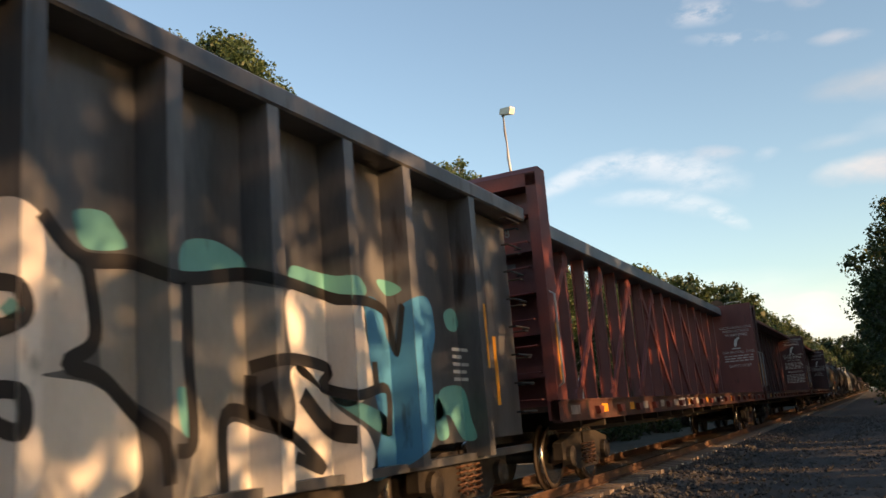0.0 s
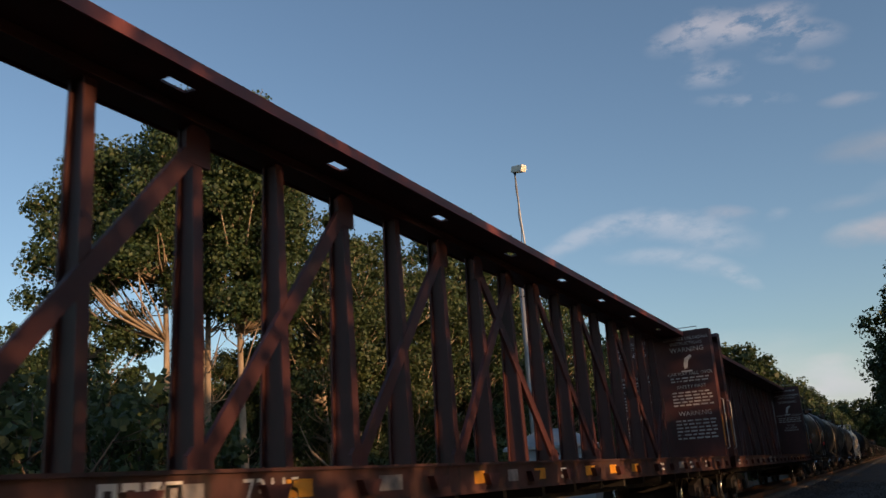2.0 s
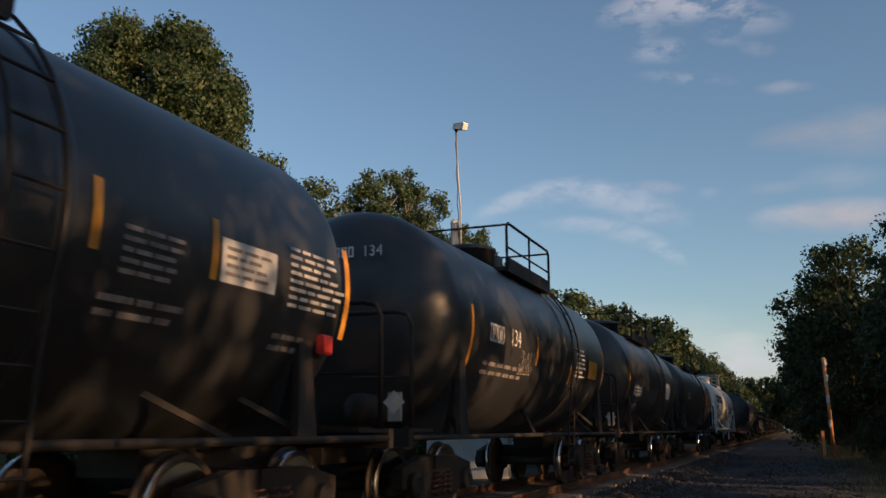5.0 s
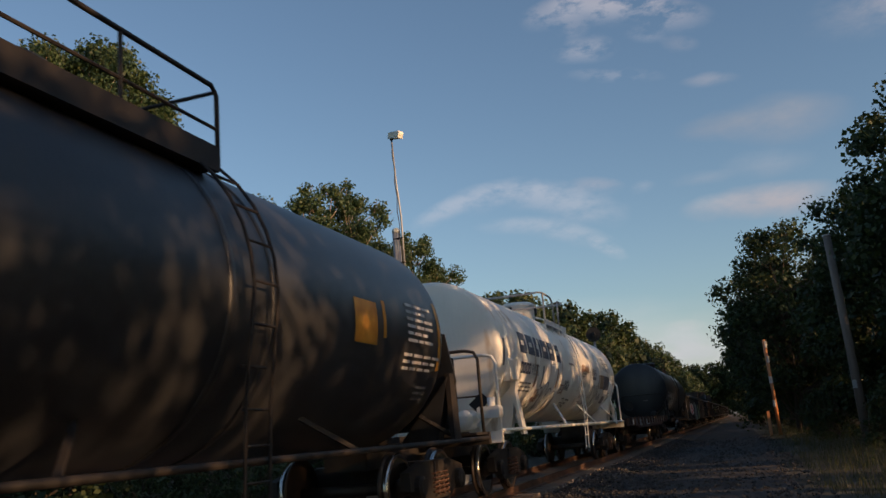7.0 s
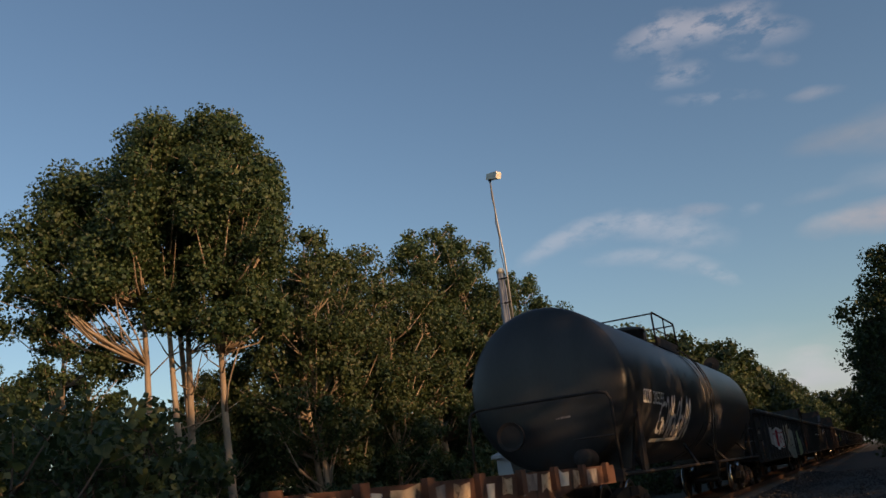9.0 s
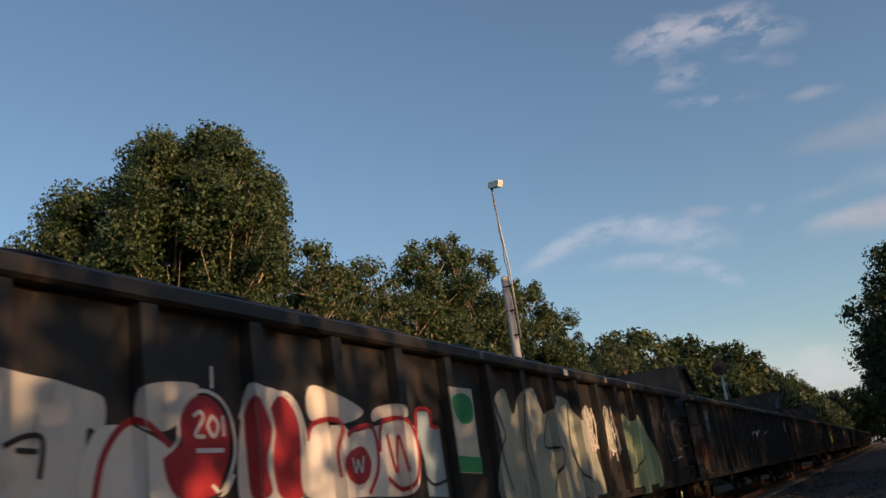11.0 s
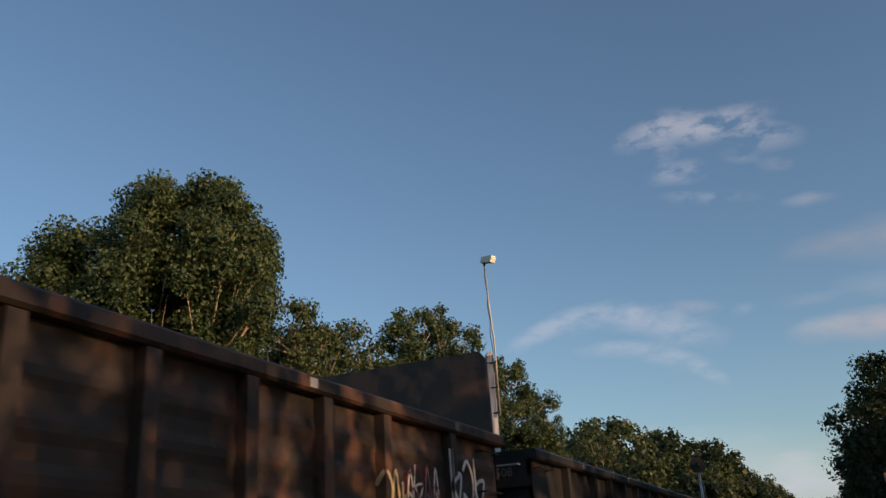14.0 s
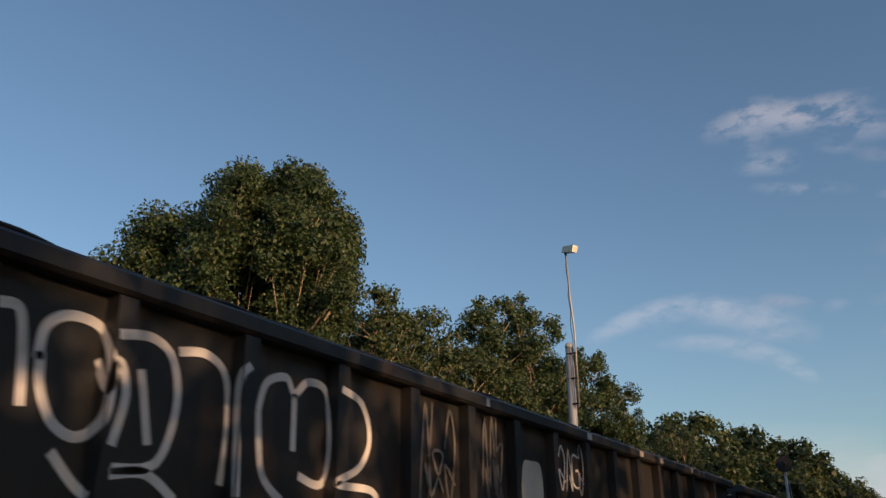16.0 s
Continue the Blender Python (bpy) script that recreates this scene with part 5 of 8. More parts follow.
def flat_car(start, length):
    car = railcar("flat_car", "empty rusty flat car with peeling painted side sill", start, TRAIN)
    L = length
    part("deck", Shape().box(-1.38, 1.38, 0, L, 1.1, 1.2), rusty, car)
    for sd in (-1, 1):
        x0, x1 = sorted((sd * 1.36, sd * 1.45))
        part("side_sill", Shape().slab([(0, 0.92), (2.2, 0.92), (3.2, 0.8), (L - 3.2, 0.8), (L - 2.2, 0.92), (L, 0.92), (L, 1.2), (0, 1.2)], x0, x1), rusty, car)
        for i in range(14):
            y = 0.6 + (L - 1.2) * i / 13
            xa, xb = sorted((sd * 1.45, sd * 1.52))
            part("stake_pocket", Shape().box(xa, xb, y - 0.08, y + 0.08, 0.95, 1.24), rusty, car)
    part("centre_sill", Shape().box(-0.35, 0.35, 0, L, 0.6, 1.1), under_steel, car)
    r = random.Random(8)
    side = [(0, L, 1.45)]
    for i in range(24):
        y = 0.5 + i * (L - 1.4) / 24
        w = r.uniform(0.3, 0.62)
        z0 = 0.925 + 0.04 * r.random()
        q = [r.uniform(-0.03, 0.03) for _ in range(6)]
        mark("paint_patch", on_side(poly([(y, z0 + q[0]), (y + w * 0.45, z0 + 0.03 + q[1]), (y + w * 0.9, z0 + q[2]), (y + w, z0 + 0.22 + q[3]), (y + w * 0.5, z0 + 0.2 + q[4]), (y + 0.05, z0 + 0.23 + q[5])]), side), (peeling_paint, white_mark, peeling_paint, faint_mark)[i % 4], car, "peeling paint patch")
    for n, y in ((3, LETTERS[0]), (4, LETTERS[1])):
        for i in range(n):
            mark("letter_block", on_side(blocks(1, y + 0.3 * i, 0.9, 0.22, 0.24, 0), [(0, L, 1.455)], 0.006), white_mark, car)
    truck(car, 2.0, True)
    truck(car, L - 2.0, True)
    coupler(car, 0, -1)
    coupler(car, L, 1)
    return car


def gondola_car(start, length, top, label, ends="low", hose=False, paint=None, ribs=False, stands=None):
    """A gondola with ribbed sides; ends: low, gusset (raised with side wings) or plate (raised)."""
    car = railcar("gondola_car", label, start, TRAIN)
    paint = paint or black_paint
    L, X = length, 1.43
    for sd in (-1, 1):
        x0, x1 = sorted((sd * X, sd * (X - 0.04)))
        part("side_sheet", Shape().box(x0, x1, 0, L, 0.85, top - 0.1), paint, car)
    part("floor", Shape().box(-X + 0.04, X - 0.04, 0.05, L - 0.05, 1.05, 1.12), rusty, car)
    for x0, x1 in ((X - 0.04, X + 0.13), (-X - 0.13, -X + 0.04)):
        part("top_rail", Shape().box(x0, x1, -0.03, L + 0.03, top - 0.14, top, 0.025), paint, car)
    for x0, x1 in ((X - 0.1, X + 0.05), (-X - 0.05, -X + 0.1)):
        part("side_sill", Shape().box(x0, x1, 0, L, 0.78, 0.9), paint, car)
    n = round((L - 6.0) / 1.02)
    lift = 0.0
    if ribs:
        lift = 0.016
        for i in range(5):
            z = 1.02 + i * (top - 1.25) / 5
            for sd in (-1, 1):
                part("pressed_rib", Shape().add([(sd * X, 0.1, z), (sd * X, L - 0.1, z), (sd * (X + 0.015), L - 0.1, z + 0.07), (sd * (X + 0.015), 0.1, z + 0.07), (sd * (X + 0.015), L - 0.1, z + 0.13), (sd * (X + 0.015), 0.1, z + 0.13), (sd * X, L - 0.1, z + 0.2), (sd * X, 0.1, z + 0.2)],
                                                    [(0, 1, 2, 3)[::sd], (3, 2, 4, 5)[::sd], (5, 4, 6, 7)[::sd]]), paint, car)
    surface, last = [], 0.0
    for y in [1.5] + [3.0 + (L - 6.0) * i / n for i in range(n + 1)] + [L - 1.5]:
        for sd in (-1, 1):
            xa, xb = sorted((sd * X, sd * (X + 0.11)))
            part("side_post", Shape().slab([(y - 0.07, 0.84), (y + 0.07, 0.84), (y + 0.07, top - 0.15), (y - 0.07, top - 0.15)], xa, xb), paint, car)
        near, gap = y - 0.07, 3.94
        # paint on the posts is fitted to the camera's view at these offsets
        stand = stands and (stands[0] if y < stands[1] else stands[2])
        if stand is not None and near + stand > 1.5:
            k = gap / (gap - 0.11)
            corner, far = (near + stand) * k - stand, (near + 0.14 + stand) * k - stand
            surface += [(last, near, X + lift), (near, corner, X, near, stand, gap), (corner, far, 0.11, None, stand, gap)]
            last = far
        else:
            surface += [(last, near, X + lift), (near, y + 0.07, X + 0.11)]
            last = y + 0.07
    surface.append((last, L, X + lift))
    for y, inward in ((0, 1), (L, -1)):
        end_top = top if ends == "low" else 3.36 if ends == "gusset" else 3.82
        a, b = sorted((y, y + inward * 0.06))
        part("end_wall", Shape().prism([(-X, 0.85), (X, 0.85), (X, top), (X - 0.02, end_top - 0.1), (X - 0.1, end_top), (-X + 0.1, end_top), (-X + 0.02, end_top - 0.1), (-X, top)] if ends != "low" else [(-X, 0.85), (X, 0.85), (X, top), (-X, top)], a, b), paint, car)
        for z in (1.2, 1.7, 2.2):
            c, d = sorted((y, y - inward * 0.07))
            part("end_rib", Shape().box(-X, X, c, d, z, z + 0.14), paint, car)
        if ends == "gusset":
            for sd in (-1, 1):
                xa, xb = sorted((sd * X, sd * (X - 0.05)))
                part("end_wing", Shape().slab([(y + inward * 0.06, top), (y + inward * 0.06, end_top), (y + inward * 0.7, end_top), (y + inward * 1.5, 2.87), (y + inward * 1.5, top + 0.13), (y + inward * 2.1, top + 0.02), (y + inward * 2.1, top)], xa, xb), paint, car)
                part("wing_rim", Shape().beam((sd * X, y + inward * 0.66, end_top), (sd * X, y + inward * 1.5, 2.88), 0.16, 0.11), paint, car)
        ladder("end_ladder", car, y - inward * 0.1, 0.85, 1.3, 1.1, top - 0.2, 4, grey_metal, "y")
        y0 = y + inward * 0.15
        ladder("side_ladder", car, X + 0.1, min(y0, y0 + inward * 0.5), max(y0, y0 + inward * 0.5), 1.1, top - 0.25, 4, under_steel)
        part("reflector_strip", Shape().box(X + 0.001, X + 0.006, y + inward * 1.0 - 0.04, y + inward * 1.0 + 0.04, 1.0, 1.5), yellow_mark, car, "amber reflective strip")
    if hose:
        r = random.Random(start)
        part("rim_cable", Shape().tube([(X + 0.03, 0.3 + 0.11 * k, top + 0.02 + 0.012 * math.sin(k * 0.9) + 0.012 * math.sin(k * 0.37 + 1)) for k in range(int((L - 0.8) / 0.11))], 0.016, 6), black_rubber, car, "black cable lying along the rim")
    part("centre_sill", Shape().box(-0.33, 0.33, 0, L, 0.65, 1.05), under_steel, car)
    truck(car, 2.0)
    truck(car, L - 2.0)
    coupler(car, 0, -1)
    coupler(car, L, 1)
    return car, surface


hopper, hopper_side, HL = hopper_car(-5.6, 16.2)
centre_beam(11.35, 23.5, 4.65, maroon_paint, chord_paint, "maroon centre beam flat car with a blue grey top chord", False, SAFETY, number="500628", sign=(8.82, 1.03, 7.9))
centre_beam(35.54, 23.35, 4.65, dark_maroon, dark_maroon, "dark maroon centre beam flat car with stencilled bulkheads", True, LONG, 0.6, number="73115", sign=(3.95, 1.03, 2.74))
centre_beam(59.75, 23.2, 4.67, dark_maroon, dark_maroon, "dark brown centre beam flat car with stencilled bulkheads", True, TIPPING, 0.33, True, "38223", chord_up=-0.03, bolt_holes=True)
tank_a = tank_car(83.9, 11.5, 0.55, 10.85, 1.47, 2.43, tank_black, "satin black tank car with amber reflective strips", mid=6.5, platform=(2.7, 1.1))
tank_b = tank_car(95.8, 12.0, 0.7, 11.2, 1.5, 2.55, tank_black, "black tank car with white stencils and top railings", mid=7.3, platform=(2.7, 1.1))
tank_c = tank_car(108.2, 12.0, 0.6, 11.1, 1.5, 2.55, tank_black, "dusty black tank car with a worn white placard", mid=6.9, platform=(2.7, 1.1))
tank_d = tank_car(120.7, 15.0, 0.7, 13.3, 1.5, 2.5, tank_black, "black tank car with a yellow placard near its end", mid=7.6, platform=(2.7, 1.1))
tank_e = tank_car(136.4, 16.35, 0.65, 15.78, 1.36, 2.64, tank_white, "grimy white tank car with navy lettering and graffiti", flat_heads=True, mid=8.25, platform=(2.55, 0.95), mat_rail=tank_white, rail_mat=grey_metal)
flat_car(153.9, 16.7)
tank_f = tank_car(171.2, 18.4, 0.6, 17.6, 1.55, 2.72, tank_black, dish=0.2, label="long black tank car with scrawled graffiti on its flank", platform=(2.6, 1.0), mat_rail=under_steel)
gon_a, side_a = gondola_car(190.2, 20.3, 2.68, "black gondola car with red, white and green graffiti", hose=True, stands=(-1.2, 11.6, -9.9))
gon_b, side_b = gondola_car(211.4, 20.8, 2.68, "black gondola car with raised winged ends", ends="gusset", stands=(-6.1, 14, -14.8))
gon_c, side_c = gondola_car(233.35, 20.4, 2.72, "dark rusty gondola car with raised end plates", ends="plate", paint=rust_black, ribs=True, stands=(-1.55, 14, -13.7))
gon_d, side_d = gondola_car(255.0, 20.4, 2.7, "dark gondola car with green and yellow graffiti", hose=True, stands=(-2.5, 15, -12.96))
gon_e, side_e = gondola_car(276.5, 20.4, 2.7, "black gondola car with looping white line graffiti", hose=True, stands=(-1.9, 99, -1.9))
gon_g, side_g = gondola_car(297.9, 20.4, 2.7, "plain black gondola car with low ends")
for k in range(4):
    gondola_car(319.3 + 21.4 * k, 20.4, 2.7, "plain black gondola car in the distance")


def motions():
    """The train runs past at an even pace and its wheels turn."""
    for car, start in CARS:
        walk(car, [(t, pose(TRACK, start - SPEED * t, 0)) for t in range(17)])
    for w, (x, y, z) in WHEELS:
        walk(w, [(k / 30, pose(x, y, z, math.degrees(SPEED * k / 30 / 0.46), 0, 0)) for k in range(481)])




# ---- paint, graffiti and lettering on the cars ----
def spray(name, colour, worn=0.75):
    dark = tuple(c * worn for c in colour)
    thin = tuple(0.35 * c + 0.01 for c in colour)
    return material(name, dark, colour, 0.55, 0, 2.2, 34, 0.06, 0.4, 0.14, thin)


silver_spray = spray("silver spray paint", (0.7, 0.685, 0.66), 0.7)
white_spray = spray("white spray paint", (0.82, 0.81, 0.8), 0.72)
faded_spray = spray("faded grey spray paint", (0.26, 0.25, 0.24), 0.5)
gold_spray = spray("cream spray paint", (0.62, 0.52, 0.34))
aqua_spray = spray("aqua spray paint", (0.14, 0.42, 0.4))
blue_spray = spray("bright blue spray paint", (0.05, 0.24, 0.45))
pale_blue_spray = spray("pale blue spray paint", (0.3, 0.42, 0.52))
red_spray = spray("red spray paint", (0.42, 0.03, 0.045))
dull_red_spray = spray("dull red spray paint", (0.14, 0.02, 0.03), 0.5)
green_spray = spray("green spray paint", (0.03, 0.3, 0.13))
lime_spray = spray("pale lime spray paint", (0.42, 0.5, 0.3))
grey_green_spray = spray("grey green spray paint", (0.36, 0.4, 0.36))
yellow_spray = spray("yellow spray paint", (0.55, 0.55, 0.06))
thin_spray = spray("thin grey spray paint", (0.3, 0.3, 0.29), 0.6)
black_spray = spray("black spray paint", (0.018, 0.018, 0.02))
poster_white = spray("poster paper", (0.6, 0.6, 0.56))
brown_tape = spray("brown faded tape", (0.34, 0.2, 0.12))
slate_spray = spray("washed out dark spray paint", (0.2, 0.21, 0.22), 0.6)


def tag(y, z, w, h, seed, width):
    """A scribbled tag of looping strokes in a box."""
    r = random.Random(seed * 13 + 5)
    n = max(3, int(w / (h * 0.42)))
    tris = []
    for i in range(n):
        a, b = y + w * i / n, y + w * (i + 0.85) / n
        k = r.randint(0, 3)
        j = [r.uniform(-0.12, 0.12) * h for _ in range(8)]
        if k == 0:
            q = [(a, z + j[0]), ((a + b) / 2, z + h + j[1]), (b, z + j[2]), ((a + b) / 2, z + h * 0.4 + j[3])]
        elif k == 1:
            q = [(b, z + h * 0.85 + j[0]), (a, z + h * 0.8 + j[1]), (a, z + h * 0.15 + j[2]), (b, z + h * 0.1 + j[3]), (b, z + h * 0.45), ((a + b) / 2, z + h * 0.45)]
        elif k == 2:
            q = [(a, z + h + j[0]), (a + j[1], z + j[2]), (b, z + h * 0.6 + j[3]), (a, z + h * 0.5), (b, z + j[4])]
        else:
            q = [(a, z + h * 0.7 + j[0]), ((a + b) / 2, z + h + j[1]), (b, z + h * 0.6 + j[2]), ((a + b) / 2, z + j[3]), (a, z + h * 0.4), (b, z + h * 0.1 + j[4])]
        tris += stroke(q, width)
    if seed % 3 == 0:
        tris += stroke([(y, z - h * 0.12), (y + w * 0.9, z - h * 0.05)], width)
    return tris


# gondola lettering
def gon_letters(car, side, y, z, digits, y2, z2, end=None):
    for i in range(4):
        mark("letter_block", on_side(blocks(1, y + 0.155 * i, z, 0.12, 0.22, 0), side), white_mark, car)
    mark("car_number", on_side(word(digits, y2, z2, 0.22, 0.95), side), white_mark, car, "white stencilled car number")
    mark("data_stencil", on_side(bars(y2, z2 - 0.42, 0.8, 0.3, 3, int(y * 50), 3), side), faint_mark, car)
    if end:
        mark("end_number", on_end(blocks(4, 0.45, 2.36, 0.07, 0.12, 0.02) + word(end, 0.84, 2.36, 0.12), 0.0), faint_mark, car)


gon_letters(gon_a, side_a, 1.97, 1.84, "6007", 1.87, 1.51)
gon_letters(gon_b, side_b, 1.97, 2.15, "6533", 1.95, 1.88, "6533")
gon_letters(gon_c, side_c, 0.86, 2.13, "365077", 0.86, 1.85, "365077")
gon_letters(gon_d, side_d, 1.82, 1.8, "4508", 1.81, 1.5, "4508")
gon_letters(gon_e, side_e, 1.9, 1.85, "D13", 1.9, 1.5, "D13")
for car, top, seed in ((gon_a, 2.68, 1), (gon_b, 2.68, 2), (gon_c, 2.72, 3), (gon_d, 2.7, 4), (gon_e, 2.7, 5)):
    r = random.Random(seed)
    for i in range(7):
        y = r.uniform(1, 19)
        mark("rim_dash", on_side(rect(y, top - 0.11, y + r.uniform(0.03, 0.2), top - 0.03), [(0, 25, 1.56)]), faint_mark if i % 3 else white_mark, car)


def arc(z, cz, r):
    return r * math.asin(max(-0.99, min(0.99, (z - cz) / r)))


def tank_marks(car, R, cz, strips, signs):
    for y, z0, z1, w, m in strips:
        mark("reflector_strip", on_tank(rect(y, arc(z0, cz, R), y + w, arc(z1, cz, R)), R, cz), m, car, "amber reflective strip")
    for kind, y, z, w, h, arg, m in signs:
        a = arc(z, cz, R)
        if kind == "blocks":
            for i in range(arg):
                mark("letter_block", on_tank(blocks(1, y + i * w * 1.2, a, w, h, 0), R, cz, 0.008), m, car)
            continue
        if kind == "word":
            tris = word(arg, y, a, h, w)
        elif kind == "bars":
            tris = bars(y, a, w, h, arg[0], arg[1], arg[2])
        elif kind == "tag":
            tris = tag(y, a, w, h, arg[0], arg[1])
        else:
            tris = rect(y, a, y + w, a + h)
        mark({"word": "lettering", "bars": "data_stencil", "tag": "graffiti_tag"}.get(kind, "placard"), on_tank(tris, R, cz, 0.004 if kind == "panel" else 0.008), m, car)


Y, W, F = yellow_mark, white_mark, faint_mark
tank_marks(tank_a, 1.47, 2.43, [(0.85, 1.85, 2.85, 0.09, Y), (2.98, 2.15, 2.62, 0.09, Y), (4.65, 2.15, 2.62, 0.09, Y), (7.03, 2.2, 2.66, 0.08, Y), (8.22, 2.2, 2.66, 0.08, Y), (10.28, 1.95, 2.82, 0.09, Y)],
           [("blocks", 1.78, 2.07, 0.13, 0.28, 4, W), ("word", 2.62, 2.1, 1.0, 0.26, "80", W), ("bars", 1.7, 1.75, 1.9, 0.24, (2, 4, 6), F), ("bars", 7.31, 2.08, 0.6, 0.36, (5, 5, 3), F), ("bars", 7.2, 1.8, 0.9, 0.2, (2, 15, 3), F),
            ("panel", 8.34, 2.2, 0.75, 0.34, 0, W), ("bars", 8.4, 2.24, 0.6, 0.26, (4, 6, 3), F), ("bars", 9.3, 2.12, 0.95, 0.56, (8, 7, 4), W), ("bars", 9.2, 1.75, 0.6, 0.2, (2, 8, 3), F)])
tank_marks(tank_b, 1.5, 2.55, [(1.85, 1.85, 2.75, 0.09, Y), (5.02, 2.15, 2.62, 0.09, Y), (10.3, 1.95, 2.8, 0.09, Y), (7.4, 1.95, 2.3, 0.08, Y)],
           [("blocks", 2.6, 2.33, 0.14, 0.26, 4, W), ("word", 3.56, 2.35, 0.95, 0.26, "134", W), ("bars", 2.5, 1.85, 1.9, 0.26, (2, 14, 6), F), ("tag", 4.15, 2.0, 0.8, 0.32, (3, 0.02), F), ("bars", 7.87, 2.1, 0.8, 0.6, (7, 9, 3), W),
            ("panel", 8.95, 2.15, 0.8, 0.36, 0, Y)])
tank_marks(tank_c, 1.5, 2.55, [(1.4, 1.9, 2.8, 0.09, Y), (10.2, 1.9, 2.8, 0.09, Y)], [("panel", 2.2, 2.0, 1.4, 0.3, 0, F), ("bars", 2.3, 2.02, 1.2, 0.26, (3, 3, 3), W), ("bars", 2.2, 1.65, 1.5, 0.2, (2, 33, 4), F), ("panel", 8.2, 2.1, 0.9, 0.5, 0, W), ("tag", 5.0, 1.9, 1.6, 0.4, (6, 0.04), F)])
tank_marks(tank_d, 1.5, 2.5, [(1.0, 1.9, 2.8, 0.09, Y), (10.5, 2.3, 2.75, 0.09, Y), (12.45, 2.0, 2.95, 0.1, Y)], [("panel", 9.7, 2.2, 0.62, 0.5, 0, Y), ("bars", 11.3, 2.3, 1.0, 0.55, (6, 12, 3), W), ("bars", 11.2, 1.95, 1.3, 0.26, (3, 19, 4), W), ("bars", 11.9, 1.6, 0.5, 0.25, (3, 21, 2), F), ("blocks", 2.2, 2.3, 0.15, 0.26, 4, W)])
N, S, T_ = navy_mark, slate_spray, brown_tape
RE, CE = 1.36, 2.64
tank_marks(tank_e, RE, CE, [(0.85, 2.3, 2.8, 0.14, S), (3.66, 1.98, 2.45, 0.14, T_), (4.32, 2.0, 2.45, 0.12, S), (5.92, 2.02, 2.47, 0.13, T_), (9.2, 2.1, 2.54, 0.12, T_), (12.3, 2.12, 2.56, 0.12, T_), (15.3, 1.85, 2.6, 0.14, T_)],
           [("blocks", 2.2, 2.62, 0.585, 0.43, 6, N), ("blocks", 2.25, 2.22, 0.19, 0.23, 4, N), ("word", 3.2, 2.22, 0.95, 0.23, "91552", N), ("bars", 2.1, 1.86, 1.5, 0.26, (3, 40, 4), S),
            ("panel", 12.44, 2.16, 0.84, 0.42, 0, T_), ("bars", 12.52, 2.2, 0.7, 0.34, (5, 41, 2), gold_spray), ("panel", 13.32, 2.14, 1.1, 0.44, 0, N), ("bars", 13.37, 2.16, 1.0, 0.4, (7, 42, 4), F), ("panel", 9.34, 2.12, 0.75, 0.42, 0, poster_white), ("bars", 9.38, 2.38, 0.65, 0.15, (2, 44, 3), S),
            ("word", 13.2, 2.9, 0.98, 0.125, "CARBON DIOXIDE", S), ("word", 13.25, 2.72, 0.8, 0.125, "REFRIGERATED LIQUID", S), ("bars", 13.2, 3.06, 0.8, 0.1, (2, 43, 3), F)])
tank_marks(tank_e, RE, CE, [], [
            ("word", 9.5, 1.84, 0.85, 0.12, "REGULATOR VALVES", S), ("word", 9.55, 1.68, 0.85, 0.12, "VENTING NORMAL", S),
            ("tag", 6.5, 1.9, 0.5, 0.28, (1, 0.03), T_), ("tag", 6.95, 2.0, 0.62, 0.24, (2, 0.035), S), ("tag", 2.9, 1.5, 1.0, 0.34, (14, 0.025), S), ("tag", 8.25, 2.62, 0.75, 0.5, (7, 0.025), pale_blue_spray), ("tag", 9.25, 2.53, 1.2, 0.2, (8, 0.03), brown_tape), ("tag", 11.0, 2.5, 0.8, 0.2, (10, 0.025), S), ("tag", 11.1, 2.38, 0.6, 0.1, (16, 0.02), S), ("tag", 12.4, 1.84, 0.7, 0.2, (11, 0.02), S), ("tag", 4.0, 1.7, 0.6, 0.3, (17, 0.03), brown_tape),
            ("panel", 13.55, 1.74, 0.6, 0.26, 0, faint_mark), ("bars", 13.58, 1.76, 0.54, 0.22, (3, 48, 3), S), ("bars", 7.4, 2.6, 0.8, 0.12, (1, 45, 3), F)])
angular = []
for q in ([(7.4, -0.9), (7.64, -0.9), (7.62, -1.02), (7.38, -1.04), (7.44, -1.2), (7.62, -1.08)], [(7.68, -1.21), (7.78, -0.9), (7.84, -1.2)], [(7.88, -0.92), (8.12, -0.93)], [(7.9, -1.04), (8.08, -1.03)], [(7.92, -1.1), (8.0, -1.19), (8.2, -1.0)], [(8.16, -0.94), (8.36, -0.94)]):
    angular += stroke(q, 0.05, smooth=False)
mark("graffiti_tag", on_tank(angular, RE, CE, 0.008), black_spray, tank_e, "angular black graffiti tag")
arches = []
for y, h in ((4.55, 0.5), (5.05, 0.62), (5.5, 0.5), (6.0, 0.45)):
    arches += stroke([(y - 0.22, -1.25), (y - 0.26, -0.95), (y - 0.12, -1.2 + h), (y + 0.1, -1.2 + h), (y + 0.2, -0.95), (y + 0.1, -1.3)], 0.035)
mark("graffiti_outline", on_tank(arches, RE, CE, 0.007), slate_spray, tank_e, "washed out grey graffiti arches")
bubble = stroke([(11.0, -1.0), (11.02, -0.62), (11.2, -0.46), (11.32, -0.7), (11.42, -0.48), (11.62, -0.44), (11.7, -0.72), (11.84, -0.46), (12.05, -0.46), (12.12, -0.76), (12.28, -0.56), (12.34, -0.9), (12.15, -1.08), (11.95, -0.92), (11.75, -1.14), (11.5, -0.95), (11.3, -1.14)], 0.035, True)
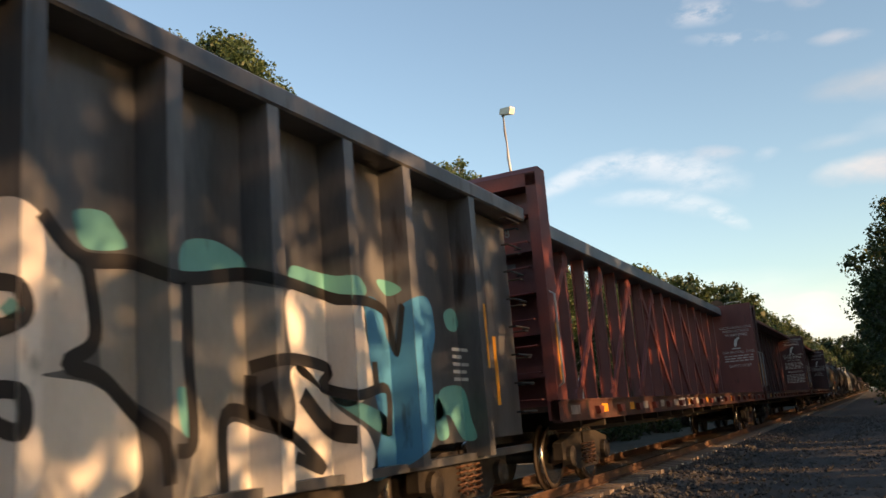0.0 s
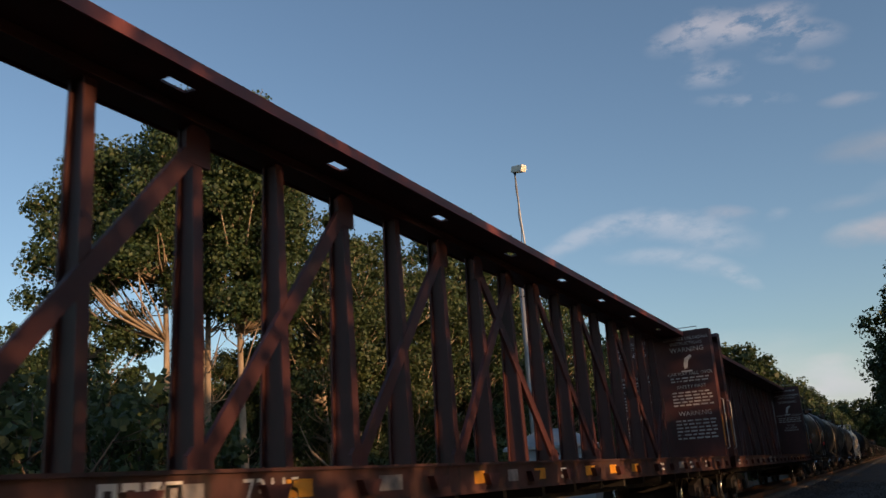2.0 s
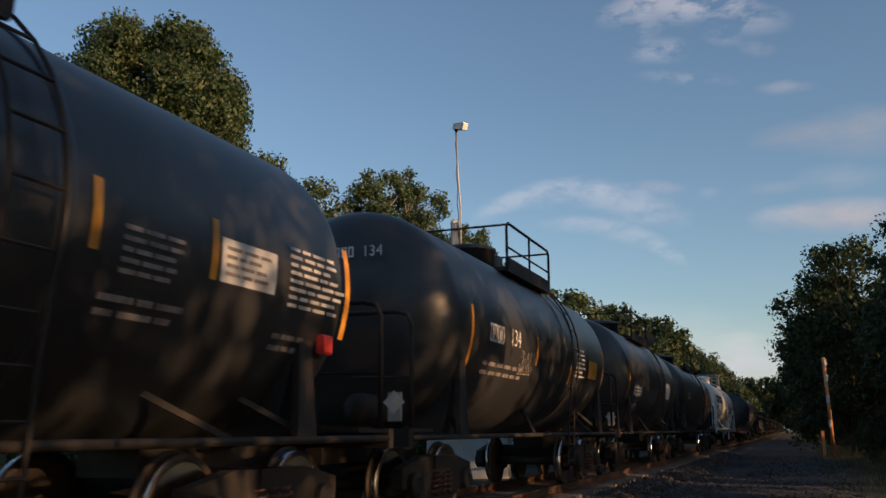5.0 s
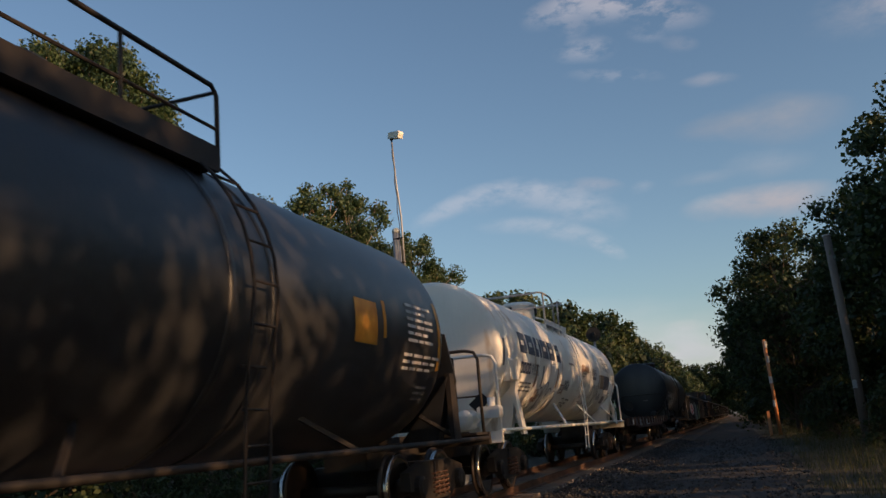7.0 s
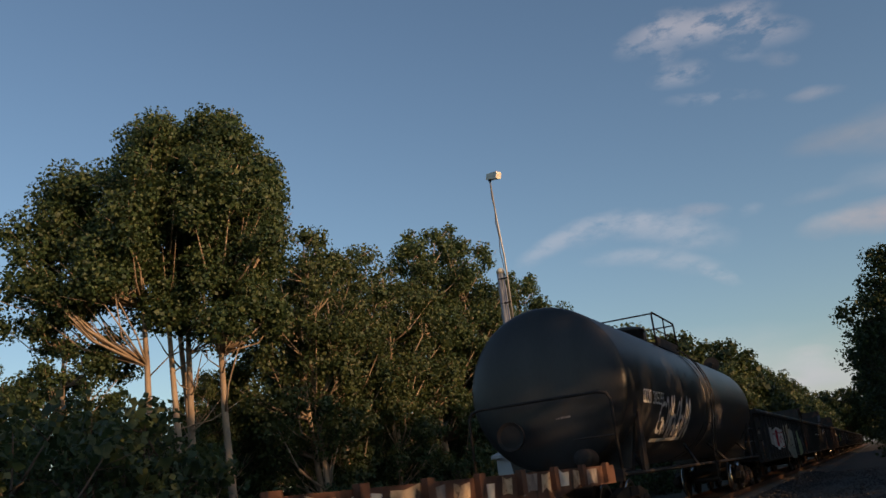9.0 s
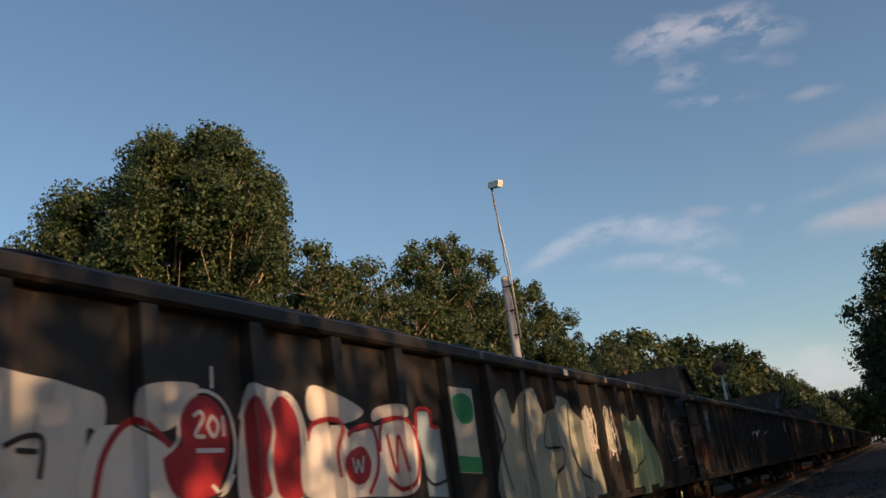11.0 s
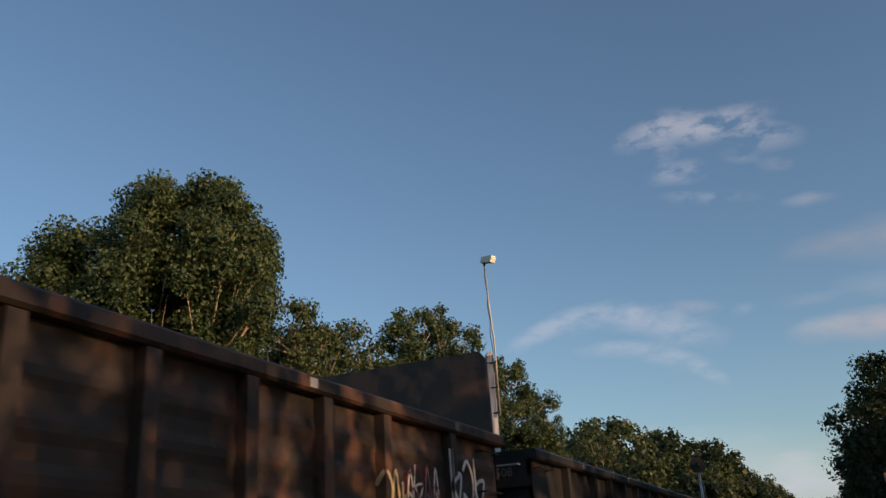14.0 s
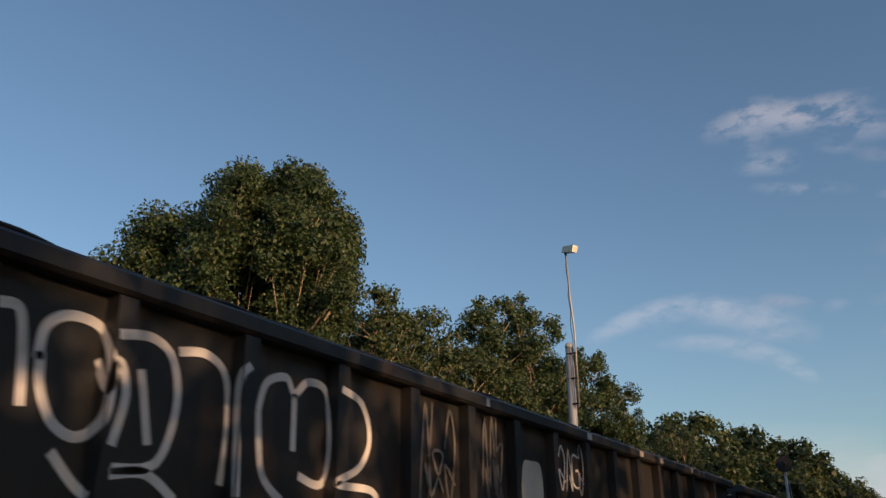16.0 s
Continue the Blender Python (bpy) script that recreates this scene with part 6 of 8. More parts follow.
bubble += stroke([(11.16, -0.85), (11.28, -0.7), (11.36, -0.9)], 0.03) + stroke([(11.8, -0.9), (11.92, -0.7), (12.02, -0.9)], 0.03) + stroke([(11.45, -1.3), (11.6, -1.18), (11.55, -1.32), (11.8, -1.2)], 0.03) + stroke([(12.0, -1.2), (12.15, -1.12), (12.1, -1.24), (12.3, -1.18)], 0.03)
for y, z in ((10.72, -0.55), (12.24, -0.36)):
    bubble += stroke([(y - 0.04, z), (y, z + 0.07), (y + 0.05, z), (y, z - 0.07)], 0.025, True)
mark("graffiti_outline", on_tank(bubble, RE, CE, 0.008), black_spray, tank_e, "black bubble letter graffiti outline")
mark("head_number", on_end(blocks(4, -0.3, 3.15, 0.13, 0.17, 0.03) + word("91552", 0.42, 3.15, 0.17), 0.65), slate_spray, tank_e)
mark("head_stencil", on_end(bars(-0.1, 2.85, 0.7, 0.2, 2, 5, 3), 0.65), faint_mark, tank_e)
mark("hazard_placard", on_end(poly([(0.85, 1.45), (1.08, 1.68), (0.85, 1.91), (0.62, 1.68)]), 0.63), black_spray, tank_e, "dark green diamond hazard placard")
mark("head_number", on_end(blocks(4, -0.1, 3.28, 0.08, 0.14, 0.02) + word("134", 0.4, 3.28, 0.14), 0.78), white_mark, tank_b)
mark("head_number", on_end(blocks(4, -0.5, 3.0, 0.1, 0.13, 0.02) + word("205255", 0.05, 3.0, 0.13), 0.68), white_mark, tank_f)
mark("head_stencil", on_end(bars(-0.35, 2.72, 0.7, 0.18, 2, 51, 3) + bars(-0.1, 2.1, 0.6, 0.08, 1, 52, 3), 0.63), faint_mark, tank_f)
tank_marks(tank_f, 1.55, 2.72, [], [("blocks", 2.0, 2.3, 0.14, 0.26, 4, W), ("word", 2.8, 2.3, 0.9, 0.26, "205255", W), ("tag", 3.6, 1.7, 3.2, 0.85, (12, 0.09), silver_spray), ("tag", 9.5, 1.9, 2.0, 0.6, (13, 0.06), F)])
for tk, x in ((tank_b, 0.06), (tank_c, 0.06)):
    frame_plate = part("placard_holder", Shape().box(1.14, 1.3, x - 0.02, x + 0.02, 1.2, 1.52), grey_metal, tk, "white placard in a metal holder")
    part("placard", Shape().prism([(1.22, 1.28), (1.35, 1.41), (1.22, 1.54), (1.09, 1.41)], x - 0.035, x - 0.022), white_mark, frame_plate)
for tk, y, z in ((tank_a, 10.0, 1.86), (tank_a, 0.75, 1.9)):
    part("red_lamp", Shape().box(1.38, 1.46, y - 0.08, y + 0.08, z - 0.08, z + 0.1, 0.02), red_mark, tk, "red plastic marker")
part("head_shield", Shape().prism([(-1.3, 1.2), (1.3, 1.2), (1.42, 1.9), (1.3, 2.6), (0.9, 2.75), (-0.9, 2.75), (-1.3, 2.6), (-1.42, 1.9)], 13.35, 13.39), tank_black, tank_d, "black steel head shield")
holder = part("placard_holder", Shape().box(1.36, 1.4, 14.6, 14.86, 1.1, 1.7), tank_white, tank_e)
part("placard", Shape().slab([(14.72, 1.4), (14.93, 1.61), (14.72, 1.82), (14.51, 1.61)], 1.4, 1.412), white_mark, holder)
part("placard_face", Shape().slab([(14.72, 1.43), (14.9, 1.61), (14.72, 1.79), (14.54, 1.61)], 1.412, 1.416), green_spray, holder, "green diamond hazard placard")
part("placard_panel", Shape().box(1.416, 1.419, 14.61, 14.83, 1.56, 1.66), white_mark, holder)
mark("placard_stencil", on_side(bars(14.63, 1.575, 0.18, 0.07, 1, 3, 4), [(0, 20, 1.419)]), slate_spray, holder)
# sunken control box on the white tank, and its end fittings
part("control_box", Shape().box(1.1, 1.37, 1.15, 1.85, 2.02, 2.45, 0.03), tank_white, tank_e)
part("control_box", Shape().box(1.1, 1.37, 14.45, 15.02, 2.06, 2.44, 0.03), tank_white, tank_e)
part("end_valve", Shape().tube([(1.0, 0.1, 1.2), (1.25, 0.1, 1.45), (1.25, 0.1, 1.7)], 0.07, 10).box(1.0, 1.4, 0.0, 0.3, 1.35, 1.55, 0.03), tank_white, tank_e, smooth=True)
for x in (-0.1, 0.4):
    part("end_stanchion", Shape().box(x - 0.04, x + 0.04, 0.05, 0.12, 1.1, 2.5), under_steel, tank_e)
    part("stanchion_rail", Shape().tube([(x, 0.08, 2.45), (x + 0.2, 0.08, 2.45), (x + 0.22, 0.08, 1.2)], 0.03, 8), under_steel, tank_e)

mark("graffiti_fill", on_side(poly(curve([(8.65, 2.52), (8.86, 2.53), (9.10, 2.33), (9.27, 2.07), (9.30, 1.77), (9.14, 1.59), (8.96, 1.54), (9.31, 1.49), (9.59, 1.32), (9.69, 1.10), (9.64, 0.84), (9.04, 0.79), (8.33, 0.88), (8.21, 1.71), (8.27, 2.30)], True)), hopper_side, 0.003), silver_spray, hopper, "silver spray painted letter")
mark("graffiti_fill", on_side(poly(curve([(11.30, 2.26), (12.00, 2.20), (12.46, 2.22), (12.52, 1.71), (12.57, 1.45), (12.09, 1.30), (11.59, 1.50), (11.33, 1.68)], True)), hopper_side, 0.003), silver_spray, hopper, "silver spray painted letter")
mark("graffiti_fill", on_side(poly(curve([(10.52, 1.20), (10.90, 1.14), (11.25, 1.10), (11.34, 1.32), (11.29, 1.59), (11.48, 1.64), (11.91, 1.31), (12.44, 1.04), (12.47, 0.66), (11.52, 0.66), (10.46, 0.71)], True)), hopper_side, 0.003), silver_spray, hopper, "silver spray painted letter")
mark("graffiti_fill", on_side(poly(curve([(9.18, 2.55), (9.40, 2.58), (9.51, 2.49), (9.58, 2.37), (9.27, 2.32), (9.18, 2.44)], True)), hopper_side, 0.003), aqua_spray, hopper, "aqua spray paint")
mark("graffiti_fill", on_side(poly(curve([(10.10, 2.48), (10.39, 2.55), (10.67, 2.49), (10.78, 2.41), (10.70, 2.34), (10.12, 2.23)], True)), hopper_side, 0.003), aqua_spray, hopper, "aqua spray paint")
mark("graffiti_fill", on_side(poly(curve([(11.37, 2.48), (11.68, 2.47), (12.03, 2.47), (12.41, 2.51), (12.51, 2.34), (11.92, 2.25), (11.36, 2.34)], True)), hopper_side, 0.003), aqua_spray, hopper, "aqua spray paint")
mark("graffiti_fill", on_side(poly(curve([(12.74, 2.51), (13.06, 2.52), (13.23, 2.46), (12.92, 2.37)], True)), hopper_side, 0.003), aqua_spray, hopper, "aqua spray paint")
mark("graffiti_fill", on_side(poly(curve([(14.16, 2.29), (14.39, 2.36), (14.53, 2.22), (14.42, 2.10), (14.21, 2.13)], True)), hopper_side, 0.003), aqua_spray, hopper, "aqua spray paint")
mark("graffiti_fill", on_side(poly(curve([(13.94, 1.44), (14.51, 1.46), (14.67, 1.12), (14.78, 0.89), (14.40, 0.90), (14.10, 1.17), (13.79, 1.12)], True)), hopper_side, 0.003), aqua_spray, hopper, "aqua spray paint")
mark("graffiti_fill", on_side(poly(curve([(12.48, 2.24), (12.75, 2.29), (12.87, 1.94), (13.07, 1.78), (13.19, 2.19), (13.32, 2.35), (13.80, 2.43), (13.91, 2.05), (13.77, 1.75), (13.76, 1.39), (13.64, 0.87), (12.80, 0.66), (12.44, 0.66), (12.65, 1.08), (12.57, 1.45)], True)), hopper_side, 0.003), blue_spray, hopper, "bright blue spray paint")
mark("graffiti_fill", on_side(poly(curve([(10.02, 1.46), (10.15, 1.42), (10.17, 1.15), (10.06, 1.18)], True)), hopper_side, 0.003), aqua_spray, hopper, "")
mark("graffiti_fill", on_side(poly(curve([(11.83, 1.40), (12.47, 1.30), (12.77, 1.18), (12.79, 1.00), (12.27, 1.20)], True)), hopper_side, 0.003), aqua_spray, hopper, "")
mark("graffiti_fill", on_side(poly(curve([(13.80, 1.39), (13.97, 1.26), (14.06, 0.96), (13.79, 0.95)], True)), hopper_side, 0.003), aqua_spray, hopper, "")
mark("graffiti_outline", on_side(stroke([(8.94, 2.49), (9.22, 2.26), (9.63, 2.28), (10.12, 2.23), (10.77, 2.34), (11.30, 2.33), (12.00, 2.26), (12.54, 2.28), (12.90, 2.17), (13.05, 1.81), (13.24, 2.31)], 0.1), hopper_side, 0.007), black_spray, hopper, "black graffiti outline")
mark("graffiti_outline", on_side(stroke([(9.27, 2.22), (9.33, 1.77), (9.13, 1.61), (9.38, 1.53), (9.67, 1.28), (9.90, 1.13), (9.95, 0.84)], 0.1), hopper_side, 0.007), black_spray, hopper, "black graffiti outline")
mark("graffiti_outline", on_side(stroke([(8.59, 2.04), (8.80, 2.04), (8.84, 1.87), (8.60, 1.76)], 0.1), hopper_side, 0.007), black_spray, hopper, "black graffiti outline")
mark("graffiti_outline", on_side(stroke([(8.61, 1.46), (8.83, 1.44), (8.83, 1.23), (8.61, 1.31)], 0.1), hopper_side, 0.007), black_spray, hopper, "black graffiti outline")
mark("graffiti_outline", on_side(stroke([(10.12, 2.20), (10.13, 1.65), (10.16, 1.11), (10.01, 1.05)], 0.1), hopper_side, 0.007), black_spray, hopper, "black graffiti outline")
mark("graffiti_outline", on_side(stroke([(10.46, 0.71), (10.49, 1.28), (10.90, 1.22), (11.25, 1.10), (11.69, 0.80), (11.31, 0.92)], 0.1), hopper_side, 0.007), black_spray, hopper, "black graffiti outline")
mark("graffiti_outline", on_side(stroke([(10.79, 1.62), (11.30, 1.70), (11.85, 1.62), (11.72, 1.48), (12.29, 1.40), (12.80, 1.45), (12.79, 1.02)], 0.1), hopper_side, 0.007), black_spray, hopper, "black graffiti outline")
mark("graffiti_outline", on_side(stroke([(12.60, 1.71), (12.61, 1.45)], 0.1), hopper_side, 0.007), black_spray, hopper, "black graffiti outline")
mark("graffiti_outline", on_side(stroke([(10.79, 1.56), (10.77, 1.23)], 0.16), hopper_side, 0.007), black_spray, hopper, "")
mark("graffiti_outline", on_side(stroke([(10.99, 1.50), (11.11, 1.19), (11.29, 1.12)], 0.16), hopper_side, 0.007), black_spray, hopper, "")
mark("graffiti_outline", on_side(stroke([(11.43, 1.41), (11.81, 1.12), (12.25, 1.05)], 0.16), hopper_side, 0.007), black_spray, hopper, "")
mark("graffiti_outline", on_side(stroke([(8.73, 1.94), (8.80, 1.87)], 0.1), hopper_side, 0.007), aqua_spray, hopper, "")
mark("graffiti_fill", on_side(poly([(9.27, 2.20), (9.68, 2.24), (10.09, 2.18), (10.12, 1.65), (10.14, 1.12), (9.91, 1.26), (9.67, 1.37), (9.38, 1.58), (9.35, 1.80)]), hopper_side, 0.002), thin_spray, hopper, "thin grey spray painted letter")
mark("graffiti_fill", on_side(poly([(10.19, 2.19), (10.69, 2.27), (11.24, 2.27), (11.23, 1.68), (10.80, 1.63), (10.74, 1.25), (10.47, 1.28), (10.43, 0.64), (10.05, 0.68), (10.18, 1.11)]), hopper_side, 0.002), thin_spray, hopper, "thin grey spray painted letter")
mark("graffiti_fill", on_side(poly(curve([(3.93, 2.03), (4.32, 2.05), (4.61, 2.00), (4.77, 1.94), (4.75, 1.74), (4.64, 1.76), (4.60, 1.35), (3.95, 1.40)], True)), side_a, 0.003), silver_spray, gon_a, "silver spray painted letter")
mark("graffiti_fill", on_side(poly(curve([(5.05, 2.02), (5.36, 2.08), (5.56, 2.04), (5.29, 1.78), (5.02, 1.80)], True)), side_a, 0.003), silver_spray, gon_a, "silver spray painted letter")
mark("graffiti_fill", on_side(poly(curve([(6.77, 2.10), (7.00, 2.12), (7.56, 1.95), (7.19, 1.83), (6.77, 1.86)], True)), side_a, 0.003), silver_spray, gon_a, "silver spray painted letter")
mark("graffiti_fill", on_side(poly(curve([(4.68, 1.74), (4.91, 1.80), (5.02, 1.78), (5.28, 1.64), (5.23, 1.47), (5.40, 1.29), (4.63, 1.35)], True)), side_a, 0.003), white_spray, gon_a, "white spray painted letter")
mark("graffiti_fill", on_side(poly(curve([(6.02, 2.04), (6.28, 2.09), (6.47, 2.04), (6.66, 1.88), (6.54, 1.21), (5.90, 1.26)], True)), side_a, 0.003), white_spray, gon_a, "white spray painted letter")
mark("pasted_poster", on_side(poly([(9.27, 2.25), (9.83, 2.25), (9.79, 1.34), (9.28, 1.37)]), side_a, 0.006), poster_white, gon_a, "white and green pasted poster")
mark("poster_print", on_side(poly(curve([(9.33, 2.14), (9.59, 2.19), (9.78, 2.12), (9.74, 1.91), (9.48, 1.87), (9.33, 1.99)], True)), side_a, 0.009), green_spray, gon_a, "")
mark("poster_print", on_side(poly([(9.28, 1.54), (9.83, 1.51), (9.80, 1.35), (9.28, 1.38)]), side_a, 0.009), green_spray, gon_a, "")
mark("graffiti_fill", on_side(poly(curve([(10.39, 2.12), (10.76, 2.30), (10.93, 2.00), (11.21, 2.24), (11.74, 2.35), (12.00, 2.02), (12.45, 2.27), (13.02, 2.25), (13.32, 1.97), (13.90, 2.20), (13.95, 1.61), (13.83, 0.71), (10.41, 0.95), (10.47, 1.70)], True)), side_a, 0.003), grey_green_spray, gon_a, "pale grey green spray paint")
mark("graffiti_fill", on_side(poly(curve([(15.73, 2.06), (16.23, 2.00), (16.83, 2.13), (17.39, 1.58), (17.68, 0.90), (15.66, 0.87)], True)), side_a, 0.003), lime_spray, gon_a, "pale lime spray paint")
mark("graffiti_fill", on_side(poly(curve([(14.89, 2.23), (14.97, 1.78), (15.10, 1.51), (14.69, 1.60)], True)), side_a, 0.003), lime_spray, gon_a, "pale lime spray paint")
mark("graffiti_outline", on_side(stroke([(4.67, 1.34), (4.75, 1.62), (4.91, 1.80), (5.08, 1.81), (5.31, 1.64)], 0.045), side_a, 0.007), red_spray, gon_a, "red graffiti outline")
mark("graffiti_outline", on_side(stroke([(5.68, 2.20), (5.67, 2.05)], 0.03), side_a, 0.011), white_spray, gon_a, "white graffiti line")
mark("graffiti_outline", on_side(stroke([(5.49, 1.64), (5.75, 1.64)], 0.03), side_a, 0.011), white_spray, gon_a, "white graffiti line")
mark("graffiti_outline", on_side(stroke([(5.62, 1.42), (5.72, 1.36), (5.84, 1.48)], 0.03), side_a, 0.011), white_spray, gon_a, "white graffiti line")
mark("graffiti_outline", on_side(stroke([(4.12, 1.68), (4.25, 1.73), (4.35, 1.71), (4.33, 1.51)], 0.03), side_a, 0.011), black_spray, gon_a, "black graffiti line")
mark("graffiti_outline", on_side(stroke([(4.19, 1.66), (4.32, 1.65)], 0.03), side_a, 0.011), black_spray, gon_a, "black graffiti line")
mark("graffiti_outline", on_side(stroke([(10.39, 2.12), (10.58, 1.76), (10.42, 1.57), (10.57, 1.12)], 0.03), side_a, 0.011), black_spray, gon_a, "black graffiti line")
mark("graffiti_outline", on_side(stroke([(11.41, 2.26), (11.22, 1.63), (11.32, 1.22)], 0.03), side_a, 0.011), black_spray, gon_a, "black graffiti line")
mark("graffiti_outline", on_side(stroke([(12.11, 2.03), (11.81, 1.62), (12.30, 1.55), (11.94, 1.05)], 0.03), side_a, 0.011), black_spray, gon_a, "black graffiti line")
mark("graffiti_outline", on_side(stroke([(13.00, 2.21), (12.87, 1.54), (13.35, 1.06)], 0.03), side_a, 0.011), black_spray, gon_a, "black graffiti line")
mark("graffiti_outline", on_side(stroke([(15.67, 1.59), (15.85, 1.12), (16.70, 1.48)], 0.03), side_a, 0.011), black_spray, gon_a, "black graffiti line")
mark("graffiti_outline", on_side(stroke([(8.48, 1.39), (8.67, 1.28), (8.98, 1.32)], 0.03), side_a, 0.011), black_spray, gon_a, "black graffiti line")
mark("graffiti_fill", on_side(poly(curve([(0.41, 1.89), (0.86, 1.91), (0.90, 1.86), (0.86, 1.80), (0.41, 1.80)], True)), side_a, 0.003), silver_spray, gon_a, "")
mark("graffiti_fill", on_side(poly([(5.79, 1.80), (6.16, 1.82), (6.24, 1.55), (6.56, 1.68), (6.77, 1.57), (6.79, 1.36), (5.89, 1.35)]), side_d, 0.003), yellow_spray, gon_d, "yellow spray paint")
mark("graffiti_fill", on_side(poly([(7.18, 1.78), (7.50, 1.79), (7.67, 1.63), (7.97, 1.78), (7.98, 1.51), (7.20, 1.48)]), side_d, 0.003), yellow_spray, gon_d, "yellow spray paint")
mark("graffiti_fill", on_side(poly([(6.82, 1.64), (7.03, 1.48), (6.84, 1.42)]), side_d, 0.003), yellow_spray, gon_d, "yellow spray paint")
mark("graffiti_fill", on_side(poly(curve([(5.57, 2.11), (5.88, 2.07), (5.89, 1.93), (5.77, 1.78), (5.59, 1.82)], True)), side_d, 0.005), green_spray, gon_d, "green spray painted dots")
mark("graffiti_fill", on_side(poly(curve([(6.17, 1.83), (6.28, 1.92), (6.40, 1.86), (6.40, 1.72), (6.26, 1.69)], True)), side_d, 0.005), green_spray, gon_d, "green spray painted dots")
mark("graffiti_fill", on_side(poly(curve([(6.64, 1.97), (6.72, 2.04), (6.83, 1.99), (6.82, 1.85), (6.70, 1.81)], True)), side_d, 0.005), green_spray, gon_d, "green spray painted dots")
mark("graffiti_fill", on_side(poly(curve([(6.62, 1.77), (6.68, 1.81), (6.75, 1.78), (6.71, 1.69)], True)), side_d, 0.005), green_spray, gon_d, "green spray painted dots")
mark("graffiti_fill", on_side(poly(curve([(7.21, 2.10), (7.65, 2.05), (7.58, 1.89), (7.32, 1.89), (7.21, 1.97)], True)), side_d, 0.005), green_spray, gon_d, "green spray painted dots")
mark("graffiti_fill", on_side(poly(curve([(5.68, 1.64), (5.74, 1.68), (5.83, 1.63), (5.80, 1.53), (5.70, 1.55)], True)), side_d, 0.005), green_spray, gon_d, "green spray painted dots")
mark("graffiti_fill", on_side(poly(curve([(6.89, 1.82), (6.94, 1.86), (7.00, 1.80), (6.94, 1.74)], True)), side_d, 0.005), green_spray, gon_d, "green spray painted dots")
mark("graffiti_fill", on_side(poly(curve([(7.71, 1.81), (7.79, 1.85), (7.82, 1.78), (7.76, 1.73)], True)), side_d, 0.005), green_spray, gon_d, "green spray painted dots")
mark("graffiti_outline", on_side(stroke([(5.56, 2.11), (5.88, 2.08), (6.16, 2.10), (6.32, 2.06), (6.43, 1.80), (6.57, 1.68), (6.31, 1.58), (6.24, 1.71)], 0.035), side_d, 0.009), yellow_spray, gon_d, "yellow graffiti outline")
mark("graffiti_outline", on_side(stroke([(5.56, 2.11), (5.56, 1.84), (5.53, 1.65), (5.65, 1.44)], 0.035), side_d, 0.009), yellow_spray, gon_d, "yellow graffiti outline")
mark("graffiti_outline", on_side(stroke([(6.45, 1.81), (6.48, 2.00), (6.61, 2.09), (6.80, 2.06), (6.87, 1.84), (6.80, 1.64), (6.64, 1.59), (6.47, 1.73)], 0.035), side_d, 0.009), yellow_spray, gon_d, "yellow graffiti outline")
mark("graffiti_outline", on_side(stroke([(6.84, 2.08), (7.16, 2.13), (7.65, 2.06), (7.82, 1.83), (7.97, 1.78), (7.82, 1.44)], 0.035), side_d, 0.009), yellow_spray, gon_d, "yellow graffiti outline")
mark("graffiti_outline", on_side(stroke([(6.85, 2.08), (6.85, 1.76), (6.98, 1.53)], 0.035), side_d, 0.009), yellow_spray, gon_d, "yellow graffiti outline")
mark("graffiti_outline", on_side(stroke([(8.18, 1.76), (8.34, 1.78), (8.44, 1.72), (8.48, 1.81), (8.67, 1.64)], 0.035), side_d, 0.009), yellow_spray, gon_d, "yellow graffiti outline")
mark("graffiti_fill", on_side(poly(curve([(6.24, 2.17), (6.49, 2.29), (6.85, 2.23), (6.80, 2.07), (6.36, 2.10)], True)), side_d, 0.003), dull_red_spray, gon_d, "dull red overspray")
mark("graffiti_fill", on_side(poly(curve([(8.33, 1.91), (8.67, 1.99), (8.89, 1.80), (8.41, 1.66)], True)), side_d, 0.003), dull_red_spray, gon_d, "dull red overspray")
mark("graffiti_outline", on_side(stroke([(4.35, 2.36), (4.46, 2.36), (4.51, 2.21), (4.55, 1.87)], 0.06), side_e, 0.007), white_spray, gon_e, "looping white graffiti lines")
mark("graffiti_outline", on_side(stroke([(4.61, 2.12), (4.63, 2.30), (4.77, 2.39), (4.98, 2.36), (5.08, 2.17), (5.07, 1.89), (4.91, 1.76), (4.75, 1.81), (4.65, 1.97), (4.62, 2.16)], 0.06), side_e, 0.007), white_spray, gon_e, "looping white graffiti lines")
mark("graffiti_outline", on_side(stroke([(5.10, 2.36), (5.34, 2.39), (5.51, 2.29), (5.57, 2.02), (5.46, 1.68), (5.15, 1.62)], 0.06), side_e, 0.007), white_spray, gon_e, "looping white graffiti lines")
mark("graffiti_outline", on_side(stroke([(5.28, 2.19), (5.38, 1.77)], 0.06), side_e, 0.007), white_spray, gon_e, "looping white graffiti lines")
mark("graffiti_outline", on_side(stroke([(5.55, 2.35), (5.78, 2.38), (5.96, 2.27), (6.01, 1.95), (5.98, 1.59)], 0.06), side_e, 0.007), white_spray, gon_e, "looping white graffiti lines")
mark("graffiti_outline", on_side(stroke([(6.20, 2.39), (6.10, 2.22), (6.14, 1.53)], 0.06), side_e, 0.007), white_spray, gon_e, "looping white graffiti lines")
mark("graffiti_outline", on_side(stroke([(6.29, 2.10), (6.36, 2.30), (6.56, 2.37), (6.66, 2.27), (6.81, 2.38), (7.03, 2.33), (7.10, 1.92), (7.00, 1.67), (6.74, 1.71)], 0.06), side_e, 0.007), white_spray, gon_e, "looping white graffiti lines")
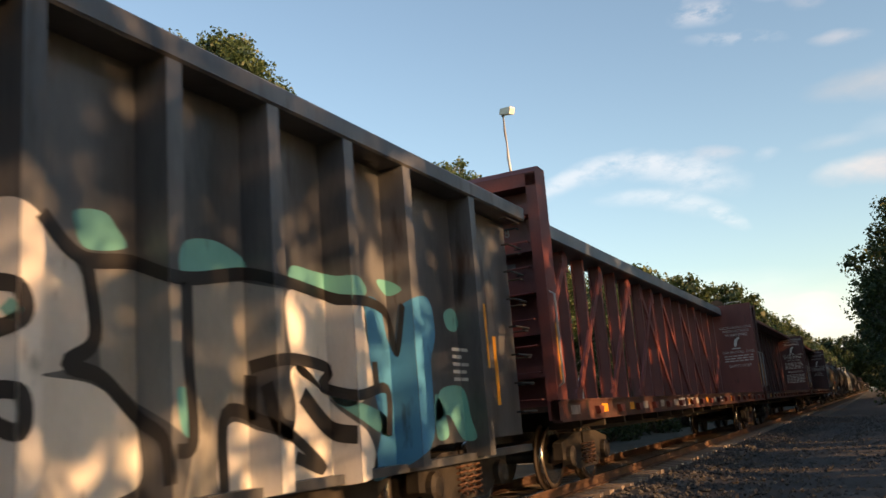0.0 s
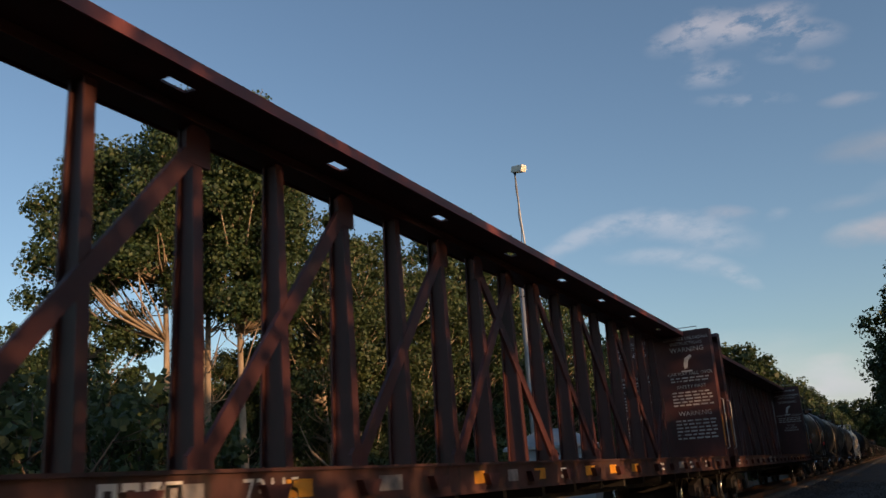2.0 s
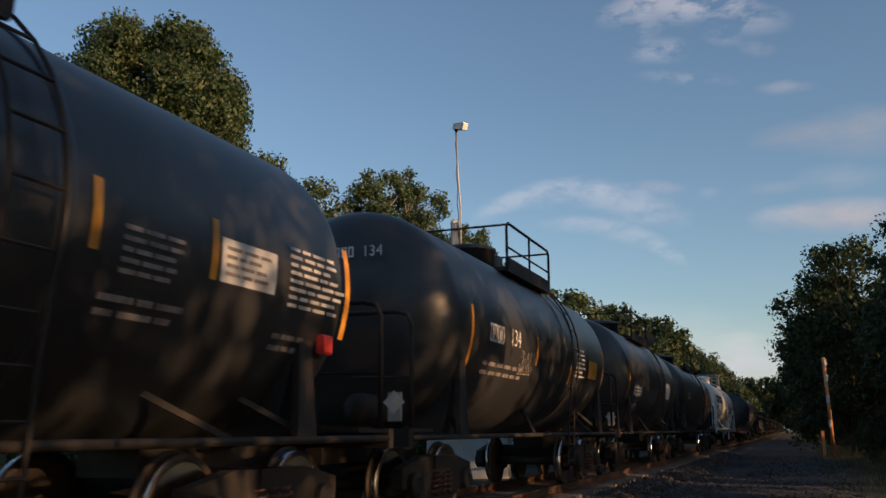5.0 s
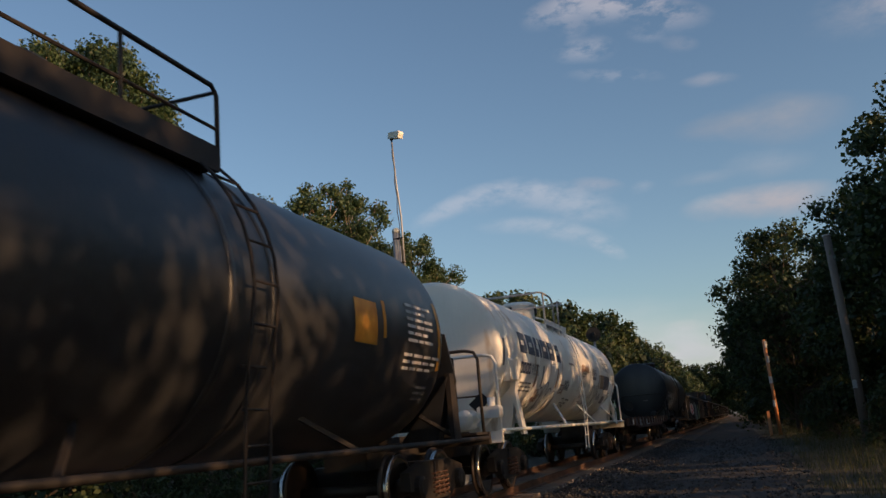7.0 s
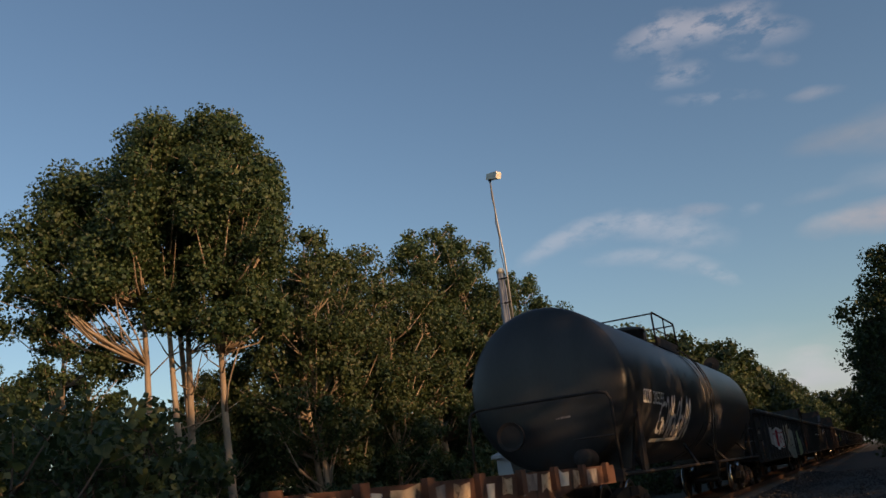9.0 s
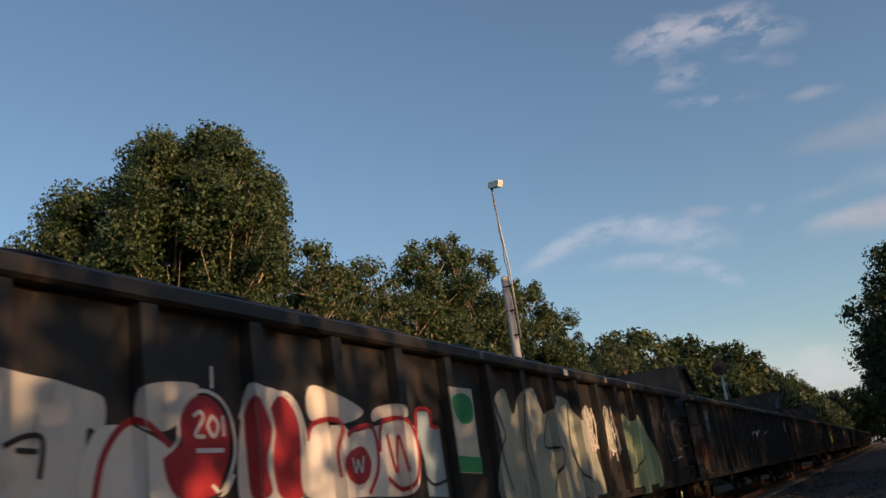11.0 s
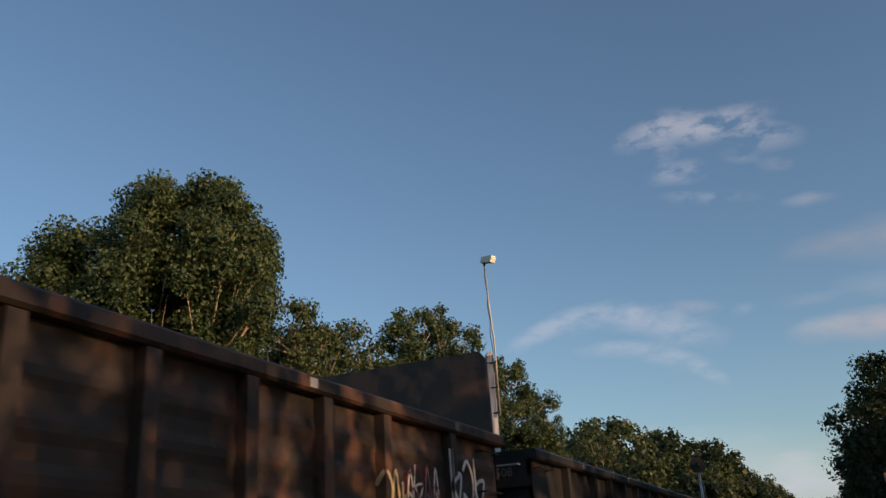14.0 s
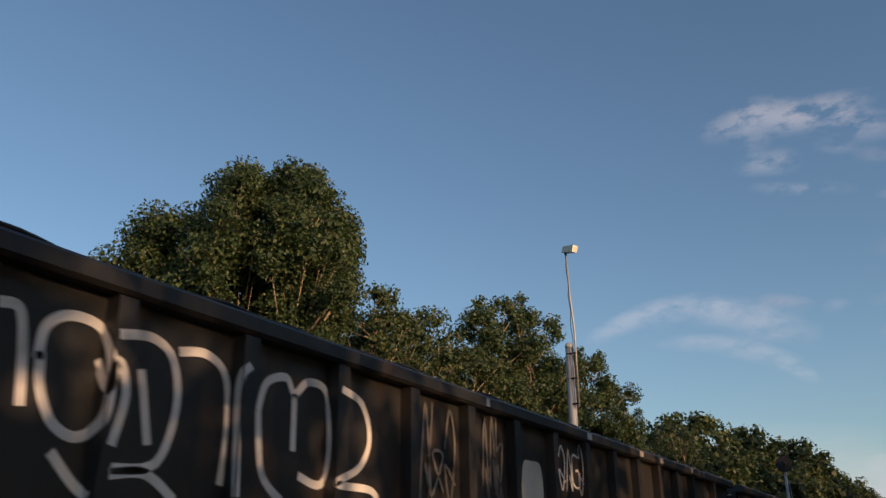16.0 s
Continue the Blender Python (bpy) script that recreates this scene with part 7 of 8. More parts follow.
mark("graffiti_outline", on_side(stroke([(6.66, 2.27), (6.67, 1.87)], 0.06), side_e, 0.007), white_spray, gon_e, "looping white graffiti lines")
mark("graffiti_outline", on_side(stroke([(6.29, 2.10), (6.36, 1.70), (6.57, 1.53)], 0.06), side_e, 0.007), white_spray, gon_e, "looping white graffiti lines")
mark("graffiti_outline", on_side(stroke([(7.23, 2.40), (7.50, 2.32), (7.61, 2.06), (7.48, 1.83), (7.20, 1.69), (7.64, 1.67), (7.77, 1.55)], 0.06), side_e, 0.007), white_spray, gon_e, "looping white graffiti lines")
mark("graffiti_outline", on_side(stroke([(4.76, 1.67), (4.92, 1.52), (5.03, 1.46)], 0.06), side_e, 0.007), white_spray, gon_e, "looping white graffiti lines")
mark("graffiti_outline", on_side(stroke([(5.14, 1.59), (5.39, 1.61), (5.62, 1.48)], 0.06), side_e, 0.007), white_spray, gon_e, "looping white graffiti lines")
mark("graffiti_outline", on_side(stroke([(4.98, 2.19), (5.07, 2.04), (5.12, 2.21), (5.19, 2.03), (5.13, 1.74)], 0.06), side_e, 0.007), white_spray, gon_e, "looping white graffiti lines")
mark("graffiti_fill", on_side(poly(curve([(10.52, 2.13), (10.74, 2.19), (11.00, 2.14), (11.00, 1.72), (10.51, 1.69)], True)), side_e, 0.003), poster_white, gon_e, "small pale painted patch")
mark("graffiti_outline", on_side(stroke([(9.52, 1.82), (9.65, 1.90), (9.77, 1.83), (9.94, 1.91), (10.16, 1.90), (10.40, 1.93)], 0.05), side_b, 0.007), white_spray, gon_b, "white graffiti lines")
mark("graffiti_outline", on_side(stroke([(10.56, 1.95), (10.63, 1.85), (10.57, 1.74)], 0.05), side_b, 0.007), white_spray, gon_b, "white graffiti lines")
mark("graffiti_outline", on_side(stroke([(10.79, 1.74), (10.92, 1.93), (11.13, 1.98), (11.28, 1.86), (11.31, 1.74)], 0.05), side_b, 0.007), white_spray, gon_b, "white graffiti lines")
mark("graffiti_outline", on_side(stroke([(12.82, 1.85), (13.09, 1.94), (13.34, 1.85), (13.60, 1.97)], 0.05), side_b, 0.007), white_spray, gon_b, "white graffiti lines")
mark("graffiti_outline", on_side(stroke([(11.96, 1.83), (12.17, 1.90), (12.36, 1.79)], 0.05), side_b, 0.007), white_spray, gon_b, "white graffiti lines")
mark("graffiti_outline", on_side(stroke([(9.81, 1.76), (9.89, 1.89), (10.04, 1.88), (10.11, 1.77)], 0.07), side_b, 0.007), gold_spray, gon_b, "")
mark("graffiti_outline", on_side(stroke([(19.44, 2.18), (19.89, 2.23), (20.48, 2.18)], 0.05), side_b, 0.007), red_spray, gon_b, "red graffiti line")
mark("graffiti_fill", on_side(poly(curve([(4.59, 2.08), (4.99, 2.13), (5.06, 1.98), (4.93, 1.80), (4.62, 1.78)], True)), side_c, 0.003), faded_spray, gon_c, "faded painted panel")
mark("graffiti_fill", on_side(poly(curve([(5.46, 2.11), (6.03, 2.13), (6.05, 1.97), (5.74, 1.88), (5.48, 1.88)], True)), side_c, 0.003), faded_spray, gon_c, "faded painted panel")
mark("graffiti_fill", on_side(poly(curve([(6.50, 2.10), (6.93, 2.12), (6.95, 1.97), (6.51, 1.92)], True)), side_c, 0.003), faded_spray, gon_c, "faded painted panel")
mark("graffiti_outline", on_side(stroke([(16.84, 2.21), (16.92, 2.24), (16.89, 2.13), (16.82, 2.00), (16.82, 1.89), (16.85, 1.78), (16.83, 1.59)], 0.045), side_d, 0.007), white_spray, gon_d, "white graffiti scrawl")
mark("graffiti_outline", on_side(stroke([(16.67, 1.69), (16.69, 1.80), (16.69, 1.95)], 0.045), side_d, 0.007), white_spray, gon_d, "white graffiti scrawl")
mark("graffiti_outline", on_side(stroke([(16.69, 1.85), (16.79, 1.92), (16.87, 1.90), (16.87, 1.73), (16.93, 1.58)], 0.045), side_d, 0.007), white_spray, gon_d, "white graffiti scrawl")
mark("graffiti_outline", on_side(stroke([(16.93, 2.14), (17.02, 2.19), (17.10, 2.19), (17.06, 2.04), (16.98, 1.85), (16.93, 1.68), (16.95, 1.57)], 0.045), side_d, 0.007), white_spray, gon_d, "white graffiti scrawl")
mark("graffiti_outline", on_side(stroke([(17.11, 2.16), (17.14, 2.08), (17.09, 1.92), (17.03, 1.68), (17.02, 1.57)], 0.045), side_d, 0.007), white_spray, gon_d, "white graffiti scrawl")
mark("graffiti_outline", on_side(stroke([(17.28, 2.25), (17.23, 2.06), (17.16, 1.87), (17.11, 1.72), (17.06, 1.57)], 0.045), side_d, 0.007), white_spray, gon_d, "white graffiti scrawl")
mark("graffiti_outline", on_side(stroke([(17.38, 2.15), (17.30, 2.04), (17.25, 1.88), (17.19, 1.78), (17.10, 1.69)], 0.045), side_d, 0.007), white_spray, gon_d, "white graffiti scrawl")
mark("graffiti_outline", on_side(stroke([(17.36, 1.87), (17.30, 1.76), (17.22, 1.70), (17.17, 1.58)], 0.045), side_d, 0.007), white_spray, gon_d, "white graffiti scrawl")
mark("graffiti_outline", on_side(stroke([(17.71, 1.61), (17.65, 1.79), (17.66, 1.95), (17.73, 2.01), (17.85, 1.87), (17.83, 1.71), (17.78, 1.61)], 0.04), side_d, 0.007), silver_spray, gon_d, "pale graffiti scrawl")
mark("graffiti_outline", on_side(stroke([(17.88, 1.68), (17.92, 1.88), (17.86, 2.07), (17.78, 2.16), (17.85, 2.27), (17.93, 2.25), (17.93, 2.08), (18.03, 1.96), (17.98, 1.79), (17.94, 1.62)], 0.04), side_d, 0.007), silver_spray, gon_d, "pale graffiti scrawl")
mark("graffiti_outline", on_side(stroke([(18.02, 1.99), (17.99, 2.15), (18.08, 2.23), (18.14, 2.14), (18.09, 1.89), (18.07, 1.63)], 0.04), side_d, 0.007), silver_spray, gon_d, "pale graffiti scrawl")
mark("graffiti_outline", on_side(stroke([(18.19, 2.47), (18.30, 2.38), (18.35, 2.24), (18.31, 2.05), (18.20, 1.91), (18.18, 1.73)], 0.04), side_d, 0.007), silver_spray, gon_d, "pale graffiti scrawl")
mark("graffiti_outline", on_side(stroke([(18.26, 1.64), (18.31, 1.91), (18.40, 2.13), (18.49, 2.22), (18.55, 2.15), (18.49, 1.93), (18.38, 1.71)], 0.04), side_d, 0.007), silver_spray, gon_d, "pale graffiti scrawl")
mark("graffiti_outline", on_side(stroke([(18.55, 2.23), (18.62, 2.09), (18.56, 1.87), (18.60, 1.69), (18.72, 1.74), (18.75, 1.92), (18.65, 2.02)], 0.04), side_d, 0.007), silver_spray, gon_d, "pale graffiti scrawl")
mark("graffiti_outline", on_side(stroke([(18.76, 2.37), (18.72, 2.21), (18.62, 2.05)], 0.04), side_d, 0.007), silver_spray, gon_d, "pale graffiti scrawl")
mark("graffiti_outline", on_side(stroke([(17.89, 1.94), (17.98, 1.89), (18.08, 1.96), (18.26, 1.91), (18.62, 2.05)], 0.05), side_d, 0.007), dull_red_spray, gon_d, "dull red graffiti line")
mark("graffiti_outline", on_side(stroke([(14.52, 1.97), (14.53, 1.85), (14.60, 1.66)], 0.03), side_a, 0.007), silver_spray, gon_a, "pale graffiti scrawl")
mark("graffiti_outline", on_side(stroke([(14.58, 1.99), (14.67, 1.85), (14.73, 1.72), (14.72, 2.02)], 0.03), side_a, 0.007), silver_spray, gon_a, "pale graffiti scrawl")
mark("graffiti_outline", on_side(stroke([(14.71, 2.05), (14.79, 1.85), (14.86, 1.73), (14.84, 2.06), (14.92, 2.13)], 0.03), side_a, 0.007), silver_spray, gon_a, "pale graffiti scrawl")
mark("graffiti_outline", on_side(stroke([(14.97, 2.20), (14.96, 1.99), (15.00, 1.80), (15.07, 2.00), (15.15, 2.21)], 0.03), side_a, 0.007), silver_spray, gon_a, "pale graffiti scrawl")
mark("graffiti_outline", on_side(stroke([(14.75, 1.85), (14.96, 1.93), (15.18, 2.00)], 0.03), side_a, 0.007), silver_spray, gon_a, "pale graffiti scrawl")
mark("graffiti_outline", on_side(stroke([(15.05, 1.76), (15.22, 1.80), (15.20, 1.93)], 0.03), side_a, 0.007), silver_spray, gon_a, "pale graffiti scrawl")
mark("graffiti_outline", on_side(stroke([(14.78, 1.66), (14.98, 1.60), (15.10, 1.73), (15.21, 1.46)], 0.03), side_a, 0.007), silver_spray, gon_a, "pale graffiti scrawl")
mark("graffiti_outline", on_side(stroke([(14.72, 1.57), (14.87, 1.50), (15.02, 1.51)], 0.03), side_a, 0.007), silver_spray, gon_a, "pale graffiti scrawl")
mark("graffiti_outline", on_side(stroke([(14.91, 1.69), (14.92, 1.50)], 0.03), side_a, 0.007), silver_spray, gon_a, "pale graffiti scrawl")
mark("graffiti_outline", on_side(stroke([(13.74, 1.99), (13.79, 1.97), (13.81, 1.89), (13.73, 1.80)], 0.04), side_a, 0.007), silver_spray, gon_a, "pale graffiti curl")
mark("graffiti_outline", on_side(stroke([(13.73, 1.76), (13.84, 1.83), (13.95, 1.78), (13.88, 1.64), (13.82, 1.61)], 0.04), side_a, 0.007), silver_spray, gon_a, "pale graffiti curl")
mark("graffiti_outline", on_side(stroke([(13.98, 1.89), (14.04, 2.01), (14.14, 2.05), (14.17, 1.90), (14.11, 1.75)], 0.04), side_a, 0.007), silver_spray, gon_a, "pale graffiti curl")
mark("graffiti_outline", on_side(stroke([(13.98, 1.89), (13.95, 1.72), (13.93, 1.53), (14.09, 1.66)], 0.04), side_a, 0.007), silver_spray, gon_a, "pale graffiti curl")
mark("graffiti_outline", on_side(stroke([(13.83, 2.03), (13.91, 2.08), (13.97, 2.05), (13.90, 2.00), (13.83, 2.01)], 0.04), side_a, 0.007), silver_spray, gon_a, "pale graffiti curl")
mark("graffiti_outline", on_side(stroke([(11.42, 1.59), (11.42, 2.04), (11.76, 2.06), (11.96, 1.95), (11.92, 1.61)], 0.03), side_d, 0.007), silver_spray, gon_d, "pale outline lettering graffiti")
mark("graffiti_outline", on_side(stroke([(11.58, 1.60), (11.59, 1.93), (11.77, 1.91), (11.78, 1.61)], 0.03), side_d, 0.007), silver_spray, gon_d, "pale outline lettering graffiti")
mark("graffiti_outline", on_side(stroke([(12.17, 1.63), (12.19, 2.03)], 0.03), side_d, 0.007), silver_spray, gon_d, "pale outline lettering graffiti")
mark("graffiti_outline", on_side(stroke([(12.34, 1.98), (12.61, 2.10), (12.53, 1.64)], 0.03), side_d, 0.007), silver_spray, gon_d, "pale outline lettering graffiti")
mark("graffiti_outline", on_side(stroke([(12.91, 1.66), (12.95, 2.04), (13.30, 2.04), (13.32, 1.67)], 0.03), side_d, 0.007), silver_spray, gon_d, "pale outline lettering graffiti")
mark("graffiti_outline", on_side(stroke([(13.59, 1.74), (13.68, 1.98), (13.85, 1.91), (13.76, 1.69)], 0.03), side_d, 0.007), silver_spray, gon_d, "pale outline lettering graffiti")
mark("graffiti_fill", on_side(poly(curve([(3.17, 2.00), (3.68, 1.94), (3.92, 1.96), (3.96, 1.83), (3.60, 1.75), (3.26, 1.83)], True)), side_d, 0.005), green_spray, gon_d, "green spray paint")
mark("graffiti_fill", on_side(poly(curve([(4.17, 1.99), (4.59, 1.98), (4.64, 1.82), (4.26, 1.85)], True)), side_d, 0.005), green_spray, gon_d, "green spray paint")
mark("graffiti_fill", on_side(poly(curve([(5.00, 2.00), (5.38, 2.08), (5.43, 1.81), (5.04, 1.76)], True)), side_d, 0.005), green_spray, gon_d, "green spray paint")
mark("graffiti_fill", on_side(poly(curve([(2.33, 1.72), (2.58, 1.94), (2.94, 1.81), (2.80, 1.63), (2.40, 1.61)], True)), side_d, 0.002), dull_red_spray, gon_d, "dull red overspray")
mark("graffiti_outline", on_side(stroke([(3.08, 2.04), (3.22, 1.87), (3.34, 1.61)], 0.03), side_d, 0.009), yellow_spray, gon_d, "yellow graffiti outline")
mark("graffiti_outline", on_side(stroke([(3.08, 2.04), (3.68, 1.96), (3.97, 2.00), (4.11, 1.65)], 0.03), side_d, 0.009), yellow_spray, gon_d, "yellow graffiti outline")
mark("graffiti_outline", on_side(stroke([(4.11, 2.02), (4.59, 2.02), (4.71, 1.78), (4.47, 1.66)], 0.03), side_d, 0.009), yellow_spray, gon_d, "yellow graffiti outline")
mark("graffiti_outline", on_side(stroke([(4.88, 2.05), (5.12, 2.10), (5.52, 2.10), (5.55, 1.71)], 0.03), side_d, 0.009), yellow_spray, gon_d, "yellow graffiti outline")
mark("graffiti_outline", on_side(stroke([(0.57, 1.72), (0.65, 1.81), (0.74, 1.77), (0.74, 1.70), (0.63, 1.66), (0.56, 1.72)], 0.025), side_d, 0.009), gold_spray, gon_d, "cream graffiti scrawl")
mark("graffiti_outline", on_side(stroke([(0.64, 1.61), (0.66, 1.53)], 0.025), side_d, 0.009), gold_spray, gon_d, "cream graffiti scrawl")
mark("graffiti_outline", on_side(stroke([(0.80, 1.65), (0.82, 1.53)], 0.025), side_d, 0.009), gold_spray, gon_d, "cream graffiti scrawl")
mark("graffiti_outline", on_side(stroke([(0.88, 1.78), (0.89, 1.54)], 0.025), side_d, 0.009), gold_spray, gon_d, "cream graffiti scrawl")
mark("graffiti_outline", on_side(stroke([(1.01, 1.78), (0.91, 1.66), (1.02, 1.55)], 0.025), side_d, 0.009), gold_spray, gon_d, "cream graffiti scrawl")
mark("graffiti_outline", on_side(stroke([(1.10, 1.72), (1.10, 1.57)], 0.025), side_d, 0.009), gold_spray, gon_d, "cream graffiti scrawl")
mark("graffiti_tag", on_side(tag(1.91, 2.14, 0.69, 0.29, 0, 0.018), side_a, 0.013), faded_spray, gon_a, "scribbled graffiti tag")
mark("graffiti_tag", on_side(tag(3.04, 1.84, 0.76, 0.39, 1, 0.03), side_a, 0.013), white_spray, gon_a, "scribbled graffiti tag")
mark("graffiti_tag", on_side(tag(3.04, 1.50, 0.42, 0.26, 2, 0.025), side_a, 0.013), white_spray, gon_a, "scribbled graffiti tag")
mark("graffiti_tag", on_side(tag(0.97, 1.40, 0.29, 0.16, 3, 0.03), side_a, 0.013), silver_spray, gon_a, "scribbled graffiti tag")
mark("graffiti_tag", on_side(tag(13.65, 1.55, 0.49, 0.57, 4, 0.025), side_a, 0.013), white_spray, gon_a, "scribbled graffiti tag")
mark("graffiti_tag", on_side(tag(14.37, 1.44, 0.92, 0.82, 5, 0.03), side_a, 0.013), white_spray, gon_a, "scribbled graffiti tag")
mark("graffiti_tag", on_side(tag(18.80, 1.38, 1.11, 0.93, 6, 0.03), side_a, 0.013), faded_spray, gon_a, "scribbled graffiti tag")
mark("graffiti_tag", on_side(tag(0.14, 1.22, 1.46, 0.50, 7, 0.03), side_b, 0.013), dull_red_spray, gon_b, "scribbled graffiti tag")
mark("graffiti_tag", on_side(tag(19.35, 2.02, 1.20, 0.43, 8, 0.035), side_b, 0.013), white_spray, gon_b, "scribbled graffiti tag")
mark("graffiti_tag", on_side(tag(0.60, 1.74, 0.88, 0.25, 9, 0.03), side_b, 0.013), faded_spray, gon_b, "scribbled graffiti tag")
mark("graffiti_tag", on_side(tag(2.17, 1.98, 0.84, 0.37, 10, 0.03), side_c, 0.013), faded_spray, gon_c, "scribbled graffiti tag")
mark("graffiti_tag", on_side(tag(17.34, 1.60, 0.72, 0.44, 11, 0.04), side_c, 0.013), gold_spray, gon_c, "scribbled graffiti tag")
mark("graffiti_tag", on_side(tag(17.90, 1.73, 0.78, 0.44, 12, 0.035), side_c, 0.013), dull_red_spray, gon_c, "scribbled graffiti tag")
mark("graffiti_tag", on_side(tag(17.90, 1.75, 0.78, 0.41, 13, 0.025), side_c, 0.013), white_spray, gon_c, "scribbled graffiti tag")
mark("graffiti_tag", on_side(tag(18.96, 1.68, 0.98, 0.70, 14, 0.045), side_c, 0.013), white_spray, gon_c, "scribbled graffiti tag")
mark("graffiti_tag", on_side(tag(19.66, 1.78, 0.31, 0.27, 15, 0.03), side_d, 0.013), faded_spray, gon_d, "scribbled graffiti tag")
mark("graffiti_tag", on_side(tag(0.37, 1.76, 0.12, 0.22, 16, 0.025), side_d, 0.013), faded_spray, gon_d, "scribbled graffiti tag")
mark("graffiti_tag", on_side(tag(1.70, 1.93, 1.10, 0.58, 17, 0.03), side_e, 0.013), silver_spray, gon_e, "scribbled graffiti tag")
mark("graffiti_tag", on_side(tag(8.37, 1.66, 0.66, 0.78, 18, 0.03), side_e, 0.013), faded_spray, gon_e, "scribbled graffiti tag")
mark("graffiti_tag", on_side(tag(9.55, 1.75, 0.48, 0.80, 19, 0.03), side_e, 0.013), faded_spray, gon_e, "scribbled graffiti tag")
mark("graffiti_tag", on_side(tag(11.51, 1.96, 0.87, 0.51, 20, 0.03), side_e, 0.013), white_spray, gon_e, "scribbled graffiti tag")

# the red and white piece on the first gondola
def fill_on(pts, car, side, lift, paint, label="", smooth=True):
    mark("graffiti_fill", on_side(poly(curve(pts, True) if smooth else pts), side, lift), paint, car, label)


def line_on(pts, w, car, side, lift, paint, label="", closed=False):
    mark("graffiti_outline", on_side(stroke(pts, w, closed), side, lift), paint, car, label)


fill_on([(6.64, 1.29), (6.67, 1.67), (6.82, 1.83), (7.17, 1.85), (7.34, 1.77), (7.60, 1.80), (7.84, 1.84), (8.26, 1.89), (8.46, 1.77), (8.45, 1.43), (8.24, 1.22), (7.48, 1.24)], gon_a, side_a, 0.003, white_spray, "white spray painted letter")
fill_on([(7.69, 1.86), (7.73, 1.97), (8.07, 2.03), (8.31, 2.02), (8.30, 1.91), (7.89, 1.90)], gon_a, side_a, 0.003, silver_spray, "silver spray painted letter")
fill_on([(8.52, 1.97), (8.75, 1.98), (8.74, 1.82), (8.94, 1.82), (8.94, 1.54), (8.95, 1.15), (8.54, 1.18), (8.55, 1.51), (8.47, 1.74)], gon_a, side_a, 0.003, pale_blue_spray, "pale blue spray paint", False)
fill_on([(5.21, 1.61), (5.36, 1.68), (5.37, 1.84), (5.45, 1.95), (5.58, 2.00), (5.72, 1.95), (5.81, 1.82), (5.81, 1.63), (5.73, 1.47), (5.62, 1.35), (5.30, 1.37)], gon_a, side_a, 0.006, red_spray, "red spray painted letter")
fill_on([(5.99, 1.85), (6.06, 1.98), (6.15, 2.02), (6.23, 1.92), (6.28, 1.76), (6.21, 1.56), (6.23, 1.34), (6.03, 1.32), (6.00, 1.51), (5.98, 1.71)], gon_a, side_a, 0.006, red_spray, "red spray painted letter")
fill_on([(6.28, 1.91), (6.35, 2.00), (6.44, 2.03), (6.54, 1.96), (6.61, 1.83), (6.61, 1.67), (6.58, 1.43), (6.58, 1.29), (6.32, 1.31), (6.27, 1.56), (6.32, 1.76)], gon_a, side_a, 0.006, red_spray, "red spray painted letter")
fill_on([(7.20, 1.54), (7.34, 1.63), (7.50, 1.64), (7.59, 1.51), (7.51, 1.38), (7.36, 1.34), (7.22, 1.41)], gon_a, side_a, 0.006, red_spray, "red sprayed disc")
for pts in ([(5.20, 1.61), (5.33, 1.70), (5.35, 1.86), (5.43, 1.98), (5.59, 2.03), (5.76, 1.97), (5.85, 1.82), (5.86, 1.62), (5.77, 1.44), (5.68, 1.35)],
            [(5.93, 1.85), (6.02, 2.00), (6.16, 2.05), (6.26, 1.94), (6.30, 1.76), (6.21, 1.56), (6.26, 1.33)],
            [(6.26, 1.95), (6.37, 2.04), (6.49, 2.05), (6.62, 1.95), (6.68, 1.77), (6.67, 1.55), (6.66, 1.29)],
            [(5.48, 1.86), (5.54, 1.89), (5.57, 1.85), (5.49, 1.74), (5.58, 1.73)], [(5.66, 1.87), (5.61, 1.8), (5.66, 1.73), (5.71, 1.8), (5.66, 1.87)], [(5.76, 1.87), (5.76, 1.73)], [(7.3, 1.56), (7.33, 1.44), (7.38, 1.54), (7.42, 1.44), (7.47, 1.57)]):
    line_on(pts, 0.028, gon_a, side_a, 0.011, white_spray, "white graffiti line")
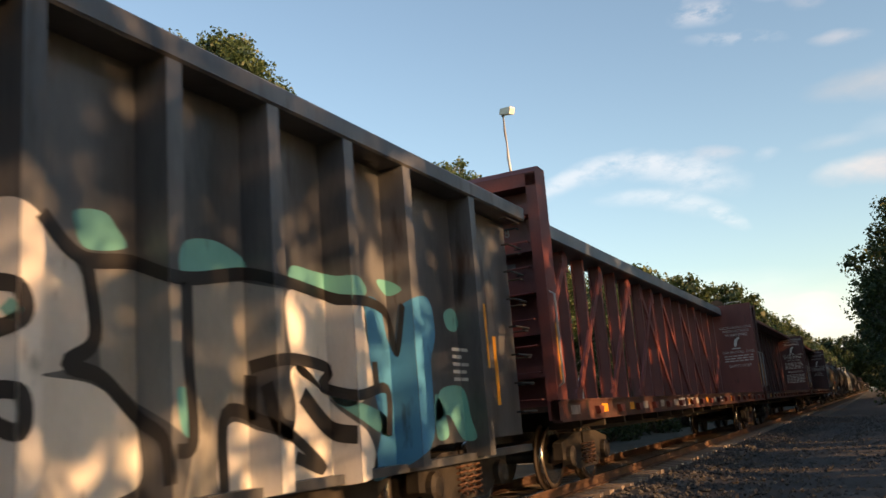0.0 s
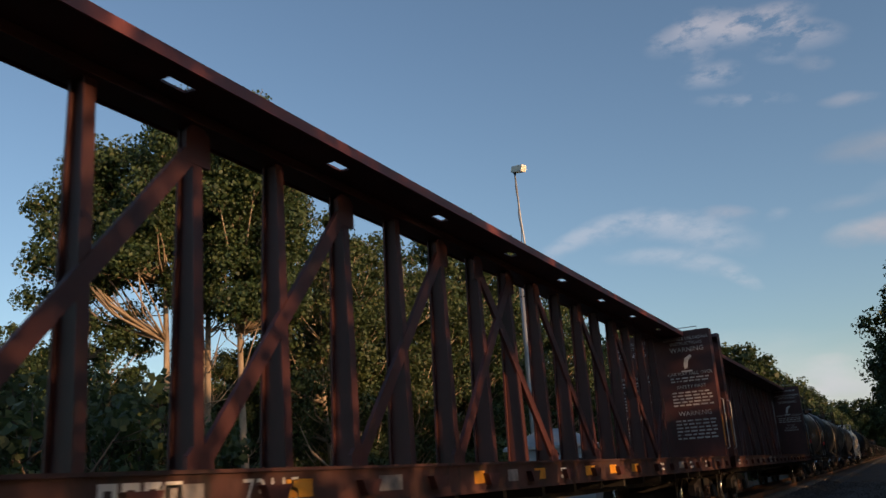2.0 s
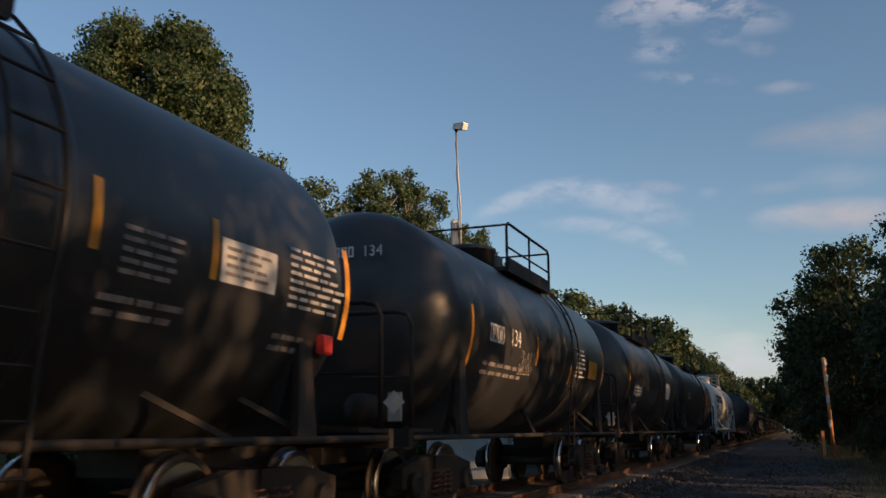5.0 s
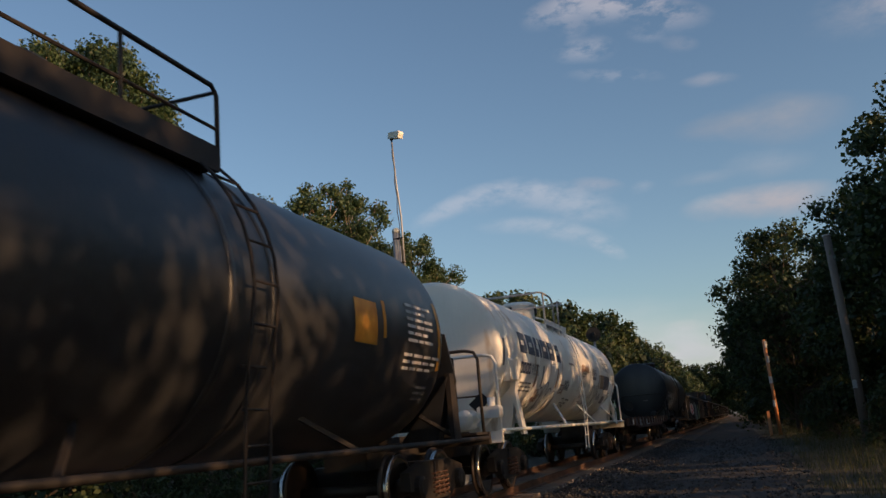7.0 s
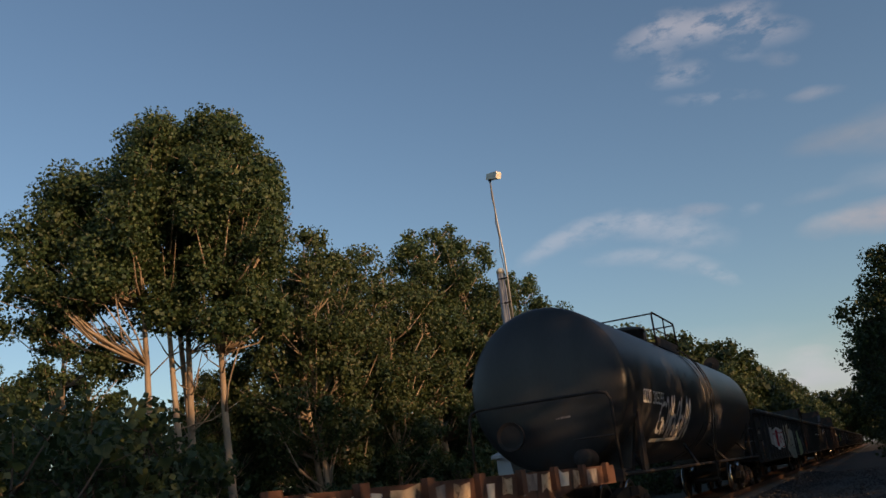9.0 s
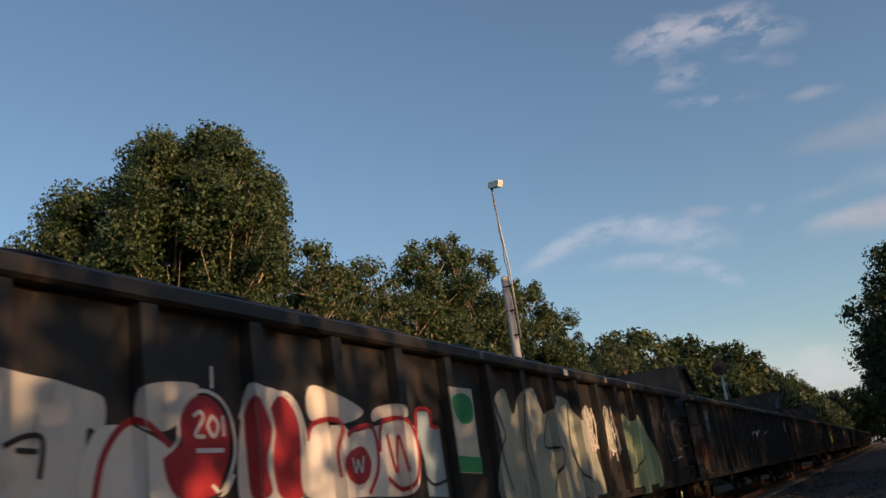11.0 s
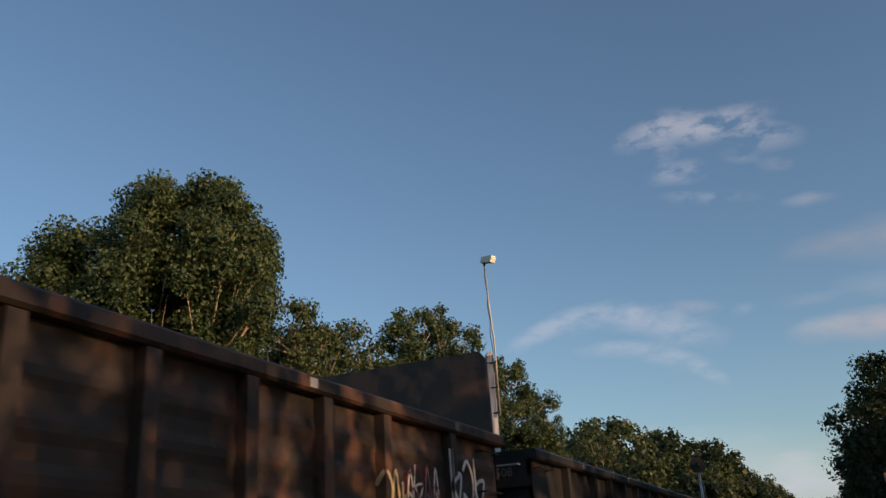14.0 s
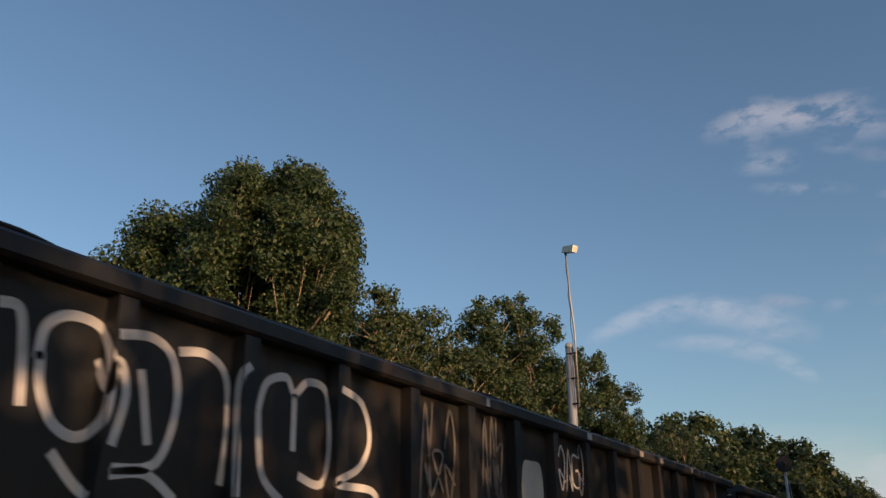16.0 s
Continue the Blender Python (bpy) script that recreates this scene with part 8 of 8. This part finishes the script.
for pts in ([(6.70, 1.70), (6.80, 1.83), (7.11, 1.87), (7.21, 1.80), (7.12, 1.60), (7.14, 1.41)], [(7.27, 1.74), (7.40, 1.80), (7.64, 1.82), (7.71, 1.70), (7.69, 1.46), (7.51, 1.26)],
            [(7.75, 1.60), (7.80, 1.81), (7.92, 1.88), (8.22, 1.90), (8.39, 1.81), (8.45, 1.58), (8.34, 1.33), (8.06, 1.27), (7.84, 1.38)], [(7.9, 1.75), (8.0, 1.42), (8.12, 1.74), (8.24, 1.42)], [(8.44, 1.74), (8.50, 1.98), (8.77, 1.98), (8.77, 1.84), (8.91, 1.82)]):
    line_on(pts, 0.04, gon_a, side_a, 0.009, red_spray, "red graffiti outline")
# the torn poster on the fourth gondola
K = 0.09
mark("pasted_poster", on_side(poly([(9.35 + K, 2.25), (9.58 + K, 2.3), (9.93 + K, 2.41), (9.95 + K, 1.68), (9.34 + K, 1.66)]), side_d, 0.003), gold_spray, gon_d, "torn cream and green pasted poster")
mark("poster_print", on_side(stroke([(9.59 + K, 2.21), (9.46 + K, 2.13), (9.41 + K, 1.99), (9.47 + K, 1.84), (9.63 + K, 1.79)], 0.06), side_d, 0.006), aqua_spray, gon_d, "")
mark("poster_print", on_side(poly([(9.33 + K, 1.655), (9.95 + K, 1.68), (9.94 + K, 1.47), (9.34 + K, 1.44)]), side_d, 0.006), green_spray, gon_d, "")
mark("poster_print", on_side(bars(9.42 + K, 1.5, 0.45, 0.12, 1, 5, 3), side_d, 0.009), gold_spray, gon_d, "")
for pts in ([(9.59, 2.33), (9.80, 2.42), (9.80, 2.19), (9.84, 2.09), (9.71, 1.98), (9.69, 1.90), (9.61, 1.92), (9.58, 2.00), (9.49, 2.04), (9.59, 2.07)], [(9.34, 1.78), (9.40, 1.85), (9.45, 1.81), (9.44, 1.74), (9.36, 1.71)],
            [(9.49, 1.76), (9.55, 1.82), (9.65, 1.81), (9.73, 1.85), (9.85, 1.85), (9.76, 1.82), (9.64, 1.79), (9.57, 1.72), (9.51, 1.72)], [(9.39, 2.27), (9.58, 2.32), (9.58, 2.25), (9.46, 2.23)]):
    mark("torn_patch", on_side(poly([(a + K, b) for a, b in pts]), side_d, 0.012), black_paint, gon_d, "")
line_on([(19.38, 2.16), (19.78, 2.19), (20.49, 2.14)], 0.06, gon_b, side_b, 0.016, red_spray, "red graffiti line")


motions()
